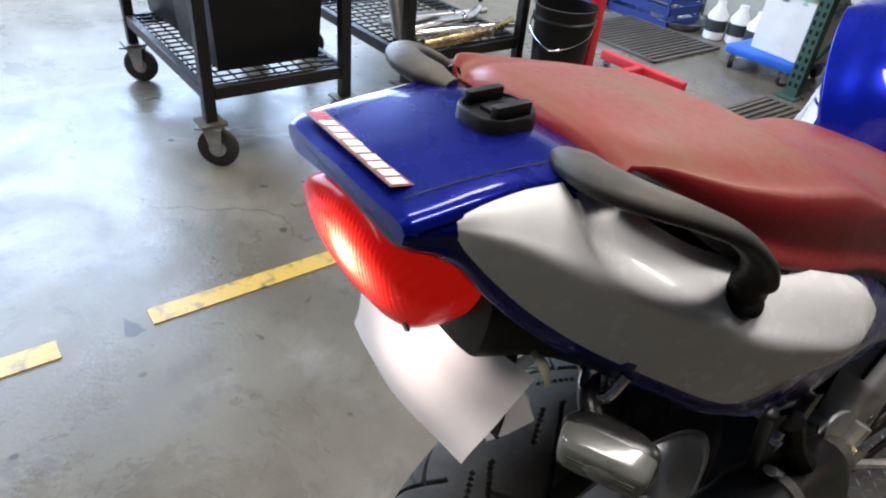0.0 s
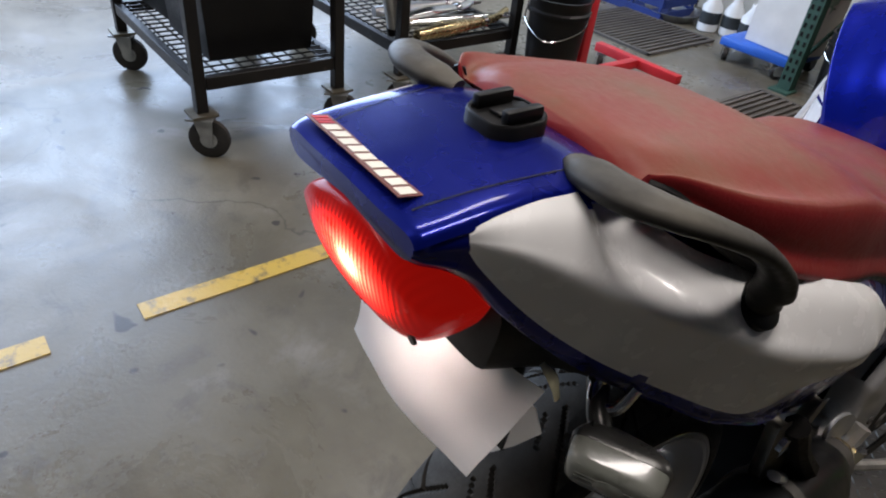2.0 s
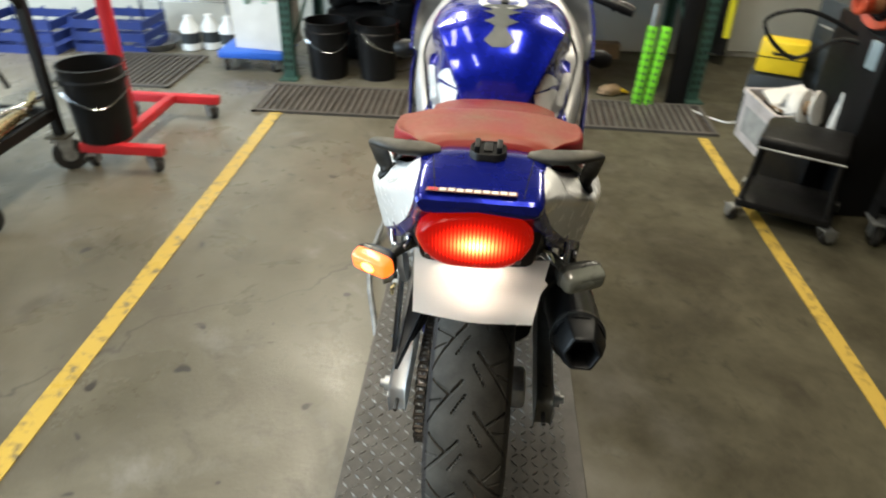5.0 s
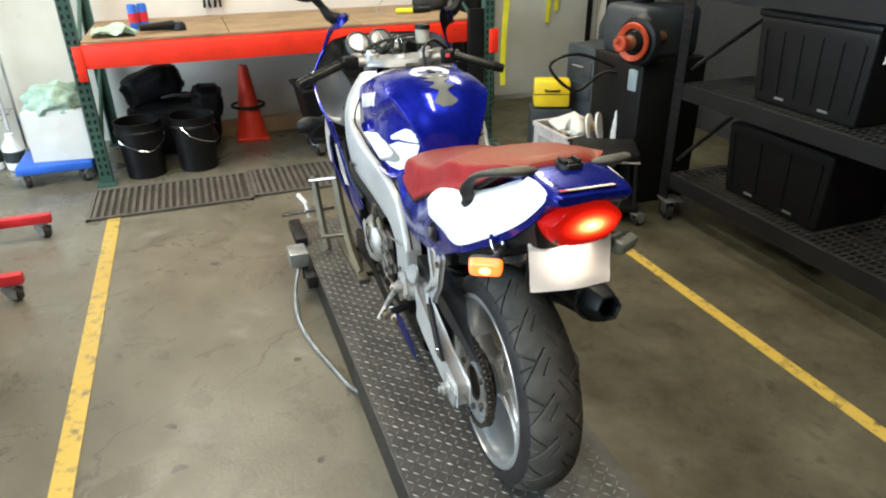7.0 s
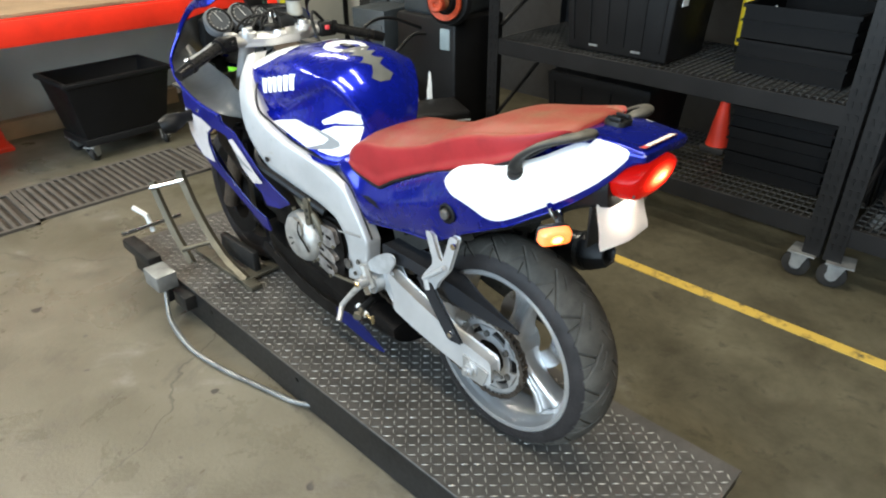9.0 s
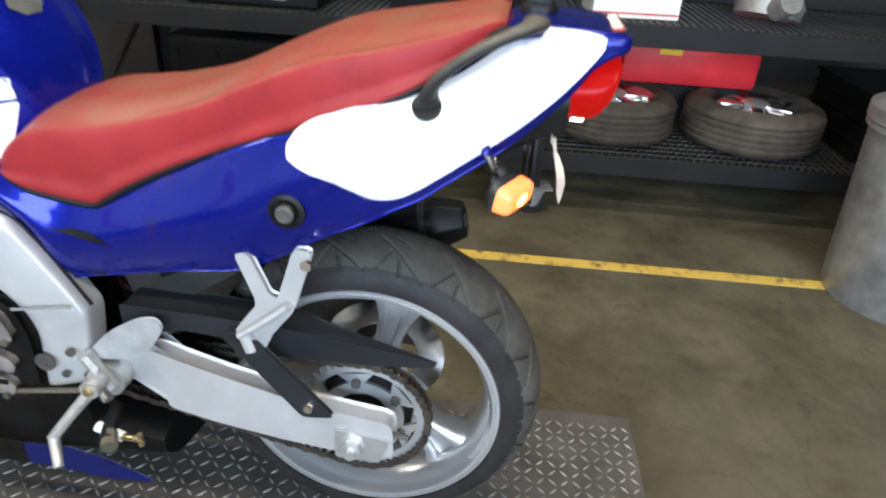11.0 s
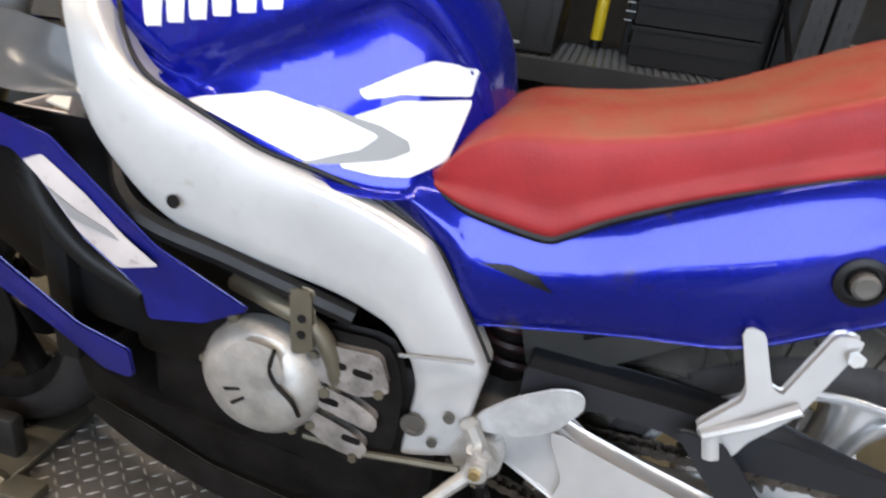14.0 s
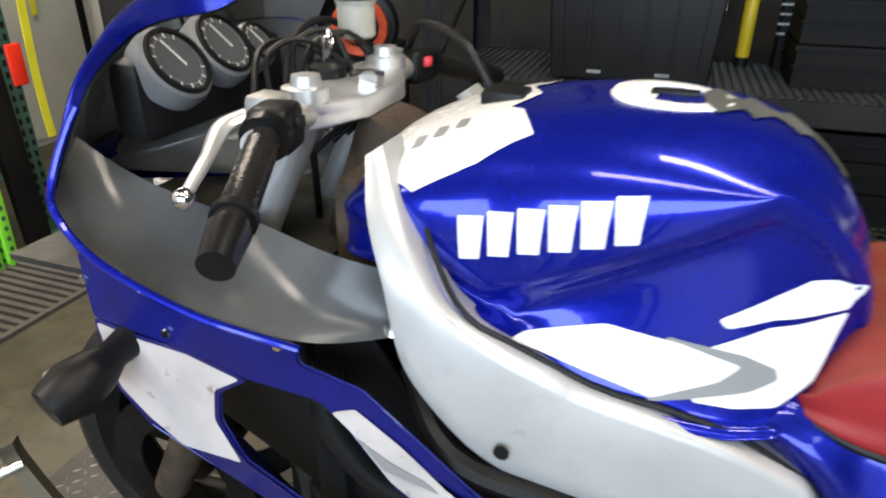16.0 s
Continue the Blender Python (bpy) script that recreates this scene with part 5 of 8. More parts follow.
for x in (LX0 + 0.004, LX1 - 0.004):
    box(bm, x, (LY0 + LY1) / 2 + 0.1, LZ - 0.071, 0.008, LY1 - LY0 - 0.2, 0.130)
part("side_skirt", bm, M_DARKSTEEL, lift, bevel=0.0015, seg=1)
bm = B(-0.008, LY0 + 0.012, LZ - 0.03, LX1 - LX0 - 0.01, 0.012, 0.048)
part("rear_lip", bm, M_DARKSTEEL, lift)
bm = bmesh.new()
for x in (-0.24, 0.22):
    box(bm, x, 0.7, 0.04, 0.06, 2.3, 0.08)
part("base_runner", bm, M_DARKSTEEL, lift)
for y in (0.68, 1.25):
    part("pin_hole", L([(0, -0.001), (0.009, -0.001), (0.009, 0.001), (0, 0.001)], 16, pose(LX0 - 0.0015, y, LZ - 0.04) @ X_AXIS), M_TRIM, lift)
# raised lozenges of the tread plate
bm = bmesh.new()
py = 0.0262
rows_y = int((LY1 - LY0 - 0.02) / py)
rows_x = int((LX1 - LX0 - 0.02) / py)
for j in range(rows_y):
    for i in range(rows_x):
        cx, cy = LX0 + 0.018 + i * py, LY0 + 0.018 + j * py
        s = 1 if (i + j) % 2 else -1
        dx, dy = 0.0090, 0.0090 * s
        nx, ny = -dy * 0.24, dx * 0.24
        a = [bm.verts.new((cx + k * dx, cy + k * dy, LZ)) for k in (-1, 1)]
        c = [bm.verts.new((cx + k * nx, cy + k * ny, LZ)) for k in (-1, 1)]
        t0 = bm.verts.new((cx - dx * 0.45, cy - dy * 0.45, LZ + 0.0022))
        t1 = bm.verts.new((cx + dx * 0.45, cy + dy * 0.45, LZ + 0.0022))
        for q in ((a[0], c[0], t0), (c[0], t1, t0), (c[0], a[1], t1), (a[1], c[1], t1), (c[1], t0, t1), (c[1], a[0], t0)):
            bm.faces.new(q)
part("tread_pattern", bm, M_TREAD, lift, kind="stuff", smooth=0)
# pedal box, hose and wheel chock
part("valve_box", B(-0.375, 1.52, 0.175, 0.085, 0.12, 0.07, pose(0, 0, 0, 0, 0, 0)), M_GALV, lift, "dull metal valve box", bevel=0.006)
part("valve_post", B(-0.345, 1.55, 0.10, 0.03, 0.03, 0.12), M_DARKSTEEL, lift)
part("foot_pedal", B(-0.33, 1.80, 0.165, 0.06, 0.26, 0.05), M_DARKSTEEL, lift, bevel=0.01)
part("bracket", B(-0.335, 1.42, 0.10, 0.05, 0.10, 0.06), M_DARKSTEEL, lift, bevel=0.004)
part("air_hose", T([(-0.375, 1.50, 0.14), (-0.42, 1.40, 0.04), (-0.435, 1.22, 0.013), (-0.412, 1.02, 0.012), (-0.372, 0.85, 0.012), (-0.335, 0.70, 0.013), (-0.30, 0.60, 0.03)], 0.0085, 10, 50), M_GALV, lift, "grey ribbed air hose")
bm = bmesh.new()
path = spline([(-0.42, 1.40, 0.04), (-0.435, 1.22, 0.013), (-0.412, 1.02, 0.012), (-0.372, 0.85, 0.012), (-0.335, 0.70, 0.013)], 90)
for i, p in enumerate(path[1:-1], 1):
    d = Vector(path[i + 1] - path[i - 1]).normalized()
    m = Matrix.Translation(p) @ d.to_track_quat("Z", "Y").to_matrix().to_4x4()
    lathe(bm, [(0.0085, -0.002), (0.0103, 0.0), (0.0085, 0.002)], 10, m, closed=True)
part("hose_rib", bm, M_GALV, lift, kind="stuff")

chock = thing("wheel_chock", 0, 0, LZ, 0, "worn gold-zinc wheel chock bolted on the lift table", "wheel chock")
for s in (-1, 1):
    x = 0.02 + s * 0.155
    bm = bmesh.new()
    hoop = [(x, 1.27, 0.02), (x, 1.40, 0.05), (x, 1.52, 0.12), (x, 1.62, 0.22), (x, 1.69, 0.33), (x, 1.70, 0.37)]
    part("side_hoop", T(hoop, 0.020, 4, 26, flat=0.55), M_ZINC, chock)
    part("foot_rail", B(x, 1.43, 0.012, 0.05, 0.46, 0.02), M_ZINC, chock, bevel=0.003)
    hoop2 = [(x + s * 0.09, 1.55, 0.02), (x + s * 0.09, 1.66, 0.12), (x + s * 0.09, 1.75, 0.25), (x + s * 0.09, 1.78, 0.32)]
    part("outer_hoop", T(hoop2, 0.018, 4, 20, flat=0.55), M_ZINC, chock)
    part("cross_pin", T([(x, 1.68, 0.33), (x + s * 0.11, 1.77, 0.30)], 0.010, 10), M_CHROME, chock)
    part("lower_pin", T([(x, 1.52, 0.10), (x + s * 0.11, 1.58, 0.08)], 0.010, 10), M_ZINC, chock)
part("clamp_screw", T([(-0.40, 1.78, 0.135), (-0.14, 1.78, 0.135)], 0.009, 10), M_CHROME, chock)
part("screw_handle", T([(-0.30, 1.86, 0.20), (-0.275, 1.80, 0.175), (-0.265, 1.79, 0.10)], 0.011, 10), M_WHITEPLASTIC, chock, "white coated crank handle", bevel=0)
for s in (-1, 1):
    part("cross_plate", B(0.02, 1.30 + 0.13 * (s + 1), 0.016, 0.36, 0.07, 0.014), M_ZINC, chock, bevel=0.002, seg=1)
    part("jaw", B(0.02 + s * 0.09, 1.42, 0.065, 0.03, 0.26, 0.09, pose(0, 0, 0, 0, 0, 0)), M_DARKSTEEL, chock, bevel=0.008)


# ---- the motorcycle ----
bike = thing("motorcycle", -0.002, 0, 0, -2.0, "blue and white sports motorcycle with a faded red seat", "motorcycle")
WY, WZ, WR = 0.015, 0.455, 0.310


def P(name, bm, mat, label="", parent=None, **kw):
    return part(name, bm, mat, parent or bike, label, **kw)


def lofted(stations, section, n, m):
    """Loft along y: stations of (y, value...); section(values) gives half-profile points (x, z) from top centre to bottom."""
    st = spline(stations, n)
    loops = []
    for row in st:
        half = spline(section(row), m)
        ring = [(x, row[0], z) for x, z in half] + [(-x, row[0], z) for x, z in half[::-1][:-1]]
        loops.append(ring)
    return rings(bmesh.new(), loops)


def decal(name, poly, bm_src, side, mat, parent, lift_by=0.0012, step=0.012, label="", axis="x", r=0.0, thick=0.0012):
    """A thin sheet cut to an outline of (y, z) (or (x, y) from above) and laid on a surface."""
    bmesh.ops.recalc_face_normals(bm_src, faces=bm_src.faces)
    bm_src.normal_update()
    tree = BVHTree.FromBMesh(bm_src)
    poly = rounded(poly, r) if r else poly
    bm = bmesh.new()
    vs = [bm.verts.new((0, y, z)) for y, z in poly]
    bm.faces.new(vs)
    lo, hi = np.min(poly, 0), np.max(poly, 0)
    for k, axis_n in ((0, (0, 1, 0)), (1, (0, 0, 1))):
        c = lo[k] + step
        while c < hi[k]:
            co = (0, c, 0) if k == 0 else (0, 0, c)
            bmesh.ops.bisect_plane(bm, geom=bm.verts[:] + bm.edges[:] + bm.faces[:], plane_co=co, plane_no=axis_n)
            c += step
    for v in list(bm.verts):
        if axis == "x":
            o, d = Vector((side * 1.0, v.co.y, v.co.z)), Vector((-side, 0, 0))
        else:
            o, d = Vector((v.co.y, v.co.z, 2.0)), Vector((0, 0, -1))
        p, nrm, _, _ = tree.ray_cast(o, d)
        if p is None:
            p, nrm, _, _ = tree.find_nearest(Vector((side * 0.12, v.co.y, v.co.z)) if axis == "x" else Vector((v.co.y, v.co.z, 1.2)))
        if nrm.dot(d) > 0:
            nrm = -nrm
        v.co = p + nrm * lift_by
    bmesh.ops.triangulate(bm, faces=bm.faces[:])
    return part(name, bm, mat, parent, label, smooth=50)


# rear wheel
wheel = P("rear_wheel", L([(0, -0.05), (0.045, -0.05), (0.055, -0.04), (0.055, 0.04), (0.045, 0.05), (0, 0.05)], 32, pose(0, WY, WZ) @ X_AXIS), M_BRUSHED, "cast silver wheel hub")
nu, nv = 1320, 72
ang = np.linspace(0, 2 * math.pi, nu, endpoint=False)
phi = np.linspace(-1.62, 1.62, nv)
A, V = np.meshgrid(ang, phi, indexing="ij")
R = 0.241 + 0.069 * np.maximum(np.cos(V), 0.0) ** 0.85
R = np.where(np.abs(V) > 1.5, 0.2415, R)
XX = 0.080 * np.sin(V)
pitch = 2 * math.pi / 18
depth = np.zeros_like(R)
for sgn in (-1, 1):
    for off, slope, v0, v1, wd in ((0.0, 0.30, 0.14, 1.08, 0.0100), (0.45, -0.15, 0.46, 1.02, 0.0090), (0.72, 0.40, 0.04, 0.36, 0.0065), (0.62, 0.05, 0.62, 1.10, 0.0065)):
        u = (A - off * pitch - (0.5 * pitch if sgn > 0 else 0) + slope * np.abs(V)) % pitch
        u = np.minimum(u, pitch - u)
        on = (V * sgn > v0) & (V * sgn < v1)
        depth = np.maximum(depth, np.where(on, 0.0062 * np.clip((wd + 0.003 - u) / 0.006, 0, 1), 0))

R = R - depth
bm = bmesh.new()
grid = [[bm.verts.new((XX[i, j], WY + R[i, j] * math.sin(A[i, j]), WZ + R[i, j] * math.cos(A[i, j]))) for j in range(nv)] for i in range(nu)]
for i in range(nu):
    for j in range(nv - 1):
        bm.faces.new((grid[i][j], grid[(i + 1) % nu][j], grid[(i + 1) % nu][j + 1], grid[i][j + 1]))
for f_ in bm.faces:
    xm = f_.calc_center_median().x
    f_.material_index = 1 if abs(xm) < 0.080 * math.sin(1.02) else 0
ty_ = part("tyre", bm, M_TYRE, wheel, "worn sports tyre, dusty tread with slanted grooves", smooth=28)
ty_.data.materials.append(M_TREADRUBBER)
rimp = [(0.243, -0.070), (0.233, -0.062), (0.224, -0.046), (0.216, -0.03), (0.216, 0.03), (0.224, 0.046), (0.233, 0.062), (0.243, 0.070), (0.242, 0.0765), (0.239, 0.0795), (0.2355, 0.0795), (0.2345, 0.0770), (0.2325, 0.0770), (0.2315, 0.0795), (0.2265, 0.0790), (0.2245, 0.0750), (0.2235, 0.066), (0.219, 0.058), (0.2135, 0.050), (0.2095, 0.040), (0.2075, 0.030), (0.2065, 0.0), (0.2075, -0.030), (0.2095, -0.040), (0.2135, -0.050), (0.219, -0.058), (0.2235, -0.066), (0.2245, -0.0750), (0.2265, -0.0790), (0.2315, -0.0795), (0.2325, -0.0770), (0.2345, -0.0770), (0.2355, -0.0795), (0.239, -0.0795), (0.242, -0.0765)]
part("rim", L(rimp, 96, pose(0, WY, WZ) @ X_AXIS, closed=True), M_RIM, wheel, "silver cast wheel rim")
for k in range(3):
    a = math.radians(-14 - 120 * k)
    cy, cz, ty, tz = math.sin(a), math.cos(a), math.cos(a), -math.sin(a)
    bm = bmesh.new()
    loops = []
    for r_, wdt, th in ((0.040, 0.036, 0.040), (0.075, 0.026, 0.032), (0.115, 0.024, 0.028), (0.155, 0.030, 0.027), (0.185, 0.042, 0.030), (0.206, 0.062, 0.034)):
        sec = [(-th, -0.7), (-th * 0.8, -1.0), (th * 0.8, -1.0), (th, -0.7), (th, -0.42), (th * 0.62, -0.34), (th * 0.62, 0.34), (th, 0.42), (th, 0.7), (th * 0.8, 1.0), (-th * 0.8, 1.0), (-th, 0.7), (-th, 0.42), (-th * 0.62, 0.34), (-th * 0.62, -0.34), (-th, -0.42)]
        loops.append([(dx, WY + r_ * cy + u * wdt * ty, WZ + r_ * cz + u * wdt * tz) for dx, u in sec])
    rings(bm, loops)
    part("spoke", bm, M_RIM, wheel, "broad hollow-faced cast spoke", bevel=0.002, seg=1)
part("brake_disc", L([(0.07, 0.072), (0.122, 0.072), (0.122, 0.077), (0.07, 0.077)], 64, pose(0, WY, WZ) @ X_AXIS, closed=True), M_CHROME, wheel)

# sprocket with slots and teeth
SX = -0.104
bm = bmesh.new()
teeth, ro, ri = 47, 0.118, 0.108
outer = []
for k in range(teeth * 4):
    a = 2 * math.pi * k / (teeth * 4)
    outer.append((ro if k % 4 in (0, 1) else ri, a))
ringo = [[bm.verts.new((x, WY + r_ * math.sin(a), WZ + r_ * math.cos(a))) for r_, a in outer] for x in (SX - 0.003, SX + 0.003)]
inner = [[bm.verts.new((x, WY + 0.096 * math.sin(a), WZ + 0.096 * math.cos(a))) for r_, a in outer] for x in (SX - 0.003, SX + 0.003)]
k = len(outer)
for i in range(k):
    j = (i + 1) % k
    bm.faces.new((ringo[0][i], ringo[0][j], ringo[1][j], ringo[1][i]))
    bm.faces.new((inner[0][i], inner[1][i], inner[1][j], inner[0][j]))
    for s in (0, 1):
        bm.faces.new((ringo[s][i], inner[s][i], inner[s][j], ringo[s][j]))
spk = part("sprocket", bm, M_BRUSHED, wheel, "bare aluminium rear sprocket", smooth=0)
for s in range(6):
    a0 = math.radians(60 * s + 8)
    q = []
    for x in (SX - 0.003, SX + 0.003):
        q.append([(x, WY + r_ * math.sin(a), WZ + r_ * math.cos(a)) for r_, a in ((0.05, a0 - 0.28), (0.05, a0 + 0.28), (0.075, a0 + 0.20), (0.097, a0 + 0.34), (0.097, a0 - 0.34), (0.075, a0 - 0.20))])
    part("sprocket_arm", rings(bmesh.new(), q), M_BRUSHED, wheel)
bm = bmesh.new()
lathe(bm, [(0.050, SX - 0.0034), (0.073, SX - 0.0034), (0.073, SX + 0.0034), (0.050, SX + 0.0034)], 40, pose(0, WY, WZ) @ X_AXIS, closed=True)
part("sprocket_ring", bm, M_BRUSHED, wheel)
for s in range(6):
    a = math.radians(60 * s + 8)
    part("sprocket_nut", L([(0, -0.006), (0.009, -0.006), (0.009, 0.004), (0, 0.004)], 6, pose(SX - 0.006, WY + 0.074 * math.sin(a), WZ + 0.074 * math.cos(a)) @ X_AXIS), M_STEEL, wheel)
part("cush_drive", L([(0.045, SX + 0.004), (0.085, SX + 0.006), (0.085, SX + 0.03), (0.05, SX + 0.04)], 36, pose(0, WY, WZ) @ X_AXIS), M_DARK, wheel)

# chain round both sprockets
FY, FZ, FR, RR_ = 0.545, 0.505, 0.040, 0.1165
dy, dz = FY - WY, FZ - WZ
dist = math.hypot(dy, dz)
base_a = math.atan2(dz, dy)
off_a = math.acos((RR_ - FR) / dist)
pts = []
for a in np.linspace(base_a + off_a, base_a + 2 * math.pi - off_a, 60):
    pts.append((WY + RR_ * math.cos(a), WZ + RR_ * math.sin(a)))
for a in np.linspace(base_a - off_a, base_a + off_a, 24):
    pts.append((FY + FR * math.cos(a), FZ + FR * math.sin(a)))
pts.append(pts[0])
loop = np.array(pts)
seg = np.r_[0, np.cumsum(np.hypot(*np.diff(loop, axis=0).T))]
links = int(seg[-1] / 0.0159)
chain = P("chain", L([(0.010, -0.009), (0.036, -0.009), (0.036, 0.009), (0.010, 0.009)], 17, pose(SX, FY, FZ) @ X_AXIS, closed=True), M_STEEL, "oily drive chain and front sprocket")
meshes = []
for wide in (0.0105, 0.0082):
    bm = bmesh.new()
    for sx in (-wide, wide):
        prof = [(0.011 * math.cos(a) * 1.0, 0.0072 * math.sin(a)) for a in np.linspace(0, 2 * math.pi, 10, endpoint=False)]
        rings(bm, [[(sx - 0.0011, u, v) for u, v in prof], [(sx + 0.0011, u, v) for u, v in prof]])
    tube(bm, [(-wide, 0.0, 0), (wide, 0.0, 0)], 0.005, 6)
    meshes.append(finish("chain_link", bm, M_DARKCHAIN, 40))
for i in range(links):
    u = seg[-1] * i / links
    y, z = np.interp(u, seg, loop[:, 0]), np.interp(u, seg, loop[:, 1])
    y2, z2 = np.interp((u + 0.008) % seg[-1], seg, loop[:, 0]), np.interp((u + 0.008) % seg[-1], seg, loop[:, 1])
    o = new("chain_link", meshes[i % 2])
    o.parent = chain
    o.matrix_basis = pose(SX, y, z, math.degrees(math.atan2(z2 - z, y2 - y)), 0, 0)

# swingarm
ARM = rounded([(0.350, 0.596), (0.310, 0.583), (0.235, 0.560), (0.15, 0.538), (0.09, 0.521), (0.01, 0.509), (-0.045, 0.502), (-0.048, 0.435), (0.03, 0.437), (0.14, 0.450), (0.25, 0.469), (0.33, 0.489), (0.320, 0.530)], 0.012)
ARM_ROOT = rounded([(0.42, 0.532), (0.405, 0.572), (0.345, 0.597), (0.30, 0.580), (0.28, 0.478), (0.33, 0.490), (0.42, 0.515)], 0.008)
for s in (-1, 1):
    # the right arm takes the darker alloy that stands in for shade
    arm = P("swingarm", S(ARM, s * 0.140, s * 0.176), M_ARM if s < 0 else M_ALLOYSHADED, "brushed aluminium box swingarm" if s < 0 else "alloy box swingarm, darkened for the shaded side", bevel=0.012, seg=3)
    part("arm_root", S(ARM_ROOT, s * 0.136, s * 0.1735, lambda y, z, s=s: -s * 0.30 * max(0.0, y - 0.31)), M_ARM if s < 0 else M_ALLOYSHADED, arm, "sloping cast root", bevel=0.008, seg=2)
    part("axle_nut", L([(0, 0), (0.022, 0), (0.024, 0.003), (0.024, 0.006), (0.017, 0.007), (0.017, 0.018), (0.009, 0.019), (0.009, 0.028), (0, 0.028)], 24, pose(s * 0.178, WY, WZ) @ pose(0, 0, 0, 0, 90 * s, 0)), M_BRUSHED, arm, "bare steel axle nut")
    part("adjuster_plate", S(rounded([(-0.047, 0.475), (0.045, 0.487), (0.045, 0.425), (-0.03, 0.423)], 0.006), s * 0.177, s * 0.181), M_BRUSHED, arm)
    part("adjuster_bolt", T([(s * 0.158, -0.045, 0.47), (s * 0.158, -0.075, 0.466)], 0.005, 8), M_STEEL, arm)
P("swingarm_pivot", L([(0, -0.175), (0.035, -0.175), (0.035, 0.175), (0, 0.175)], 20, pose(0, 0.44, 0.525) @ X_AXIS), M_CASTALU)
bm = S(rounded([(0.40, 0.665), (0.24, 0.660), (0.12, 0.654), (0.035, 0.643), (-0.114, 0.624), (-0.108, 0.615), (-0.02, 0.606), (0.10, 0.602), (0.17, 0.606), (0.22, 0.626), (0.30, 0.630), (0.40, 0.61)], 0.005), -0.150, -0.088)
for v in bm.verts:
    if v.co.x > -0.12:
        v.co.x += (-0.146 - v.co.x) * max(0.0, min(1.0, (0.14 - v.co.y) / 0.20))
P("chain_guard", bm, M_GUARD, "dark grey plastic chain guard", bevel=0.003)
P("hugger", S(rounded([(0.42, 0.70), (0.30, 0.735), (0.18, 0.775), (0.10, 0.79), (0.10, 0.775), (0.2, 0.735), (0.31, 0.66), (0.40, 0.63)], 0.01), -0.095, 0.095), M_GRIP, "dusty black inner mudguard", bevel=0.01)
P("guard_stay", S(rounded([(0.215, 0.655), (0.165, 0.655), (0.045, 0.518), (0.095, 0.512)], 0.008), -0.186, -0.178), M_GUARD, "dark grey flat stay", bevel=0.002, seg=1)
P("stay_bolt", L([(0, 0), (0.010, 0), (0.008, 0.006), (0, 0.006)], 6, pose(-0.186, 0.085, 0.532) @ pose(0, 0, 0, 0, -90, 0)), M_CHROME)
# pillion peg bracket
for s in (-1, 1):
    # right hanger in the same shade-darkened alloy
    hg = P("peg_hanger", S(rounded([(0.180, 0.80), (0.165, 0.80), (0.139, 0.735), (0.121, 0.729), (0.093, 0.815), (0.073, 0.815), (0.104, 0.715), (0.143, 0.664), (0.152, 0.640), (0.172, 0.640), (0.193, 0.663), (0.156, 0.711), (0.155, 0.728)], 0.006), s * 0.166, s * 0.180), M_ARM if s < 0 else M_ALLOYSHADED, "silver painted pillion peg hanger" if s < 0 else "pillion peg hanger, darkened for the shaded side", bevel=0.004)
    part("pillion_peg", T([(s * 0.184, 0.188, 0.660), (s * 0.190, 0.14, 0.698), (s * 0.190, 0.105, 0.728)], 0.008, 8, flat=0.8), M_SPAR, hg)
    part("peg_pivot", T([(s * 0.178, 0.172, 0.632), (s * 0.178, 0.182, 0.668)], 0.013, 10), M_SPAR, hg)
    part("hanger_bolt", L([(0, 0), (0.009, 0), (0.009, 0.006), (0, 0.006)], 6, pose(s * 0.185, 0.075, 0.80) @ pose(0, 0, 0, 0, 90 * s, 0)), M_CHROME, hg)
# rider pegs, heel plate, gear lever
for s in (-1, 1):
    hp = P("heel_plate", S(rounded([(0.452, 0.570), (0.445, 0.592), (0.408, 0.627), (0.36, 0.656), (0.33, 0.662), (0.321, 0.645), (0.350, 0.600), (0.395, 0.576)], 0.014, 4), s * 0.168, s * 0.174), M_HEEL, "dull aluminium heel plate", bevel=0.0025, seg=2)
    part("heel_bracket", T([(s * 0.185, 0.455, 0.585), (s * 0.183, 0.435, 0.545), (s * 0.182, 0.42, 0.52)], 0.013, 8), M_CASTALU, hp)
    pg = P("foot_peg", T([(s * 0.18, 0.425, 0.475), (s * 0.22, 0.41, 0.478), (s * 0.262, 0.395, 0.48)], 0.012, 8), M_TRIM, "rider foot peg")
    part("peg_tip", T([(s * 0.245, 0.40, 0.479), (s * 0.27, 0.385, 0.475)], 0.013, 8), M_ZINC, pg)
    part("peg_spring", T([(s * 0.19, 0.43, 0.50), (s * 0.2, 0.44, 0.56)], 0.012, 8), M_CHROME, pg)
lev = P("gear_lever", T([(-0.205, 0.430, 0.560), (-0.212, 0.440, 0.532), (-0.222, 0.474, 0.489), (-0.229, 0.514, 0.437)], [0.012, 0.010, 0.009, 0.009], 8, 14), M_CASTALU, "worn alloy gear lever")
part("lever_peg", T([(-0.226, 0.518, 0.436), (-0.262, 0.493, 0.402)], [0.010, 0.012, 0.012, 0.008], 12), M_CASTALU, lev)
part("linkage_rod", T([(-0.205, 0.455, 0.525), (-0.20, 0.58, 0.50), (-0.19, 0.68, 0.49)], 0.005, 6), M_ZINC, lev)
part("white_sleeve", T([(-0.232, 0.428, 0.477), (-0.236, 0.384, 0.465)], 0.009, 10), M_WHITEPLASTIC, lev)
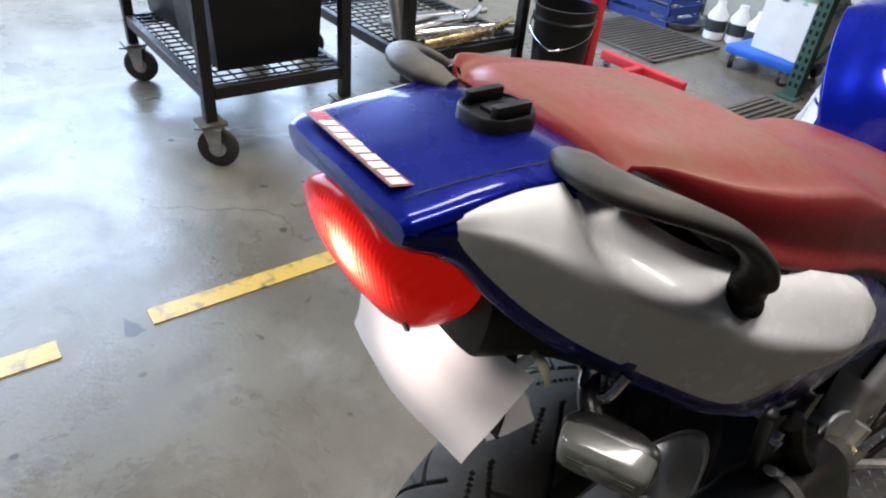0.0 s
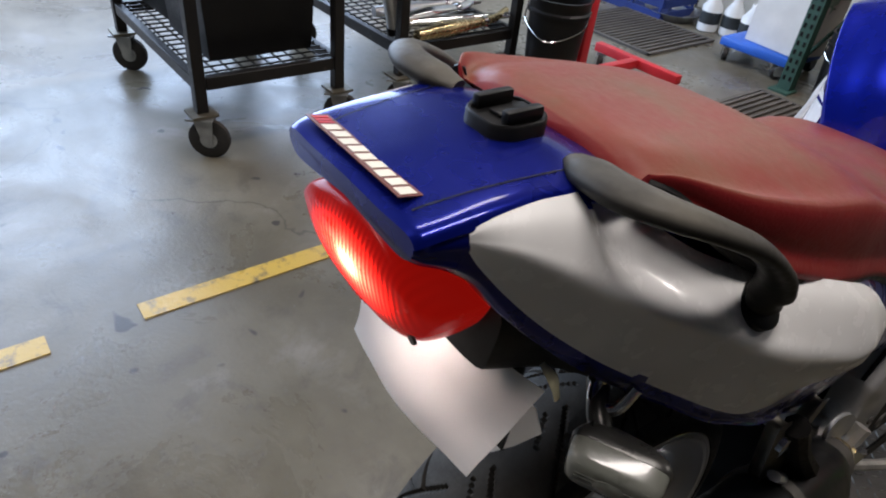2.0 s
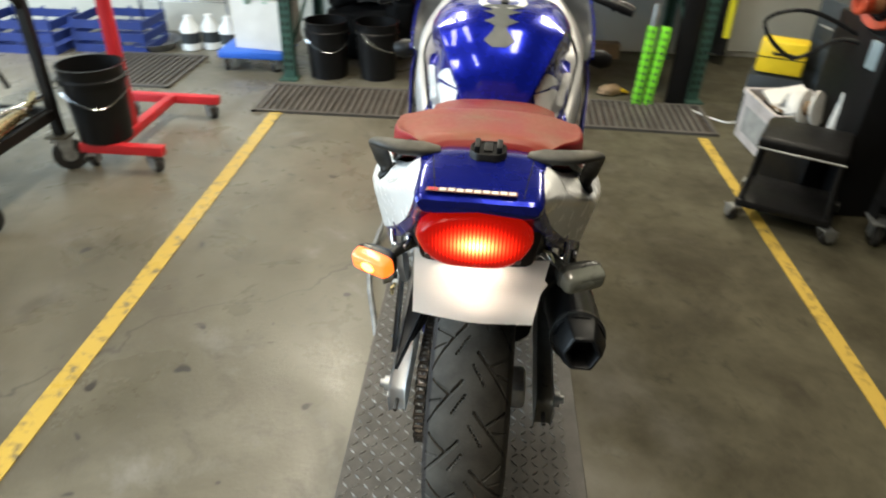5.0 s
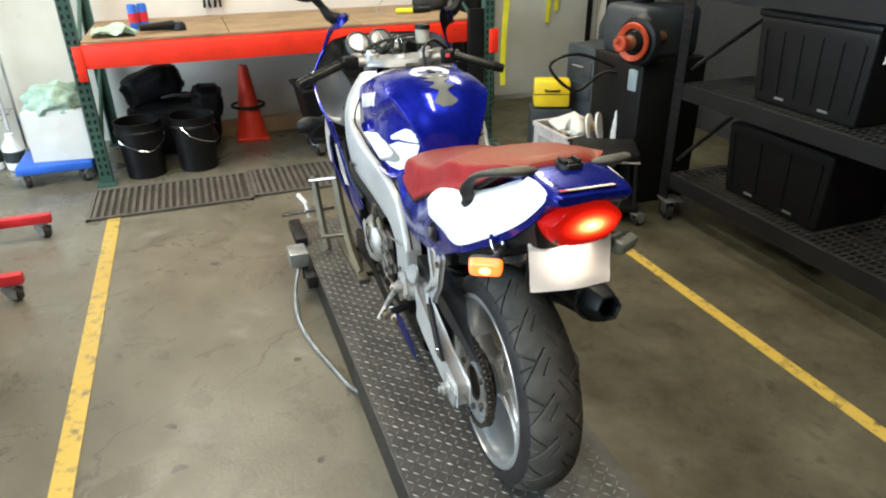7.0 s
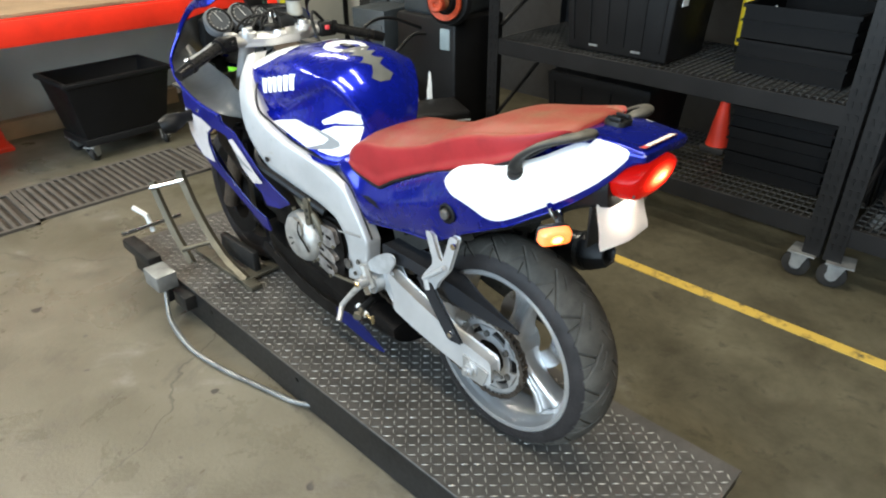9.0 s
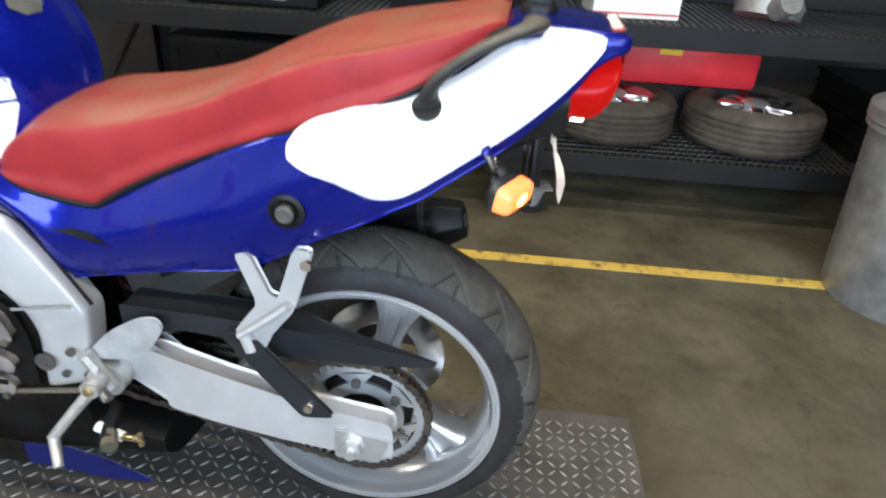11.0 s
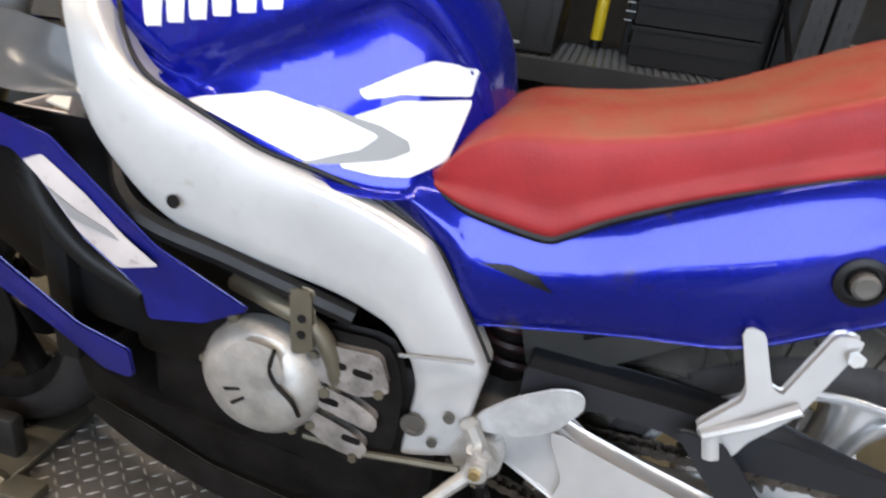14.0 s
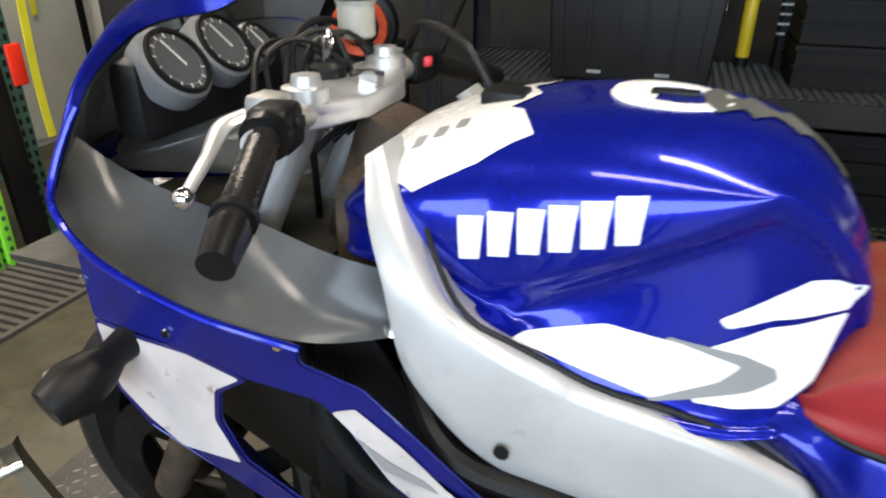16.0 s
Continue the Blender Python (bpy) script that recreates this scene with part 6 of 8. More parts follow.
part("brass_rod", T([(-0.236, 0.386, 0.4655), (-0.238, 0.352, 0.466)], 0.0055, 10), M_BURNT, lev, "tarnished brass rod end")
part("rod_flange", T([(-0.238, 0.352, 0.478), (-0.238, 0.352, 0.454)], 0.005, 8), M_BURNT, lev)
part("pivot_boss", T([(-0.196, 0.432, 0.545), (-0.226, 0.432, 0.545)], 0.016, 14), M_CASTALU, lev)
part("pivot_bolt", L([(0, 0), (0.009, 0), (0.008, 0.006), (0, 0.006)], 6, pose(-0.226, 0.432, 0.545) @ pose(0, 0, 0, 0, -90, 0)), M_BURNT, lev)

# twin-spar chassis
# upper edge (y, z), lower edge (y, z), outer face
SPAR = [(0.990, 1.105, 1.006, 1.094, 0.172), (0.957, 1.055, 0.988, 1.045, 0.212), (0.922, 1.003, 0.960, 0.988, 0.241), (0.888, 0.966, 0.936, 0.900, 0.250), (0.835, 0.936, 0.882, 0.830, 0.249), (0.790, 0.914, 0.838, 0.791, 0.241), (0.755, 0.895, 0.800, 0.774, 0.232),
        (0.68, 0.871, 0.720, 0.750, 0.217), (0.61, 0.848, 0.640, 0.728, 0.204), (0.548, 0.818, 0.595, 0.705, 0.193), (0.530, 0.801, 0.575, 0.692, 0.189), (0.515, 0.776, 0.560, 0.674, 0.186), (0.480, 0.716, 0.545, 0.648, 0.183), (0.452, 0.667, 0.537, 0.622, 0.182), (0.447, 0.650, 0.535, 0.608, 0.182), (0.450, 0.625, 0.536, 0.590, 0.181), (0.462, 0.545, 0.543, 0.522, 0.180), (0.466, 0.515, 0.545, 0.500, 0.180)]


def spar_body(s):
    loops = []
    for uy, uz, dy_, dz_, xo in spline(SPAR, 90):
        sec = [(0.060, 0.01), (0.024, 0.0), (0.015, 0.012), (0.011, 0.045), (0.009, 0.09), (0.004, 0.40), (0.0, 0.75), (0.0, 0.92), (0.003, 0.965), (0.010, 0.995), (0.016, 1.0), (0.060, 0.99)]
        loops.append([(s * (xo - a), uy + (dy_ - uy) * u, uz + (dz_ - uz) * u) for a, u in sec])
    return rings(bmesh.new(), loops)


def spar_shift(s):
    def f(y, z):
        out = 0.182 + 0.19 * max(0.0, min(y, 0.95) - 0.50)
        if z > 0.98:
            out -= (z - 0.98) * 0.9
        if y > 0.95:
            out -= (y - 0.95) * 0.9
        return s * out
    return f


for s in (-1, 1):
    sp = P("spar", spar_body(s), M_SPAR, "silver-white cast twin-spar chassis side", smooth=45)
    for y, z, r_ in ((0.527, 0.560, 0.017), (0.482, 0.582, 0.008), (0.50, 0.535, 0.007)):
        part("bolt_recess", L([(0, 0), (r_, 0), (r_, 0.003), (r_ * 0.65, 0.003), (r_ * 0.6, 0.0015), (0, 0.0015)], 18, pose(s * (spar_shift(1)(y, z) + 0.0005), y, z) @ pose(0, 0, 0, 0, 90 * s, 0)), M_STEEL, sp)
    part("spar_hole", L([(0, 0), (0.0085, 0), (0.0085, 0.002), (0, 0.002)], 18, pose(s * 0.2475, 0.828, 0.826) @ pose(0, 0, 0, 0, 90 * s, 0)), M_TRIM, sp, "dark hole")
    part("weld_seam", S([(0.462, 0.675), (0.462, 0.671), (0.555, 0.662), (0.555, 0.666)], s * 0.0, s * 0.0025, spar_shift(s)), M_GREYDECAL, sp)
    P("spar_gasket", T([(s * (spar_shift(1)(y, z) - 0.030), y, z) for y, z in ((0.950, 1.06), (0.912, 1.005), (0.875, 0.962), (0.825, 0.934), (0.745, 0.894), (0.67, 0.874), (0.60, 0.849), (0.545, 0.814), (0.525, 0.795), (0.500, 0.750), (0.470, 0.70), (0.447, 0.66))], 0.0032, 8, 40), M_TRIM, "black rubber edge trim")
P("steering_head", T([(0, 1.04, 1.09), (0, 1.10, 0.92)], 0.05, 20), M_STAINED, "brown-stained steering head casting")
P("head_cross", B(0, 1.02, 0.985, 0.30, 0.09, 0.14), M_STAINED, bevel=0.02)
# engine
P("crankcase", B(0, 0.72, 0.50, 0.33, 0.46, 0.26), M_DARK, "oily dark crankcase", bevel=0.03)
P("cylinder_block", B(0, 0.84, 0.68, 0.36, 0.24, 0.28, pose(0, 0, 0, -0, 0, 0)), M_DARK, bevel=0.02)
P("radiator", B(0, 1.06, 0.66, 0.40, 0.04, 0.30), M_TRIM, bevel=0.004)
P("airbox", B(0, 0.79, 0.85, 0.26, 0.26, 0.12), M_TRIM, bevel=0.02)
gc = P("generator_cover", L([(0.086, 0.0), (0.086, 0.018), (0.081, 0.032), (0.067, 0.045), (0.043, 0.052), (0, 0.054)], 40, pose(-0.185, 0.738, 0.580) @ pose(0, 0, 0, 0, -90, 0)), M_CASTALU, "scuffed silver generator cover")
part("cover_boss", S(rounded([(0.700, 0.652), (0.742, 0.656), (0.768, 0.630), (0.752, 0.602), (0.715, 0.590), (0.690, 0.615)], 0.012), -0.222, -0.2415), M_CASTALU, gc, bevel=0.005, seg=3)
for a in range(6):
    part("cover_bolt", L([(0, 0), (0.008, 0), (0.008, 0.008), (0, 0.008)], 6, pose(-0.20, 0.735 + 0.088 * math.cos(a * 1.05), 0.585 + 0.088 * math.sin(a * 1.05)) @ pose(0, 0, 0, 0, -90, 0)), M_ZINC, gc)
part("cover_groove", T([(-0.2405, 0.70, 0.655), (-0.2415, 0.706, 0.625), (-0.2425, 0.695, 0.605), (-0.2405, 0.675, 0.585), (-0.234, 0.668, 0.56)], 0.0032, 6, 20), M_DARK, gc)
part("scratch_mark", S([(0.765, 0.555), (0.745, 0.57), (0.742, 0.566), (0.762, 0.550)], -0.2365, -0.2385), M_TRIM, gc)
part("scratch_mark", S([(0.775, 0.575), (0.750, 0.582), (0.749, 0.578), (0.772, 0.570)], -0.2365, -0.2385), M_TRIM, gc)
sc = P("sprocket_cover", S(rounded([(0.665, 0.660), (0.572, 0.662), (0.555, 0.60), (0.562, 0.50), (0.62, 0.47), (0.69, 0.50)], 0.02), -0.165, -0.186), M_DARK, "oily dark cast sprocket cover", bevel=0.010, seg=3)
for poly in ([(0.664, 0.652), (0.578, 0.656), (0.563, 0.612), (0.600, 0.596), (0.658, 0.606)], [(0.672, 0.592), (0.612, 0.580), (0.575, 0.562), (0.578, 0.545), (0.625, 0.556), (0.672, 0.568)], [(0.668, 0.545), (0.61, 0.528), (0.585, 0.512), (0.592, 0.495), (0.630, 0.500), (0.668, 0.520)]):
    part("cast_panel", S(rounded(poly, 0.008), -0.180, -0.204), M_GRIMY, sc, bevel=0.005, seg=2)
for y, z in ((0.632, 0.632), (0.596, 0.628), (0.64, 0.572), (0.605, 0.520)):
    part("casting_slot", S(rounded([(y + 0.014, z + 0.006), (y - 0.014, z + 0.004), (y - 0.014, z - 0.006), (y + 0.014, z - 0.004)], 0.005), -0.2030, -0.2052), M_DARK, sc)
for y, z in ((0.662, 0.640), (0.572, 0.606), (0.668, 0.575), (0.664, 0.525), (0.60, 0.492)):
    part("cover_bolt", L([(0, 0), (0.0065, 0), (0.0065, 0.006), (0, 0.006)], 6, pose(-0.204, y, z) @ pose(0, 0, 0, 0, -90, 0)), M_ZINC, sc)
P("engine_bracket", S(rounded([(0.69, 0.735), (0.665, 0.735), (0.66, 0.655), (0.685, 0.645)], 0.006), -0.222, -0.212), M_ZINC, "gold zinc bracket with two holes", bevel=0.002)
for z in (0.675, 0.698):
    P("bracket_hole", L([(0, 0), (0.006, 0), (0.006, 0.001), (0, 0.001)], 14, pose(-0.2222, 0.674, z) @ pose(0, 0, 0, 0, -90, 0)), M_TRIM)
P("coolant_pipe", T([(-0.18, 0.79, 0.70), (-0.205, 0.72, 0.70), (-0.205, 0.66, 0.675), (-0.195, 0.635, 0.61), (-0.18, 0.65, 0.53)], 0.013, 10, 30), M_ZINC, "brass-coloured coolant pipe")
P("wiring_loom", T([(-0.19, 0.95, 0.86), (-0.245, 0.88, 0.80), (-0.225, 0.76, 0.755), (-0.19, 0.62, 0.70)], 0.014, 8, 30), M_TRIM)
P("shock_absorber", T([(0, 0.47, 0.80), (0, 0.43, 0.56)], 0.038, 18), M_DARK)
P("shock_spring", T([(0.045 * math.cos(a), 0.47 - 0.04 * (a / 44) + 0.045 * math.sin(a), 0.78 - 0.2 * a / 44) for a in np.linspace(0, 44, 160)], 0.007, 6), M_SPRING, "red shock absorber spring, darkened for its shade")
P("battery_box", B(0, 0.30, 0.80, 0.24, 0.26, 0.14), M_TRIM, bevel=0.015)
P("red_cap", L([(0, 0), (0.03, 0), (0.03, 0.02), (0, 0.025)], 20, pose(-0.09, 0.40, 0.735, 0, 0, 0)), M_RED)
# belly fairing
BEL = [(0.375, 0.275, 0.375, 0.145), (0.45, 0.262, 0.395, 0.152), (0.62, 0.245, 0.42, 0.158), (0.85, 0.235, 0.45, 0.175), (1.05, 0.27, 0.48, 0.16), (1.18, 0.34, 0.50, 0.08)]
bm = lofted(BEL, lambda r_: [(0, r_[2]), (r_[3] * 0.9, r_[2]), (r_[3], r_[2] - 0.02), (r_[3] * 0.92, r_[1] * 0.5 + r_[2] * 0.5), (r_[3] * 0.6, r_[1] + 0.02), (0, r_[1])], 26, 18)
P("belly_pan", bm, M_DARK, "black lower belly pan")
for s in (-1, 1):
    BEL_FRONT = rounded([(1.02, 0.445), (0.948, 0.418), (0.837, 0.371), (0.721, 0.345), (0.64, 0.340), (0.64, 0.294), (0.70, 0.298), (0.83, 0.318), (0.95, 0.365), (1.04, 0.425)], 0.006)
    BEL_REAR = rounded([(0.636, 0.340), (0.556, 0.338), (0.493, 0.319), (0.405, 0.274), (0.49, 0.270), (0.59, 0.290), (0.636, 0.294)], 0.006)
    # front blackened, tail darkened: shade under the bike put into colour
    for outline, mat, lab in ((BEL_FRONT, M_DARK, "lower cowl, blackened where it lies in shade"), (BEL_REAR, M_BLUEGRIMYSHADE, "grimy blue tail of the lower cowl, darkened for shade")):
        P("lower_cowl", S(outline, s * 0.158, s * 0.162, lambda y, z, s=s: s * 0.06 * max(0.0, y - 0.45)), mat, lab, bevel=0.0015, seg=1)

# fuel tank
TANK = [(0.495, 0.955, 0.90, 0.060, 0.050, 0.03), (0.515, 1.03, 0.875, 0.098, 0.082, 0.03), (0.55, 1.085, 0.865, 0.128, 0.110, 0.03), (0.60, 1.125, 0.858, 0.152, 0.134, 0.03),
        (0.68, 1.143, 0.868, 0.176, 0.156, 0.03), (0.78, 1.143, 0.894, 0.190, 0.172, 0.028), (0.88, 1.130, 0.942, 0.190, 0.182, 0.02), (0.96, 1.110, 0.985, 0.189, 0.183, 0.01), (1.02, 1.084, 0.985, 0.174, 0.168, 0.01), (1.062, 1.045, 0.975, 0.130, 0.125, 0.0)]


def tank_section(r_):
    y, zt, zb, wu, wr, dp = r_
    skirt = max(wr * 1.01, np.interp(y, (0.50, 0.535, 0.575, 0.62, 0.70, 0.78, 0.86, 0.93, 0.975), (0.0, 0.110, 0.160, 0.178, 0.196, 0.212, 0.226, 0.222, 0.0)))
    zc = min(zt - 0.045, max(zb + 0.035, 0.985 + (0.84 - y) * 0.46))
    return [(0, zt), (wu * 0.45, zt - 0.004), (wu * 0.78, zt - 0.022), (wu * 0.96, (zt * 0.62 + zc * 0.38) - 0.012), (wu, zc + 0.012), (wu * 0.97, zc - 0.008), (wr, zc - 0.04 if zc - 0.04 > zb + 0.02 else (zc + zb) / 2), (wr * 0.4 + skirt * 0.6, zb + 0.016), (skirt, zb + 0.003), (skirt - 0.006, zb - 0.004), (0, zb)]


tank_bm = lofted(TANK, tank_section, 64, 60)
tank_src = tank_bm.copy()
tank = P("fuel_tank", tank_bm, M_BLUE, "glossy deep blue fuel tank", smooth=60)
for s in (-1, 1):
    decal("tank_stripe", [(0.838, 0.934), (0.748, 0.955), (0.678, 0.943), (0.618, 0.923), (0.637, 0.905), (0.696, 0.884), (0.76, 0.906)], tank_src, s, M_WHITE, tank, 0.0020, r=0.005)
    decal("tank_stripe", [(0.647, 0.970), (0.60, 0.997), (0.573, 1.011), (0.522, 1.008), (0.530, 0.974), (0.599, 0.972), (0.638, 0.961)], tank_src, s, M_WHITE, tank, 0.0016, r=0.004)
    decal("tank_stripe", [(0.662, 0.935), (0.60, 0.964), (0.528, 0.970), (0.545, 0.897), (0.58, 0.878), (0.616, 0.877), (0.657, 0.882)], tank_src, s, M_WHITE, tank, 0.0012, r=0.004)
    decal("stripe_shadow", [(0.690, 0.949), (0.618, 0.935), (0.586, 0.920), (0.582, 0.908), (0.604, 0.896), (0.665, 0.884), (0.70, 0.880)], tank_src, s, M_GREYDECAL, tank, 0.0016, r=0.003)
    # six plain white blocks where the maker's name stands
    for k in range(6):
        a, c_ = 0.900 - 0.0295 * k, 0.900 - 0.0295 * k - 0.0255
        z0 = 1.007 + 0.0076 * k
        decal("name_block", [(a, z0 + 0.044), (a - 0.004, z0), (c_ + 0.001, z0 + 0.003), (c_ - 0.001, z0 + 0.047)], tank_src, s, M_WHITE, tank, 0.0014)
PATCH = [(0.0, 0.862), (0.055, 0.885), (0.068, 0.868), (0.132, 0.842), (0.160, 0.890), (0.181, 0.950), (0.158, 1.000), (0.128, 0.992), (0.07, 1.015), (0.0, 1.022)]
for s in (-1, 1):
    decal("front_patch", [(s * x, y) for x, y in PATCH], tank_src, s, M_WHITE, tank, 0.0016, axis="z", step=0.01)
# plain bars for the figures on the patch
for k in range(3):
    decal("figure_bar", [(-0.128 + 0.012 * k, 0.972 - 0.020 * k), (-0.106 + 0.012 * k, 0.972 - 0.020 * k), (-0.106 + 0.012 * k, 0.960 - 0.020 * k), (-0.128 + 0.012 * k, 0.960 - 0.020 * k)], tank_src, -1, M_GREYDECAL, tank, 0.0026, axis="z", step=0.01)
# protective pad on the tank's back
pad_pts = [(-0.018, 0.543), (-0.042, 0.554), (-0.022, 0.571), (-0.015, 0.584), (-0.046, 0.600), (-0.020, 0.611), (-0.017, 0.622), (-0.052, 0.643), (-0.023, 0.651), (-0.062, 0.677), (-0.028, 0.690)]
decal("tank_pad", [(0.92 * x, y) for x, y in pad_pts] + [(-0.92 * x, y) for x, y in pad_pts[::-1]], tank_src, 1, M_GREYDECALPAD, tank, 0.0020, axis="z", step=0.008, label="worn grey rubber tank pad")
cap = part("fuel_cap", L([(0, 0), (0.064, 0), (0.066, 0.004), (0.062, 0.009), (0.045, 0.010), (0.043, 0.006), (0, 0.008)], 48, pose(0.0, 0.722, 1.1365, 3, 0, 0)), M_WHITE, tank, "round pale fuel filler cap")
part("cap_flap", B(0.004, 0.72, 1.146, 0.02, 0.05, 0.006), M_TRIM, tank, bevel=0.002)
part("tank_bracket", B(0.0, 0.905, 1.128, 0.05, 0.05, 0.016), M_TRIM, tank, bevel=0.004)
tank_src.free()

# seat
SEAT = [(0.558, 0.890, 0.876, 0.126), (0.548, 0.902, 0.870, 0.138), (0.530, 0.930, 0.862, 0.145), (0.505, 0.955, 0.853, 0.148), (0.47, 0.972, 0.846, 0.149), (0.41, 0.980, 0.838, 0.148), (0.385, 0.984, 0.849, 0.147), (0.34, 0.992, 0.876, 0.143), (0.25, 1.016, 0.920, 0.142), (0.15, 1.062, 0.963, 0.152),
        (0.06, 1.100, 0.998, 0.162), (-0.03, 1.119, 1.035, 0.158), (-0.09, 1.131, 1.066, 0.146), (-0.13, 1.139, 1.095, 0.132), (-0.158, 1.142, 1.118, 0.116), (-0.172, 1.137, 1.124, 0.102)]
bm = lofted(SEAT, lambda r_: [(0, r_[1]), (r_[3] * 0.55, r_[1] - 0.004), (r_[3] * 0.86, r_[1] - 0.016), (r_[3] * 0.985, r_[1] * 0.75 + r_[2] * 0.25), (r_[3], r_[1] * 0.3 + r_[2] * 0.7), (r_[3] * 0.95, r_[2]), (0, r_[2])], 70, 40)
seat = P("seat", bm, M_SEAT, "faded red vinyl dual seat with dusty brown top", smooth=70)
st_line = spline([(r_[3] * 0.985, r_[0], r_[2] + 0.001) for r_ in SEAT[1:]], 60)
for s in (-1, 1):
    part("seat_trim", T([(s * x, y, z) for x, y, z in st_line], 0.007, 8), M_TRIM, seat, "black seat edge trim")

# tail cowl: (y, top, deck half-width, deck edge z, half-width, belt z, lower half-width, lower edge z)
TAIL_FRONT = [(0.635, 0.866, 0.848, 0.146), (0.58, 0.884, 0.828, 0.158), (0.545, 0.880, 0.800, 0.163), (0.515, 0.870, 0.768, 0.164), (0.485, 0.858, 0.712, 0.163), (0.44, 0.850, 0.714, 0.162), (0.36, 0.868, 0.730, 0.163), (0.28, 0.905, 0.748, 0.170), (0.18, 0.955, 0.770, 0.181)]
TAIL = [(y, zt, 0.86 * w, zt - 0.006, w, zt * 0.5 + zb * 0.5, 0.88 * w, zb) for y, zt, zb, w in TAIL_FRONT]
TAIL += [(0.10, 0.990, 0.160, 0.984, 0.186, 0.910, 0.164, 0.814), (0.05, 1.014, 0.160, 1.005, 0.193, 0.940, 0.172, 0.846), (0.0, 1.040, 0.155, 1.022, 0.195, 0.968, 0.175, 0.872), (-0.04, 1.058, 0.147, 1.036, 0.188, 0.984, 0.171, 0.893),
         (-0.08, 1.075, 0.134, 1.049, 0.179, 1.001, 0.162, 0.912), (-0.12, 1.092, 0.122, 1.068, 0.165, 1.022, 0.148, 0.938), (-0.16, 1.120, 0.108, 1.098, 0.150, 1.043, 0.133, 0.963), (-0.20, 1.134, 0.093, 1.124, 0.133, 1.064, 0.119, 0.991),
         (-0.24, 1.134, 0.085, 1.127, 0.113, 1.086, 0.103, 1.025), (-0.27, 1.132, 0.084, 1.126, 0.098, 1.102, 0.092, 1.056), (-0.29, 1.130, 0.083, 1.1245, 0.089, 1.110, 0.086, 1.082), (-0.31, 1.127, 0.082, 1.1225, 0.085, 1.113, 0.083, 1.097),
         (-0.325, 1.1245, 0.080, 1.120, 0.082, 1.113, 0.079, 1.103), (-0.332, 1.121, 0.077, 1.117, 0.078, 1.112, 0.075, 1.107)]


def tail_section(r_):
    y, zt, wd, zd, w, zw, wb, zb = r_
    return [(0, zt), (wd * 0.55, zt - 0.001), (wd * 0.92, zd + 0.0035), (wd + 0.002, zd - 0.002), (wd * 0.42 + w * 0.58, zd * 0.55 + zw * 0.45), (w, zw), (w * 0.62 + wb * 0.38, zw * 0.45 + zb * 0.55), (wb, zb), (wb - 0.014, zb - 0.005), (0, zb)]


bm = lofted(TAIL, tail_section, 110, 60)
for v in bm.verts:
    d_ = 0.036 * math.exp(-((v.co.y + 0.165) / 0.060) ** 2) * max(0.0, min(1.0, (v.co.z - 0.99 + 0.3 * (v.co.y + 0.12)) / 0.05)) if abs(v.co.x) > 0.098 else 0.0
    v.co.x -= math.copysign(d_, v.co.x)
    v.co.z -= 0.5 * d_
tail_src = bm.copy()
tail = P("tail_cowl", bm, M_BLUETAIL, "glossy blue tail cowl with white side panels", smooth=50)
# white side panel: (y, upper edge x z, belt x z, lower edge x z)
WHITE = [(-0.300, 0.0845, 1.1200, 0.0865, 1.114, 0.0865, 1.108), (-0.291, 0.0848, 1.1235, 0.091, 1.111, 0.0895, 1.094), (-0.27, 0.085, 1.1265, 0.103, 1.104, 0.097, 1.068), (-0.24, 0.087, 1.128, 0.118, 1.088, 0.108, 1.037), (-0.20, 0.096, 1.1255, 0.138, 1.066, 0.124, 1.004),
         (-0.16, 0.112, 1.102, 0.155, 1.045, 0.138, 0.976), (-0.12, 0.128, 1.073, 0.170, 1.024, 0.153, 0.950), (-0.08, 0.140, 1.054, 0.184, 1.003, 0.167, 0.925), (-0.05, 0.150, 1.044, 0.193, 0.990, 0.177, 0.9125), (-0.02, 0.159, 1.036, 0.200, 0.980, 0.184, 0.912),
         (0.008, 0.168, 1.029, 0.207, 0.972, 0.191, 0.924), (0.032, 0.175, 1.022, 0.211, 0.968, 0.204, 0.940), (0.056, 0.181, 1.014, 0.212, 0.968, 0.211, 0.950), (0.076, 0.189, 1.001, 0.208, 0.970, 0.207, 0.958), (0.087, 0.199, 0.985, 0.205, 0.973, 0.204, 0.966)]


def white_skin(s):
    loops = []
    for y, xa, za, xb, zb, xc, zc in spline(WHITE, 90):
        rise = np.array((xb - xa, zb - za))
        half_p = spline([(xa, za), (xa + 0.36 * rise[0] + 0.06 * abs(rise[1]), za + 0.24 * rise[1]), (xa + 0.80 * rise[0], za + 0.64 * rise[1]), (xb, zb), (xb * 0.60 + xc * 0.40, zb * 0.55 + zc * 0.45), (xc, zc)], 30)
        hollow = 0.024 * max(0.0, min(1.0, (y + 0.224) / 0.026)) * math.exp(-(max(0.0, y + 0.195) / 0.066) ** 2)
        loop = []
        for k, (x, z) in enumerate(half_p):
            f = max(0.0, min(1.0, (17.5 - k) / 9.0))
            f = f * f * (3 - 2 * f) * hollow
            loop.append((s * (x - f), y, z - 0.35 * f))
        loops.append(loop)
    bm = rings(bmesh.new(), loops, caps=False, closed=False)
    bmesh.ops.recalc_face_normals(bm, faces=bm.faces)
    bm.normal_update()
    mid = bm.faces[len(bm.faces) // 2]
    out = 1.0 if mid.normal.x * s > 0 else -1.0
    bmesh.ops.solidify(bm, geom=bm.faces[:], thickness=0.005 * out)
    return bm


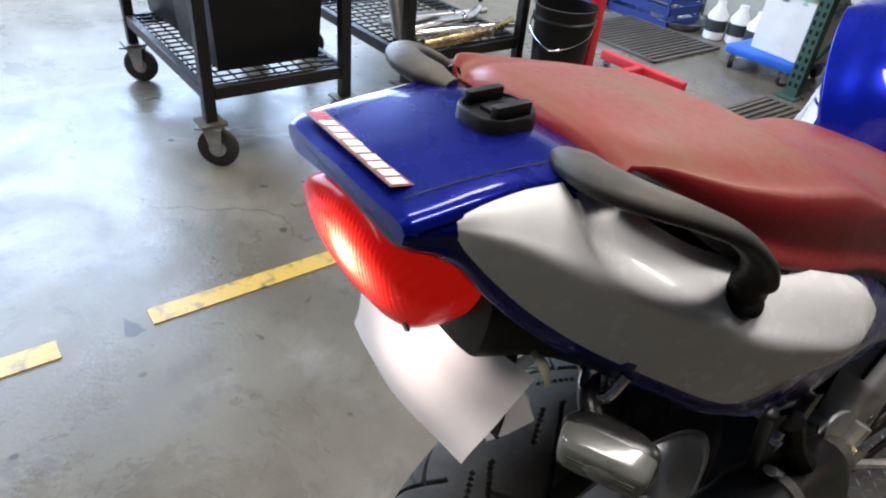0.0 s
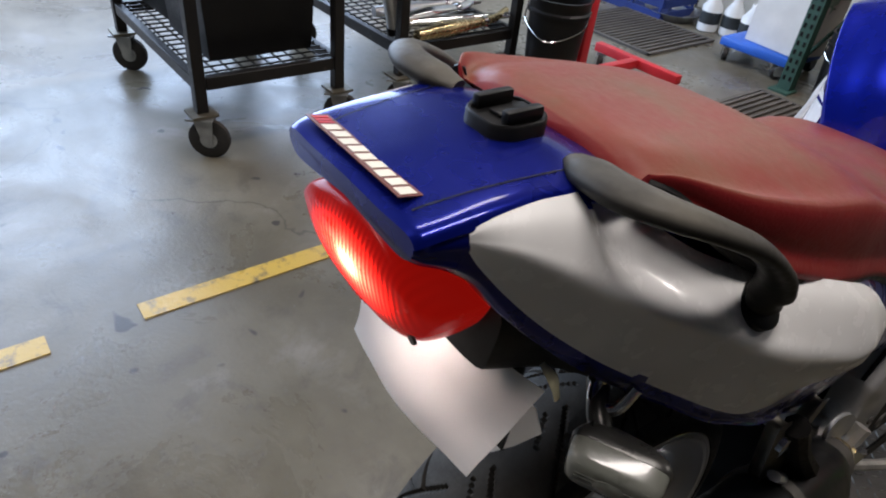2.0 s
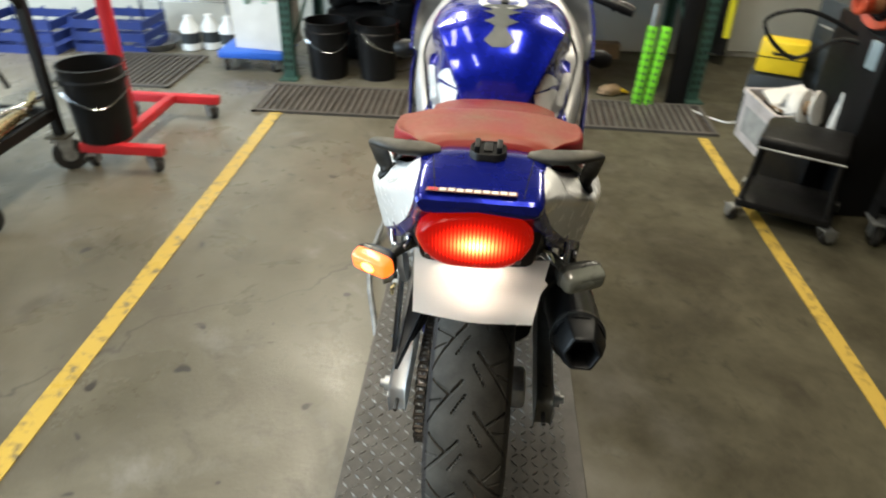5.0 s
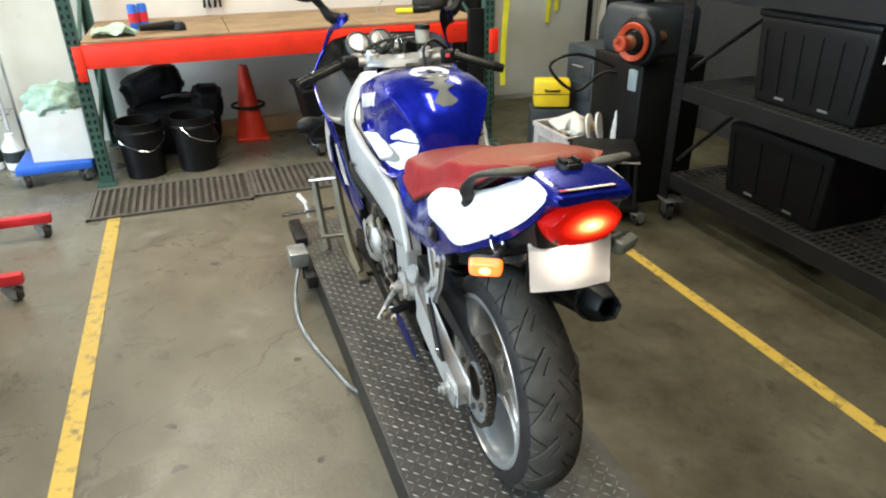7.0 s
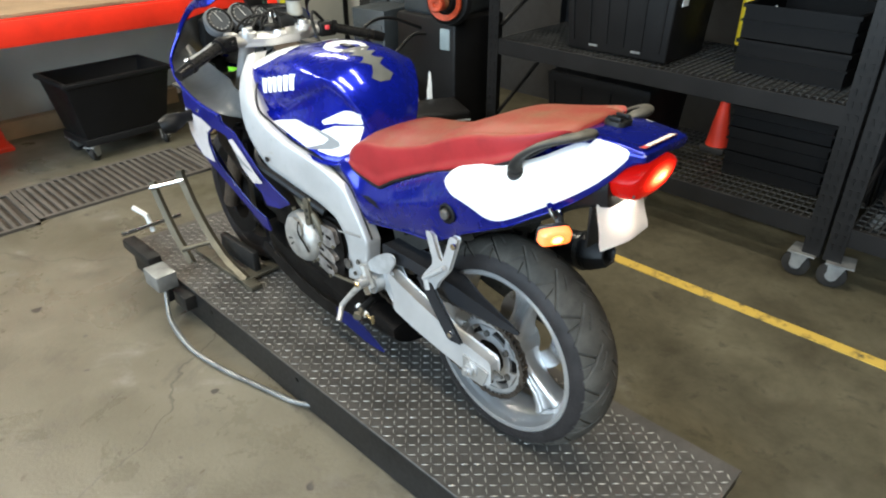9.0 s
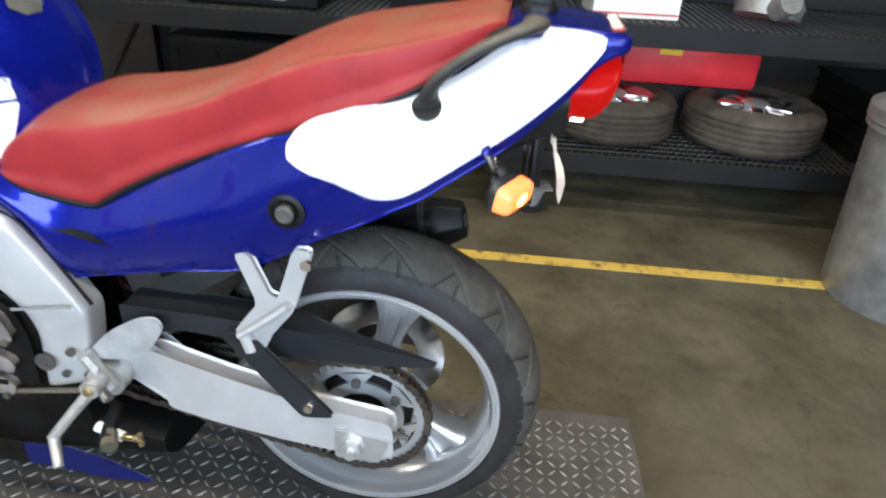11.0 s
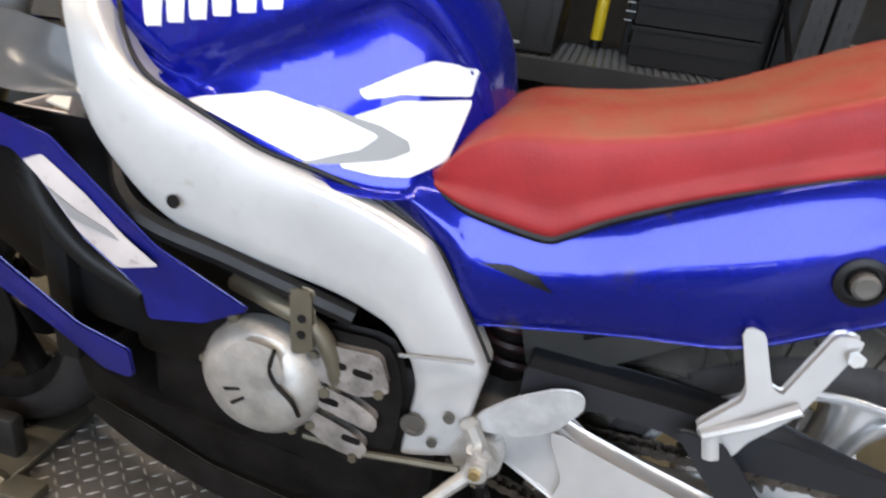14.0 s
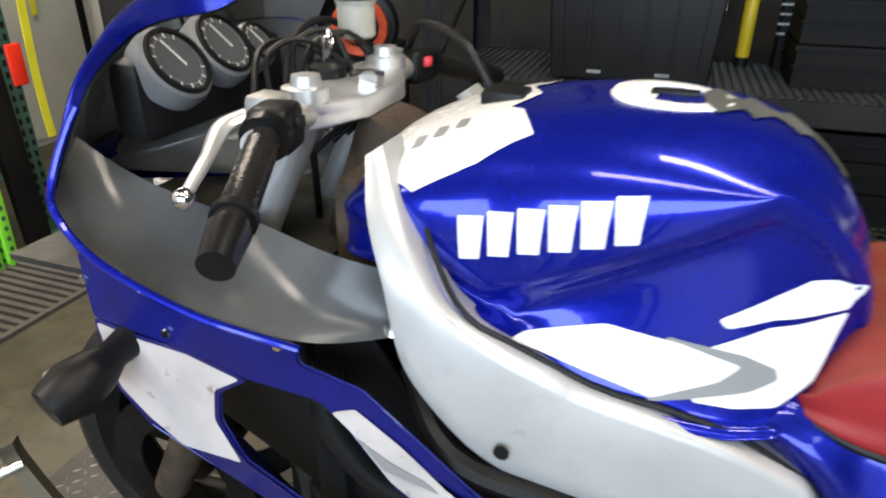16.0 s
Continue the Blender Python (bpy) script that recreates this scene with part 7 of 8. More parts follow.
for s in (-1, 1):
    part("white_panel", white_skin(s), M_WHITE, tail, "glossy white moulded side panel", smooth=55)
    decal("cowl_slit", [(0.477, 0.797), (0.443, 0.802), (0.408, 0.797), (0.386, 0.780), (0.41, 0.784), (0.441, 0.790)], tail_src, s, M_TRIM, tail, 0.0015, step=0.004)
    # seam beside the lid
    decal("lid_seam", [(s * 0.0560, -0.3325), (s * 0.0572, -0.3325), (s * 0.0585, -0.315), (s * 0.0665, -0.255), (s * 0.0755, -0.185), (s * 0.0740, -0.185), (s * 0.0652, -0.255), (s * 0.0572, -0.315)], tail_src, s, M_TRIM, tail, 0.0006, axis="z", step=0.012)
lock = part("seat_lock", L([(0.026, -0.012), (0.026, 0.002), (0.020, 0.004), (0.020, 0.0), (0.016, 0.0), (0.014, 0.006), (0, 0.006)], 28, pose(-0.187, 0.098, 0.882) @ pose(0, 0, 0, 0, -90, 0)), M_TRIM, tail, "black seat lock recess")
part("lock_barrel", L([(0.013, 0.004), (0.013, 0.012), (0.010, 0.014), (0, 0.013)], 20, pose(-0.187, 0.098, 0.882) @ pose(0, 0, 0, 0, -90, 0)), M_STEEL, tail)
oct_ = rounded([(-0.026, -0.013), (-0.015, -0.025), (0.015, -0.025), (0.026, -0.013), (0.026, 0.013), (0.015, 0.025), (-0.015, 0.025), (-0.026, 0.013)], 0.005)
MX, MY = 0.006, -0.212
mount = part("camera_mount", rings(bmesh.new(), [[(MX + f_ * x, MY + f_ * y, z) for x, y in oct_] for f_, z in ((1.0, 1.130), (1.0, 1.1425), (0.95, 1.1445), (0.88, 1.1445), (0.86, 1.1425), (0.55, 1.1425))]), M_TRIM, tail, "black stick-on camera mount", smooth=35)
for dx in (-0.0155, 0.0155):
    part("mount_rail", B(MX + dx, MY, 1.1475, 0.008, 0.032, 0.010), M_TRIM, tail, bevel=0.002)
part("mount_tongue", B(MX, MY + 0.004, 1.1440, 0.012, 0.030, 0.003), M_TRIM, tail, bevel=0.001)
STK = pose(-0.010, -0.3155, 1.1280, -11, 0, 0)
part("sticker", B(0, 0, 0, 0.118, 0.0175, 0.0006, STK), M_STICKER, tail)
for k in range(9):
    part("sticker_bar", B(-0.037 + 0.0112 * k, 0.0006 if k % 2 else -0.0002, 0.0005, 0.0084, 0.0118, 0.0004, STK), M_STICKERTEXT, tail)
for k in range(3):
    part("sticker_mark", B(-0.0545 + 0.0046 * k, 0, 0.0005, 0.0030, 0.0120, 0.0004, STK), M_RED, tail)
tail_src.free()
# undertail
UT = [(0.34, 0.80, 0.70, 0.12), (0.2, 0.84, 0.77, 0.125), (0.05, 0.88, 0.82, 0.130), (-0.1, 0.955, 0.900, 0.118), (-0.2, 1.015, 0.965, 0.098), (-0.265, 1.055, 0.985, 0.082)]
P("undertray", lofted(UT, lambda r_: [(0, r_[1]), (r_[3], r_[1]), (r_[3] * 1.02, r_[2] + 0.02), (r_[3] * 0.85, r_[2]), (0, r_[2])], 30, 16), M_TRIM, "matt black undertray and rear mudguard")
# grab handles
for s in (-1, 1):
    GRAB = [(0.064, -0.200, 1.131), (0.084, -0.207, 1.134), (0.112, -0.210, 1.136), (0.138, -0.200, 1.135), (0.157, -0.176, 1.127), (0.167, -0.142, 1.110), (0.170, -0.110, 1.086), (0.169, -0.093, 1.068), (0.167, -0.086, 1.052), (0.164, -0.084, 1.038)]
    gh = P("grab_handle", T([(s * x, y, z) for x, y, z in GRAB], [0.010, 0.0165, 0.0165, 0.0145, 0.013, 0.0125, 0.0130, 0.0145, 0.0160, 0.0165], 18, 60, flat=0.58), M_GRIP, "dusty grey-black grab handle", smooth=70)
    part("handle_foot", L([(0, -0.006), (0.019, -0.006), (0.019, 0.002), (0.016, 0.004), (0, 0.004)], 24, pose(s * 0.1625, -0.084, 1.036, 0, s * 38, 0)), M_TRIM, gh)
# tail lamp
def lens_half(r_):
    y, zt, zb, w = r_
    return [(0, zt), (w * 0.46, zt - 0.004), (w * 0.78, zt * 0.80 + zb * 0.20), (w * 0.97, zt * 0.58 + zb * 0.42), (w * 0.97, zt * 0.44 + zb * 0.56), (w * 0.78, zt * 0.17 + zb * 0.83), (w * 0.46, zb + 0.003), (0, zb)]


tl = P("tail_lamp", lofted([(-0.225, 1.080, 0.988, 0.080), (-0.258, 1.084, 0.985, 0.082), (-0.280, 1.086, 0.988, 0.081), (-0.293, 1.086, 0.998, 0.078), (-0.302, 1.085, 1.014, 0.073), (-0.307, 1.081, 1.032, 0.065), (-0.310, 1.073, 1.049, 0.050)], lens_half, 34, 34), M_LENSRED, "lit red tail lamp lens", smooth=50)
tl.location = (-0.004, -0.020, 0.012)
for k in range(21):
    x = 0.0056 * (k - 10)
    c_ = 0.016 * (x / 0.062) ** 4
    e_ = 0.020 * (x / 0.058) ** 2
    part("lens_flute", T([(x, -0.3060 + c_, 1.079 - 0.8 * e_), (x, -0.3095 + c_, 1.060), (x, -0.3070 + c_, 1.036), (x, -0.2975 + c_, 1.006 + e_)], 0.0016, 6, 7), M_LENSRED, tl)
part("plate_light", B(0, -0.262, 0.9852, 0.06, 0.018, 0.004), M_PLATELIGHT, tl, "clear plate light window", bevel=0.002)
for s in (-1, 1):
    part("lens_screw", L([(0, 0), (0.0045, 0), (0.004, 0.002), (0, 0.002)], 12, pose(s * 0.062, -0.2915, 1.011, 100, 0, 0)), M_STEEL, tl)
P("lamp_shroud", lofted([(-0.20, 1.085, 0.995, 0.100), (-0.25, 1.098, 0.992, 0.090)], lambda r_: [(0, r_[1]), (r_[3] * 0.8, r_[1] - 0.01), (r_[3], (r_[1] + r_[2]) / 2), (r_[3] * 0.8, r_[2] + 0.008), (0, r_[2])], 8, 16), M_TRIM, "black lamp surround")
# paper sheet over the plate bracket
bm = bmesh.new()
tl_, tr_, bl_, br_ = Vector((-0.093, -0.246, 0.992)), Vector((0.110, -0.230, 0.977)), Vector((-0.093, -0.270, 0.890)), Vector((0.091, -0.271, 0.885))
gr = []
for i in range(17):
    row = []
    for j in range(13):
        u, v = i / 16, j / 12
        p = (tl_ * (1 - u) + tr_ * u) * (1 - v) + (bl_ * (1 - u) + br_ * u) * v
        p.y += -0.010 * math.sin(math.pi * u) + 0.004 * noise.noise(Vector((u * 3, v * 3, 1))) - 0.010 * max(0, v - 0.75) * (u - 0.4)
        row.append(bm.verts.new(p))
    gr.append(row)
for i in range(16):
    for j in range(12):
        bm.faces.new((gr[i][j], gr[i + 1][j], gr[i + 1][j + 1], gr[i][j + 1]))
bmesh.ops.solidify(bm, geom=bm.faces[:], thickness=0.0012)
P("paper_cover", bm, M_PAPER, "blank white paper taped over the plate", smooth=70)
P("plate_bracket", B(0, -0.228, 0.935, 0.17, 0.006, 0.11, None), M_TRIM, bevel=0.002)
TAB = [(0.055, -0.229, 0.875), (0.074, -0.231, 0.868), (0.094, -0.229, 0.897), (0.112, -0.224, 0.928), (0.100, -0.222, 0.942), (0.055, -0.222, 0.945)]
bm = rings(bmesh.new(), [TAB, [(x, y + 0.0012, z) for x, y, z in TAB]])
P("paper_tab", bm, M_PAPER, "folded corner of the paper sheet")
P("paper_curl", T([(0.098, -0.226, 0.992), (0.110, -0.224, 0.985), (0.116, -0.222, 0.970)], [0.003, 0.006, 0.004], 8, 10, flat=0.3), M_STRAP2, "pale yellow tape end")
P("plate_arm", B(0, -0.20, 0.96, 0.06, 0.10, 0.02), M_TRIM)
# turn signals: a rounded clear lens over a grey shell, its outer end swept forward
for s in (-1, 1):
    def pod(rows_):
        return rings(bmesh.new(), [[(s * dx_ + hw * math.copysign(abs(math.cos(a)) ** 0.38, math.cos(a)), y, dz_ + hh * math.copysign(abs(math.sin(a)) ** 0.38, math.sin(a))) for a in np.linspace(0, 2 * math.pi, 32, endpoint=False)] for y, hw, hh, dx_, dz_ in rows_])

    at = pose(s * 0.163, -0.195, 0.931, 10, 0, s * 27)
    ts = P("turn_signal", pod([(0.022, 0.014, 0.009, -0.010, 0.0), (0.017, 0.026, 0.014, -0.004, 0.0), (0.010, 0.034, 0.0180, 0, 0.0), (0.003, 0.0375, 0.0195, 0, 0), (-0.001, 0.0365, 0.0187, 0, 0)]), M_CHROMEGREY, "small clear-lens turn signal on a chrome stalk", smooth=50)
    ts.matrix_basis = at
    part("signal_lens", pod([(0.000, 0.0360, 0.0184, 0, 0), (-0.014, 0.0348, 0.0174, 0, 0), (-0.0200, 0.0325, 0.0152, 0, 0), (-0.0225, 0.0285, 0.0118, 0, 0)]), M_LENSAMBER if s < 0 else M_LENSCLEAR, ts, "clear ribbed lens glowing amber" if s < 0 else "", smooth=50)
    for k in range(7):
        part("lens_rib", B(0, -0.0222 + 0.0004 * abs(k - 3) ** 1.7, 0.0042 * (k - 3), 0.052, 0.003, 0.0017), M_LENSAMBER if s < 0 else M_LENSCLEAR, ts)
    bm = bmesh.new()
    bmesh.ops.create_icosphere(bm, subdivisions=2, radius=1.0, matrix=pose(0, -0.0225, 0.0) @ Matrix.Diagonal((0.013, 0.003, 0.009, 1)))
    part("signal_bulb", bm, M_AMBER if s < 0 else M_LENSCLEAR, ts, "amber bulb" if s < 0 else "")
    stalk = at.inverted()
    part("signal_stalk", T([stalk @ Vector(p) for p in ((s * 0.090, -0.150, 0.955), (s * 0.112, -0.168, 0.948), (s * 0.128, -0.184, 0.945), (s * 0.140, -0.190, 0.938))], [0.010, 0.009, 0.009, 0.010], 12, 16), M_CHROMEGREY, ts)
    part("stalk_hook", T([stalk @ Vector(p) for p in ((s * 0.118, -0.158, 0.968), (s * 0.112, -0.172, 0.956), (s * 0.122, -0.182, 0.948), (s * 0.136, -0.176, 0.952), (s * 0.140, -0.164, 0.972))], 0.0052, 10, 22), M_CHROME, ts)
# exhaust
ex = P("silencer", T([(0.202, -0.060, 0.690), (0.200, 0.04, 0.667), (0.194, 0.25, 0.615), (0.190, 0.30, 0.604)], [0.050, 0.053, 0.053, 0.040], 28), M_DARKCAN, "black exhaust silencer can")
d = (Vector((0.202, -0.060, 0.690)) - Vector((0.194, 0.25, 0.615))).normalized()
m = Matrix.Translation((0.202, -0.060, 0.690)) @ d.to_track_quat("Z", "Y").to_matrix().to_4x4()
part("end_cap", L([(0.051, -0.02), (0.054, -0.01), (0.052, 0.015), (0.038, 0.060), (0.030, 0.064), (0.027, 0.05), (0.025, 0.0), (0, 0.0)], 6, m), M_TRIM, ex, "black hexagonal silencer end cap", bevel=0.004)
part("end_ring", L([(0.051, -0.025), (0.055, -0.022), (0.055, -0.012), (0.051, -0.010)], 28, m, closed=True), M_CHROMEGREY, ex, "thin bright edge ring")
part("can_strap", L([(0.052, -0.20), (0.0565, -0.20), (0.0565, -0.18), (0.052, -0.18)], 28, m, closed=True), M_STEEL, ex)
P("link_pipe", T([(0.190, 0.29, 0.606), (0.185, 0.38, 0.57), (0.165, 0.46, 0.46), (0.10, 0.55, 0.36), (0.05, 0.75, 0.32)], 0.026, 16, 30), M_BURNT, "heat-tinted exhaust link pipe")
P("silencer_bracket", T([(0.185, 0.10, 0.81), (0.19, 0.14, 0.75), (0.195, 0.19, 0.69)], [0.014, 0.012, 0.016], 8), M_DARK)
P("pipe_clamp", L([(0.027, -0.02), (0.034, -0.02), (0.034, 0.02), (0.027, 0.02)], 20, pose(0.187, 0.33, 0.59, 70, 0, 0), closed=True), M_STEEL)
P("caliper", B(0.10, 0.10, 0.40, 0.05, 0.09, 0.06), M_CASTALU, bevel=0.01)
# right-hand brake side details
P("brake_pedal", T([(0.20, 0.44, 0.52), (0.215, 0.55, 0.46), (0.235, 0.62, 0.44)], 0.009, 8), M_CASTALU)

# front: forks, wheel
P("front_tyre", L([(0.222, -0.05), (0.245, -0.058), (0.27, -0.050), (0.288, -0.025), (0.293, 0), (0.288, 0.025), (0.27, 0.050), (0.245, 0.058), (0.222, 0.05)], 64, pose(0, 1.44, 0.438) @ X_AXIS, closed=True), M_TYRE, "front tyre in the chock")
# front wheel metal in black: the shade around it is put into colour
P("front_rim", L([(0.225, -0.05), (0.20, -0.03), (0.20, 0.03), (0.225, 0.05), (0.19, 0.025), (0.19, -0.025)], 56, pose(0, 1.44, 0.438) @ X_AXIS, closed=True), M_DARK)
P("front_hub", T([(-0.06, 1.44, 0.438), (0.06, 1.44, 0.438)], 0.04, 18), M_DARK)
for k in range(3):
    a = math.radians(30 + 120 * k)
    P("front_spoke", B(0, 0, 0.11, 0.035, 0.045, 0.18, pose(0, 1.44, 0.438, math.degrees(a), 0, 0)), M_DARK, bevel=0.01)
for s in (-1, 1):
    P("fork_leg", T([(s * 0.105, 1.105, 1.135), (s * 0.105, 1.22, 0.90), (s * 0.105, 1.30, 0.72)], 0.0245, 18), M_BRUSHED, "silver fork tube")
    # sliders and discs darkened for the same shade
    P("fork_slider", T([(s * 0.105, 1.29, 0.74), (s * 0.105, 1.44, 0.43)], 0.031, 18), M_STAINED)
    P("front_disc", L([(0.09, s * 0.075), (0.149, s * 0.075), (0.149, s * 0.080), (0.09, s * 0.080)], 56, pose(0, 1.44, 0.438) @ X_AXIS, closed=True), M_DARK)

# cockpit
tc = P("top_clamp", lofted([(1.06, 1.125, 1.100, 0.06), (1.09, 1.130, 1.098, 0.12), (1.12, 1.132, 1.098, 0.145), (1.15, 1.130, 1.10, 0.13)], lambda r_: [(0, r_[1]), (r_[3] * 0.95, r_[1]), (r_[3], (r_[1] + r_[2]) / 2), (r_[3] * 0.95, r_[2]), (0, r_[2])], 14, 14), M_BRUSHED, "polished alloy top fork clamp")
for s in (-1, 1):
    part("fork_cap", L([(0.028, 0), (0.028, 0.015), (0.018, 0.017), (0.016, 0.028), (0, 0.028)], 20, pose(s * 0.105, 1.108, 1.128)), M_BRUSHED, tc)
part("stem_nut", L([(0.022, 0), (0.022, 0.014), (0, 0.016)], 6, pose(0, 1.085, 1.128)), M_CHROME, tc)
part("ignition", L([(0.024, 0), (0.024, 0.02), (0.018, 0.026), (0, 0.026)], 20, pose(0.0, 1.14, 1.125)), M_TRIM, tc)
part("key", B(0.0, 1.14, 1.165, 0.016, 0.003, 0.035), M_CHROME, tc)
part("key_ring", L([(0.012 + 0.0015 * math.cos(a), 0.0015 * math.sin(a)) for a in np.linspace(0, 6.28, 6, endpoint=False)], 20, pose(0.012, 1.14, 1.178, 80, 0, 20), closed=True), M_CHROME, tc)
for s in (-1, 1):
    cb_ = P("clip_on", T([(s * 0.105, 1.105, 1.112), (s * 0.150, 1.105, 1.118), (s * 0.235, 1.088, 1.112)], 0.017, 14), M_CASTALU, "alloy clip-on handlebar")
    part("grip", T([(s * 0.215, 1.090, 1.118), (s * 0.350, 1.040, 1.080)], 0.0165, 16), M_GRIPBLACK, cb_, "worn black rubber grip")
    part("grip_collar", T([(s * 0.330, 1.0474, 1.0856), (s * 0.338, 1.0444, 1.0834)], 0.0205, 20), M_TRIM, cb_)
    part("bar_end", T([(s * 0.350, 1.040, 1.080), (s * 0.356, 1.038, 1.0785), (s * 0.388, 1.026, 1.069)], [0.0190, 0.0185, 0.0155], 20), M_DARKCAN, cb_, "glossy black bar end weight")
    part("switch_housing", B(0, 0, 0, 0.055, 0.045, 0.05, pose(s * 0.185, 1.098, 1.118, 0, 0, -12 * s)), M_TRIM, cb_, bevel=0.010, seg=3)
    part("grip_flange", T([(s * 0.212, 1.091, 1.1188), (s * 0.222, 1.0875, 1.116)], 0.0255, 20), M_DARKCAN, cb_)
    part("lever_perch", B(0, 0, 0, 0.04, 0.04, 0.04, pose(s * 0.155, 1.125, 1.125, 0, 0, 0)), M_CASTALU, cb_, bevel=0.008)
    part("hand_lever", T([(s * 0.155, 1.14, 1.122), (s * 0.195, 1.155, 1.116), (s * 0.25, 1.135, 1.102), (s * 0.312, 1.112, 1.089)], [0.015, 0.012, 0.008, 0.0065], 10, 24, flat=0.6), M_BRUSHED, cb_, "bare alloy hand lever")
    bm = bmesh.new()
    bmesh.ops.create_uvsphere(bm, u_segments=14, v_segments=10, radius=0.0105, matrix=pose(s * 0.318, 1.110, 1.087))
    part("lever_ball", bm, M_CHROME, cb_, smooth=80)
    part("switch_toggle", B(s * 0.18, 1.075, 1.125, 0.016, 0.012, 0.014), M_REDPLASTIC if s > 0 else M_TRIM, cb_, bevel=0.003)
rv = P("brake_reservoir", L([(0.022, 0), (0.026, 0.004), (0.026, 0.045), (0.028, 0.046), (0.028, 0.062), (0, 0.063)], 24, pose(0.105, 1.15, 1.165)), M_RESERVOIR, "translucent brake fluid reservoir with a black cap")
part("reservoir_cap", L([(0.029, 0.05), (0.029, 0.066), (0, 0.067)], 24, pose(0.105, 1.15, 1.165)), M_TRIM, rv)
part("reservoir_stay", T([(0.105, 1.15, 1.17), (0.14, 1.13, 1.13)], 0.006, 6), M_TRIM, rv)
P("clutch_cable", T([(-0.15, 1.15, 1.12), (-0.05, 1.20, 1.17), (0.03, 1.18, 1.16), (0.06, 1.05, 1.08)], 0.004, 6, 30), M_TRIM, "thin black control cable")
P("throttle_cable", T([(0.19, 1.11, 1.14), (0.12, 1.06, 1.185), (0.06, 0.98, 1.175), (0.05, 0.93, 1.11)], 0.0055, 8, 30), M_TRIM, "arched black throttle cable")
for a_, b_, c_, d_ in ((-0.05, 1.19, 1.165, 0.02), (-0.02, 1.175, 1.172, -0.04), (0.01, 1.165, 1.168, 0.05), (0.04, 1.18, 1.16, -0.02)):
    P("wiring_lead", T([(a_ - 0.05, 1.16, 1.12), (a_, b_, c_), (a_ + 0.05, b_ - 0.03, c_ + 0.008), (a_ + d_ + 0.07, 1.11, 1.10), (a_ + d_, 1.15, 1.04)], 0.0038, 6, 26), M_TRIM, "thin black wiring lead")
P("brake_hose", T([(0.16, 1.13, 1.13), (0.08, 1.18, 1.19), (0.0, 1.19, 1.16), (-0.02, 1.16, 1.05), (0.02, 1.18, 0.9)], 0.005, 8, 30), M_TRIM)
for k, (gx, r_, lab) in enumerate(((-0.116, 0.038, "round dial with a pale needle"), (-0.027, 0.037, "round rev counter dial"), (0.046, 0.025, "small round temperature dial"))):
    m = pose(gx, 1.272, (1.160, 1.168, 1.160)[k], 54, 0, 0)
    dial = P("dial", L([(r_ * 0.7, -0.05), (r_ * 1.08, -0.03), (r_ * 1.12, 0.004), (r_ * 1.02, 0.006), (r_ * 1.0, 0.0), (0, 0.0)], 40, m), M_TRIM, lab)
    part("dial_glass", L([(0, 0.001), (r_ * 0.99, 0.001), (r_ * 0.99, 0.002), (0, 0.003)], 36, m), M_DIAL, dial)
    part("bezel", L([(r_ * 1.0, 0.004), (r_ * 1.10, 0.004), (r_ * 1.10, 0.007), (r_ * 1.0, 0.007)], 40, m, closed=True), M_TRIM, dial)
    part("dial_cowl", L([(r_ * 1.13, -0.030), (r_ * 1.27, -0.028), (r_ * 1.30, -0.010), (r_ * 1.24, -0.001), (r_ * 1.13, 0.002)], 40, m, closed=True), M_FACIA, dial)
    part("dial_ring", L([(r_ * 0.80, 0.0031), (r_ * 0.84, 0.0031), (r_ * 0.84, 0.0036), (r_ * 0.80, 0.0036)], 40, m, closed=True), M_FACIA, dial)
    part("needle", B(0.10 * r_, 0.25 * r_, 0.0042, 0.0022, r_ * 1.0, 0.001, m @ pose(0, 0, 0, 0, 0, 22)), M_DIALFACE, dial)
    bm = bmesh.new()
    for a in range(0, 300, 25):
        box(bm, 0, r_ * 0.86, 0.0036, 0.0014, r_ * 0.14, 0.0008, m @ pose(0, 0, 0, 0, 0, a - 30))
    part("dial_ticks", bm, M_DIALFACE, dial)
P("dial_facia", B(0.0, 0.0, -0.016, 0.17, 0.060, 0.012, pose(-0.035, 1.275, 1.164, 54)), M_FACIA, "pale grey moulded dial facia", bevel=0.005)
P("dial_panel", B(-0.025, 1.305, 1.12, 0.30, 0.05, 0.10, pose(0, 0, 0, 0, 0, 0)), M_TRIM, bevel=0.02)

# upper fairing: an outer shell and a grey inner cowl
RIM = [(0.285, 1.03, 0.925), (0.296, 1.15, 0.948), (0.2995, 1.255, 0.990), (0.290, 1.308, 1.03), (0.284, 1.309, 1.065), (0.262, 1.298, 1.115), (0.238, 1.290, 1.150), (0.205, 1.305, 1.172), (0.120, 1.335, 1.180), (0.0, 1.345, 1.182)]
half = spline(RIM, 48)
edge = [(-x, y, z) for x, y, z in half] + [(x, y, z) for x, y, z in half[::-1][1:]]
nose = Vector((0, 1.62, 0.93))


def shell(inset, reach, sink):
    loops = []
    for t in np.linspace(0, 1, 22):
        f = reach * t
        loop = []
        for x, y, z in edge:
            p = Vector((x, y, z))
            q = p.lerp(nose, f)
            bulge = 0.0
            c_ = Vector((0, q.y, 1.02))
            outv = (q - c_)
            outv.normalize()
            loop.append(q + outv * (bulge - inset * (0.4 + 2.6 * t)))
        loops.append(loop)
    return loops


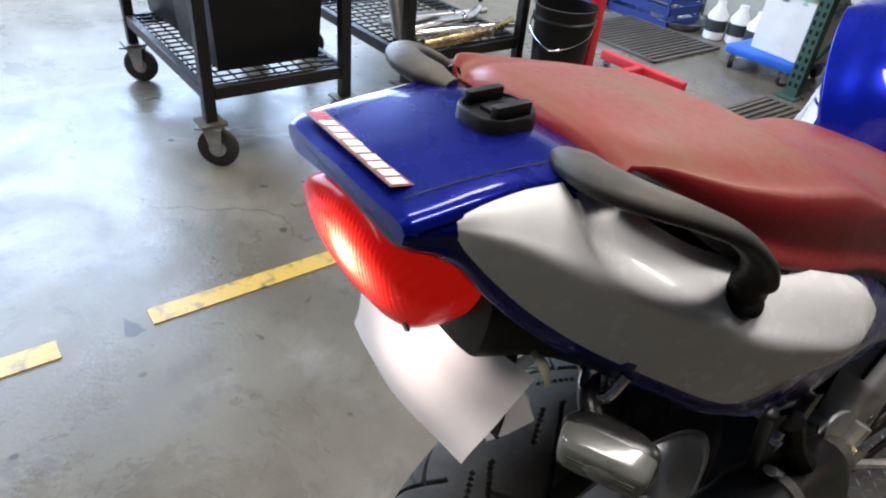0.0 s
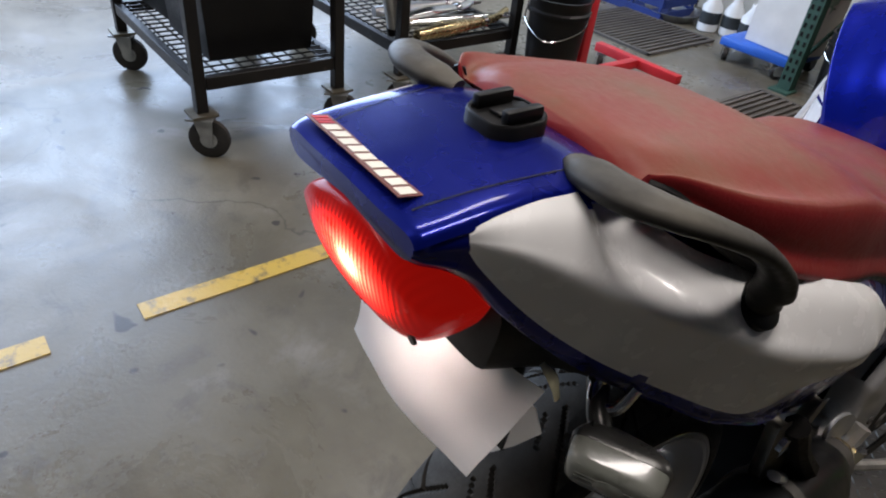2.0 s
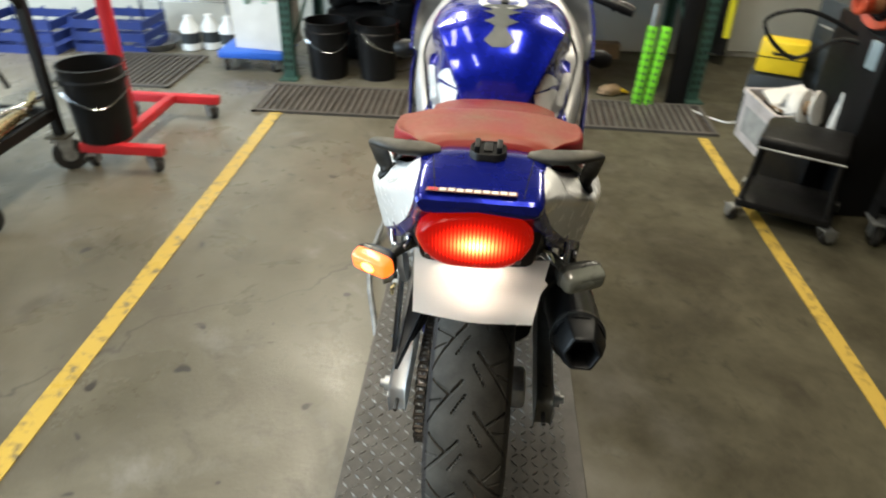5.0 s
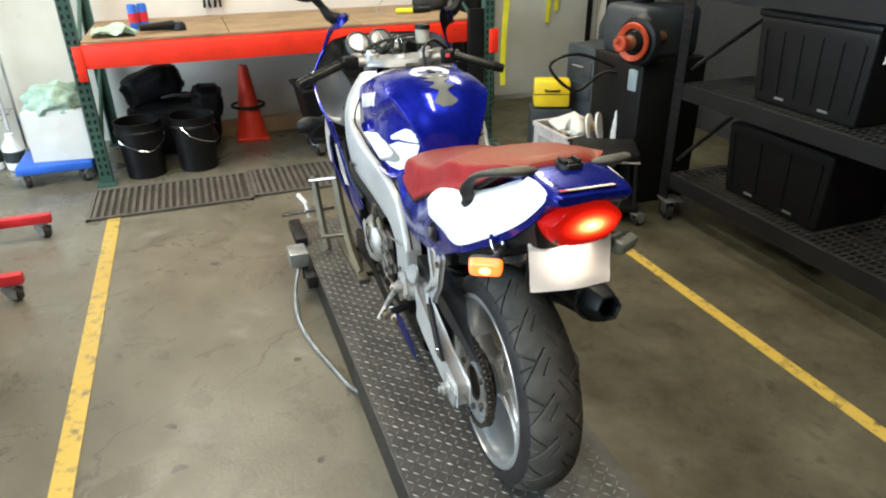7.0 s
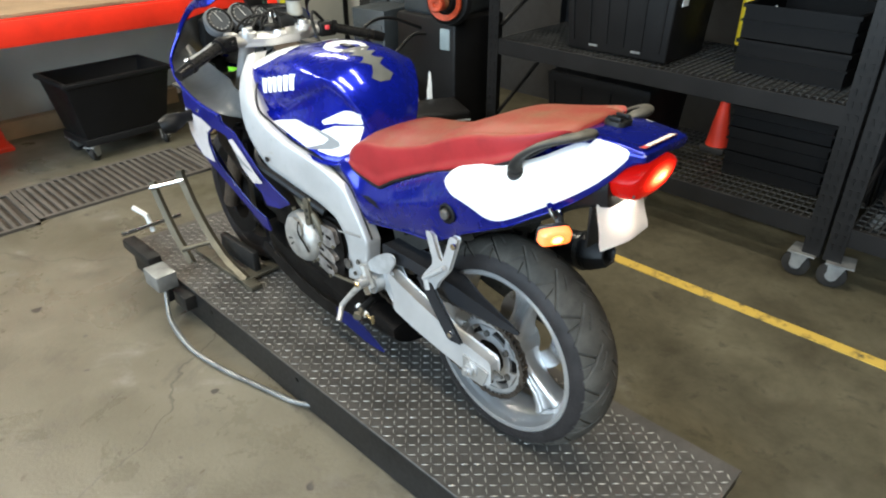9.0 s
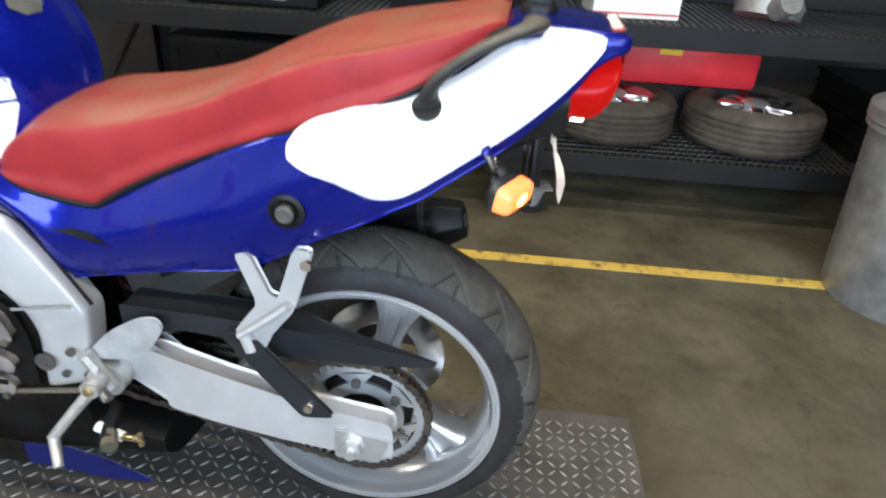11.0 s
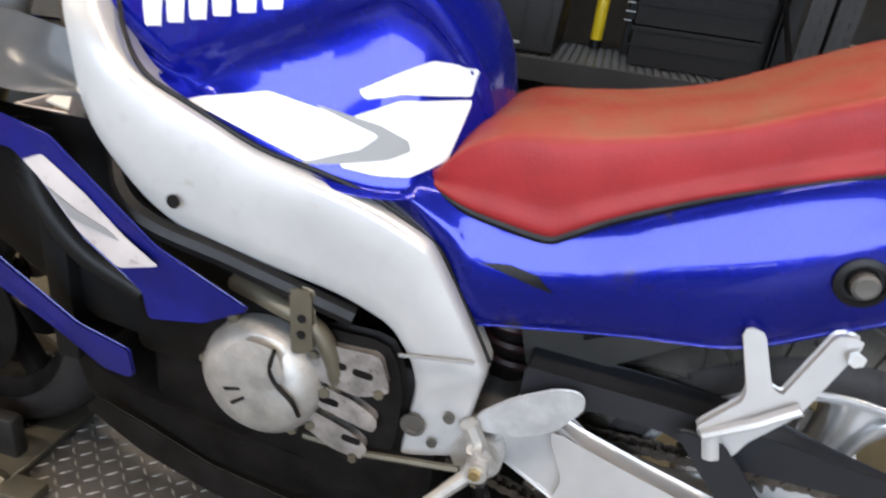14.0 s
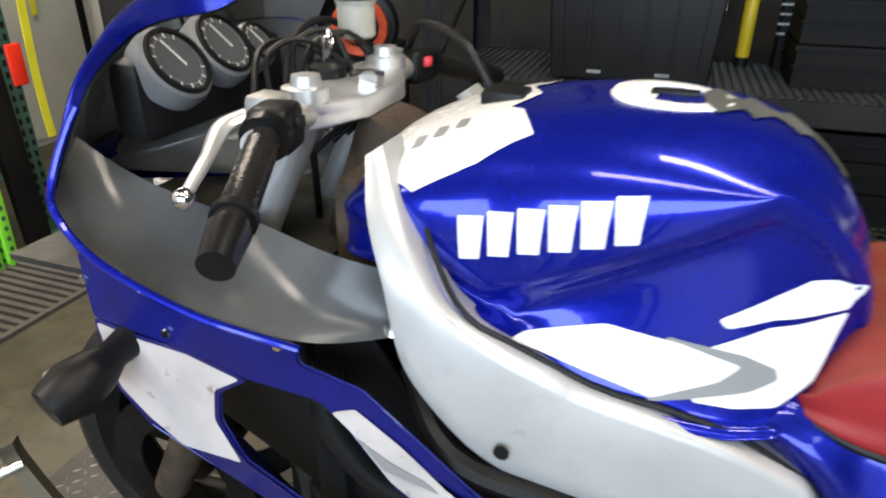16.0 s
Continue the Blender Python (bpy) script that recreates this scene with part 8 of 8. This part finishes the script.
outer_l, inner_l = shell(0.0, 0.93, 0), shell(0.007, 0.93, 0)
bm = rings(bmesh.new(), outer_l, caps=False, closed=False)
for f_ in bm.faces:
    c_ = f_.calc_center_median()
    f_.material_index = 1 if abs(c_.x) < 0.17 and c_.z > 1.0 else 0
uf = P("upper_fairing", bm, M_BLUE, "deep blue upper fairing shell with a dark screen base", smooth=60)
uf.data.materials.append(M_TRIM)
P("fairing_lining", rings(bmesh.new(), inner_l, caps=False, closed=False), M_INNER, "dull grey fairing lining", smooth=60)
for s in (-1, 1):
    P("fairing_edge", T([Vector((s * x, y, z)) for x, y, z in half[:30]], 0.0045, 8), M_BLUE, "blue rounded fairing edge")
    # pointed wing beside the dials, blue outside and dark inside
    low_e = spline([(0.286, 1.309, 1.056), (0.243, 1.283, 1.150), (0.231, 1.233, 1.200), (0.2295, 1.183, 1.223), (0.220, 1.118, 1.237), (0.186, 1.082, 1.270)], 36)
    top_e = spline([(0.2855, 1.310, 1.058), (0.246, 1.296, 1.150), (0.214, 1.250, 1.214), (0.196, 1.212, 1.250), (0.187, 1.150, 1.288), (0.180, 1.078, 1.284)], 36)
    for nm, mat, off, lab in (("fairing_wing", M_BLUE, 0.012, "blue pointed wing of the fairing"), ("wing_lining", M_TRIM, 0.004, "dark lining of the fairing wing")):
        loops = []
        for i_, (a, c_) in enumerate(zip(low_e, top_e)):
            row = []
            for u in np.linspace(0, 1, 9):
                p = a * (1 - u) + c_ * u
                k_ = min(1.0, i_ / 14) * off * math.sin(math.pi * u) - (0.003 if mat is M_TRIM else 0.0)
                row.append((s * (p[0] + k_), p[1] + 0.4 * k_, p[2] + 0.5 * k_))
            loops.append(row)
        bm = rings(bmesh.new(), loops, caps=False, closed=False)
        bmesh.ops.solidify(bm, geom=bm.faces[:], thickness=0.002)
        P(nm, bm, mat, lab, smooth=60)
# dark panel added to stop floor light showing through the gap
P("inner_tray", B(0, 1.29, 0.925, 0.47, 0.38, 0.008), M_GRIP, "added dark panel closing the gap under the dials")
P("nose_plug", B(0, 1.59, 0.92, 0.08, 0.05, 0.10), M_TRIM, bevel=0.02)
for s in (-1, 1):
    # grey inner side cowl between fairing edge and chassis
    outer_e = spline([(0.215, 0.945, 0.918), (0.275, 1.03, 0.928), (0.293, 1.16, 0.950), (0.296, 1.27, 0.985), (0.289, 1.312, 1.03), (0.280, 1.310, 1.075)], 24)
    inner_e = spline([(0.205, 0.955, 0.985), (0.215, 1.03, 1.000), (0.175, 1.14, 1.000), (0.165, 1.24, 1.01), (0.175, 1.32, 1.04), (0.20, 1.37, 1.09)], 24)
    loops = []
    for a, c_ in zip(outer_e, inner_e):
        row = []
        for u in np.linspace(0, 1, 12):
            p = a * (1 - u) + c_ * u
            p = p + np.array((0, 0, -0.030 * math.sin(math.pi * u) * (0.2 + 0.8 * u)))
            row.append((s * p[0], p[1], p[2]))
        loops.append(row)
    bm = rings(bmesh.new(), loops, caps=False, closed=False)
    bmesh.ops.solidify(bm, geom=bm.faces[:], thickness=0.004)
    ic = P("inner_cowl", bm, M_INNER, "scuffed grey plastic inner cowl", smooth=60)
    part("cowl_screw", L([(0, 0), (0.007, 0), (0.007, 0.002), (0.003, 0.003), (0, 0.002)], 14, pose(s * 0.272, 1.20, 0.956)), M_STEEL, ic)
    part("cowl_screw", L([(0, 0), (0.009, 0), (0.008, 0.004), (0, 0.005)], 14, pose(s * 0.226, 0.955, 0.930) @ pose(0, 0, 0, 0, 60 * s, 0)), M_CHROME, ic)

    def side_shift(y, z, s=s):
        x = 0.278
        x -= max(0.0, y - 1.2) * 0.08
        x -= max(0.0, 0.74 - z) * 0.30
        x -= max(0.0, 0.95 - y) * 0.10
        return s * x

    UPS = rounded([(1.318, 0.974), (1.275, 0.972), (1.168, 0.944), (1.042, 0.918), (1.040, 0.898), (0.968, 0.883), (0.909, 0.830), (0.845, 0.771), (0.735, 0.705), (0.80, 0.668), (0.875, 0.655), (0.87, 0.70), (0.935, 0.770), (0.987, 0.836), (1.018, 0.862), (1.107, 0.866), (1.184, 0.886), (1.318, 0.892)], 0.006)
    us = P("side_fairing", S(UPS, 0.0, s * -0.006, side_shift), M_BLUEDUSTY, "dusty blue side fairing strip", bevel=0.0015, seg=1)
    LWS = rounded([(1.320, 0.889), (1.252, 0.883), (1.184, 0.883), (1.107, 0.862), (1.147, 0.836), (1.154, 0.794), (1.128, 0.740), (1.075, 0.685), (1.0, 0.605), (0.93, 0.578), (0.94, 0.52), (0.985, 0.525), (1.03, 0.575), (1.09, 0.63), (1.17, 0.700), (1.264, 0.752), (1.306, 0.790)], 0.008)
    ls = P("side_fairing", S(LWS, 0.0, s * -0.006, side_shift), M_BLUEDUSTY, "dusty blue lower side fairing", bevel=0.0015, seg=1)
    part("white_field", S(rounded([(1.316, 0.885), (1.252, 0.879), (1.184, 0.879), (1.115, 0.861), (1.151, 0.838), (1.158, 0.794), (1.130, 0.738), (1.212, 0.737), (1.262, 0.764), (1.301, 0.797)], 0.005), s * 0.0015, s * 0.0005, side_shift), M_WHITEDIRTY, ls, "soiled white painted area")
    part("white_field", S(rounded([(1.003, 0.850), (0.975, 0.862), (0.925, 0.825), (0.878, 0.778), (0.838, 0.748), (0.890, 0.735), (0.938, 0.775), (0.982, 0.832)], 0.004), s * 0.0015, s * 0.0005, side_shift), M_WHITEDIRTY, us, "soiled white painted area")
    part("grey_field", S(rounded([(0.975, 0.825), (0.945, 0.79), (0.885, 0.772), (0.90, 0.785), (0.935, 0.80)], 0.003), s * 0.0022, s * 0.0012, side_shift), M_GREYDECAL, us)
    for y, z in ((1.205, 0.900), (1.06, 0.918), (1.32, 0.94)):
        part("fairing_screw", L([(0, 0), (0.006, 0), (0.005, 0.003), (0, 0.003)], 12, pose(side_shift(y, z), y, z) @ pose(0, 0, 0, 0, 90 * s, 0)), M_CHROME, us)
    # black sheet added as shade in the vents; hides fork and wheel
    P("vent_duct", S([(1.30, 0.875), (1.0, 0.875), (0.86, 0.66), (0.93, 0.57), (1.02, 0.58), (1.30, 0.74)], s * 0.172, s * 0.178), M_TRIM, "black sheet for the shade inside the vent")
    P("vent_tube", T([(s * 0.225, 1.035, 0.87), (s * 0.235, 1.035, 0.80), (s * 0.225, 0.99, 0.72), (s * 0.20, 0.92, 0.66)], 0.018, 10, 24), M_TRIM)
    P("vent_rib", T([(s * 0.20, 1.08, 0.87), (s * 0.21, 1.07, 0.80), (s * 0.20, 1.03, 0.70)], 0.010, 8, 16), M_TRIM)
    # mirror and front signal
    mr = P("mirror", T([(s * 0.205, 1.165, 1.262), (s * 0.235, 1.165, 1.275), (s * 0.262, 1.168, 1.310), (s * 0.292, 1.17, 1.345)], [0.024, 0.021, 0.013, 0.016], 14, 18), M_TRIM, "black mirror on a short stalk")
    bm = bmesh.new()
    bmesh.ops.create_uvsphere(bm, u_segments=28, v_segments=18, radius=1.0, matrix=pose(s * 0.350, 1.175, 1.385, 0, -s * 32, -s * 10) @ Matrix.Diagonal((0.092, 0.030, 0.046, 1)))
    for v in bm.verts:
        v.co.y = max(v.co.y, 1.162)
    part("mirror_shell", bm, M_TRIM, mr, smooth=60)
    fs = P("front_signal", T([(s * 0.255, 1.27, 0.872), (s * 0.295, 1.272, 0.866), (s * 0.315, 1.275, 0.860), (s * 0.345, 1.28, 0.852), (s * 0.375, 1.288, 0.845)], [0.022, 0.018, 0.027, 0.034, 0.024], 18), M_TRIM, "black front turn signal")
    part("signal_lens", B(s * 0.338, 1.308, 0.855, 0.034, 0.012, 0.030), M_LENSCLEAR, fs, bevel=0.005)
# windscreen between fairing edge and top
P("right_cable", T([(0.17, 1.05, 0.75), (0.25, 0.95, 0.72), (0.255, 0.8, 0.74)], 0.008, 8, 16), M_TRIM)
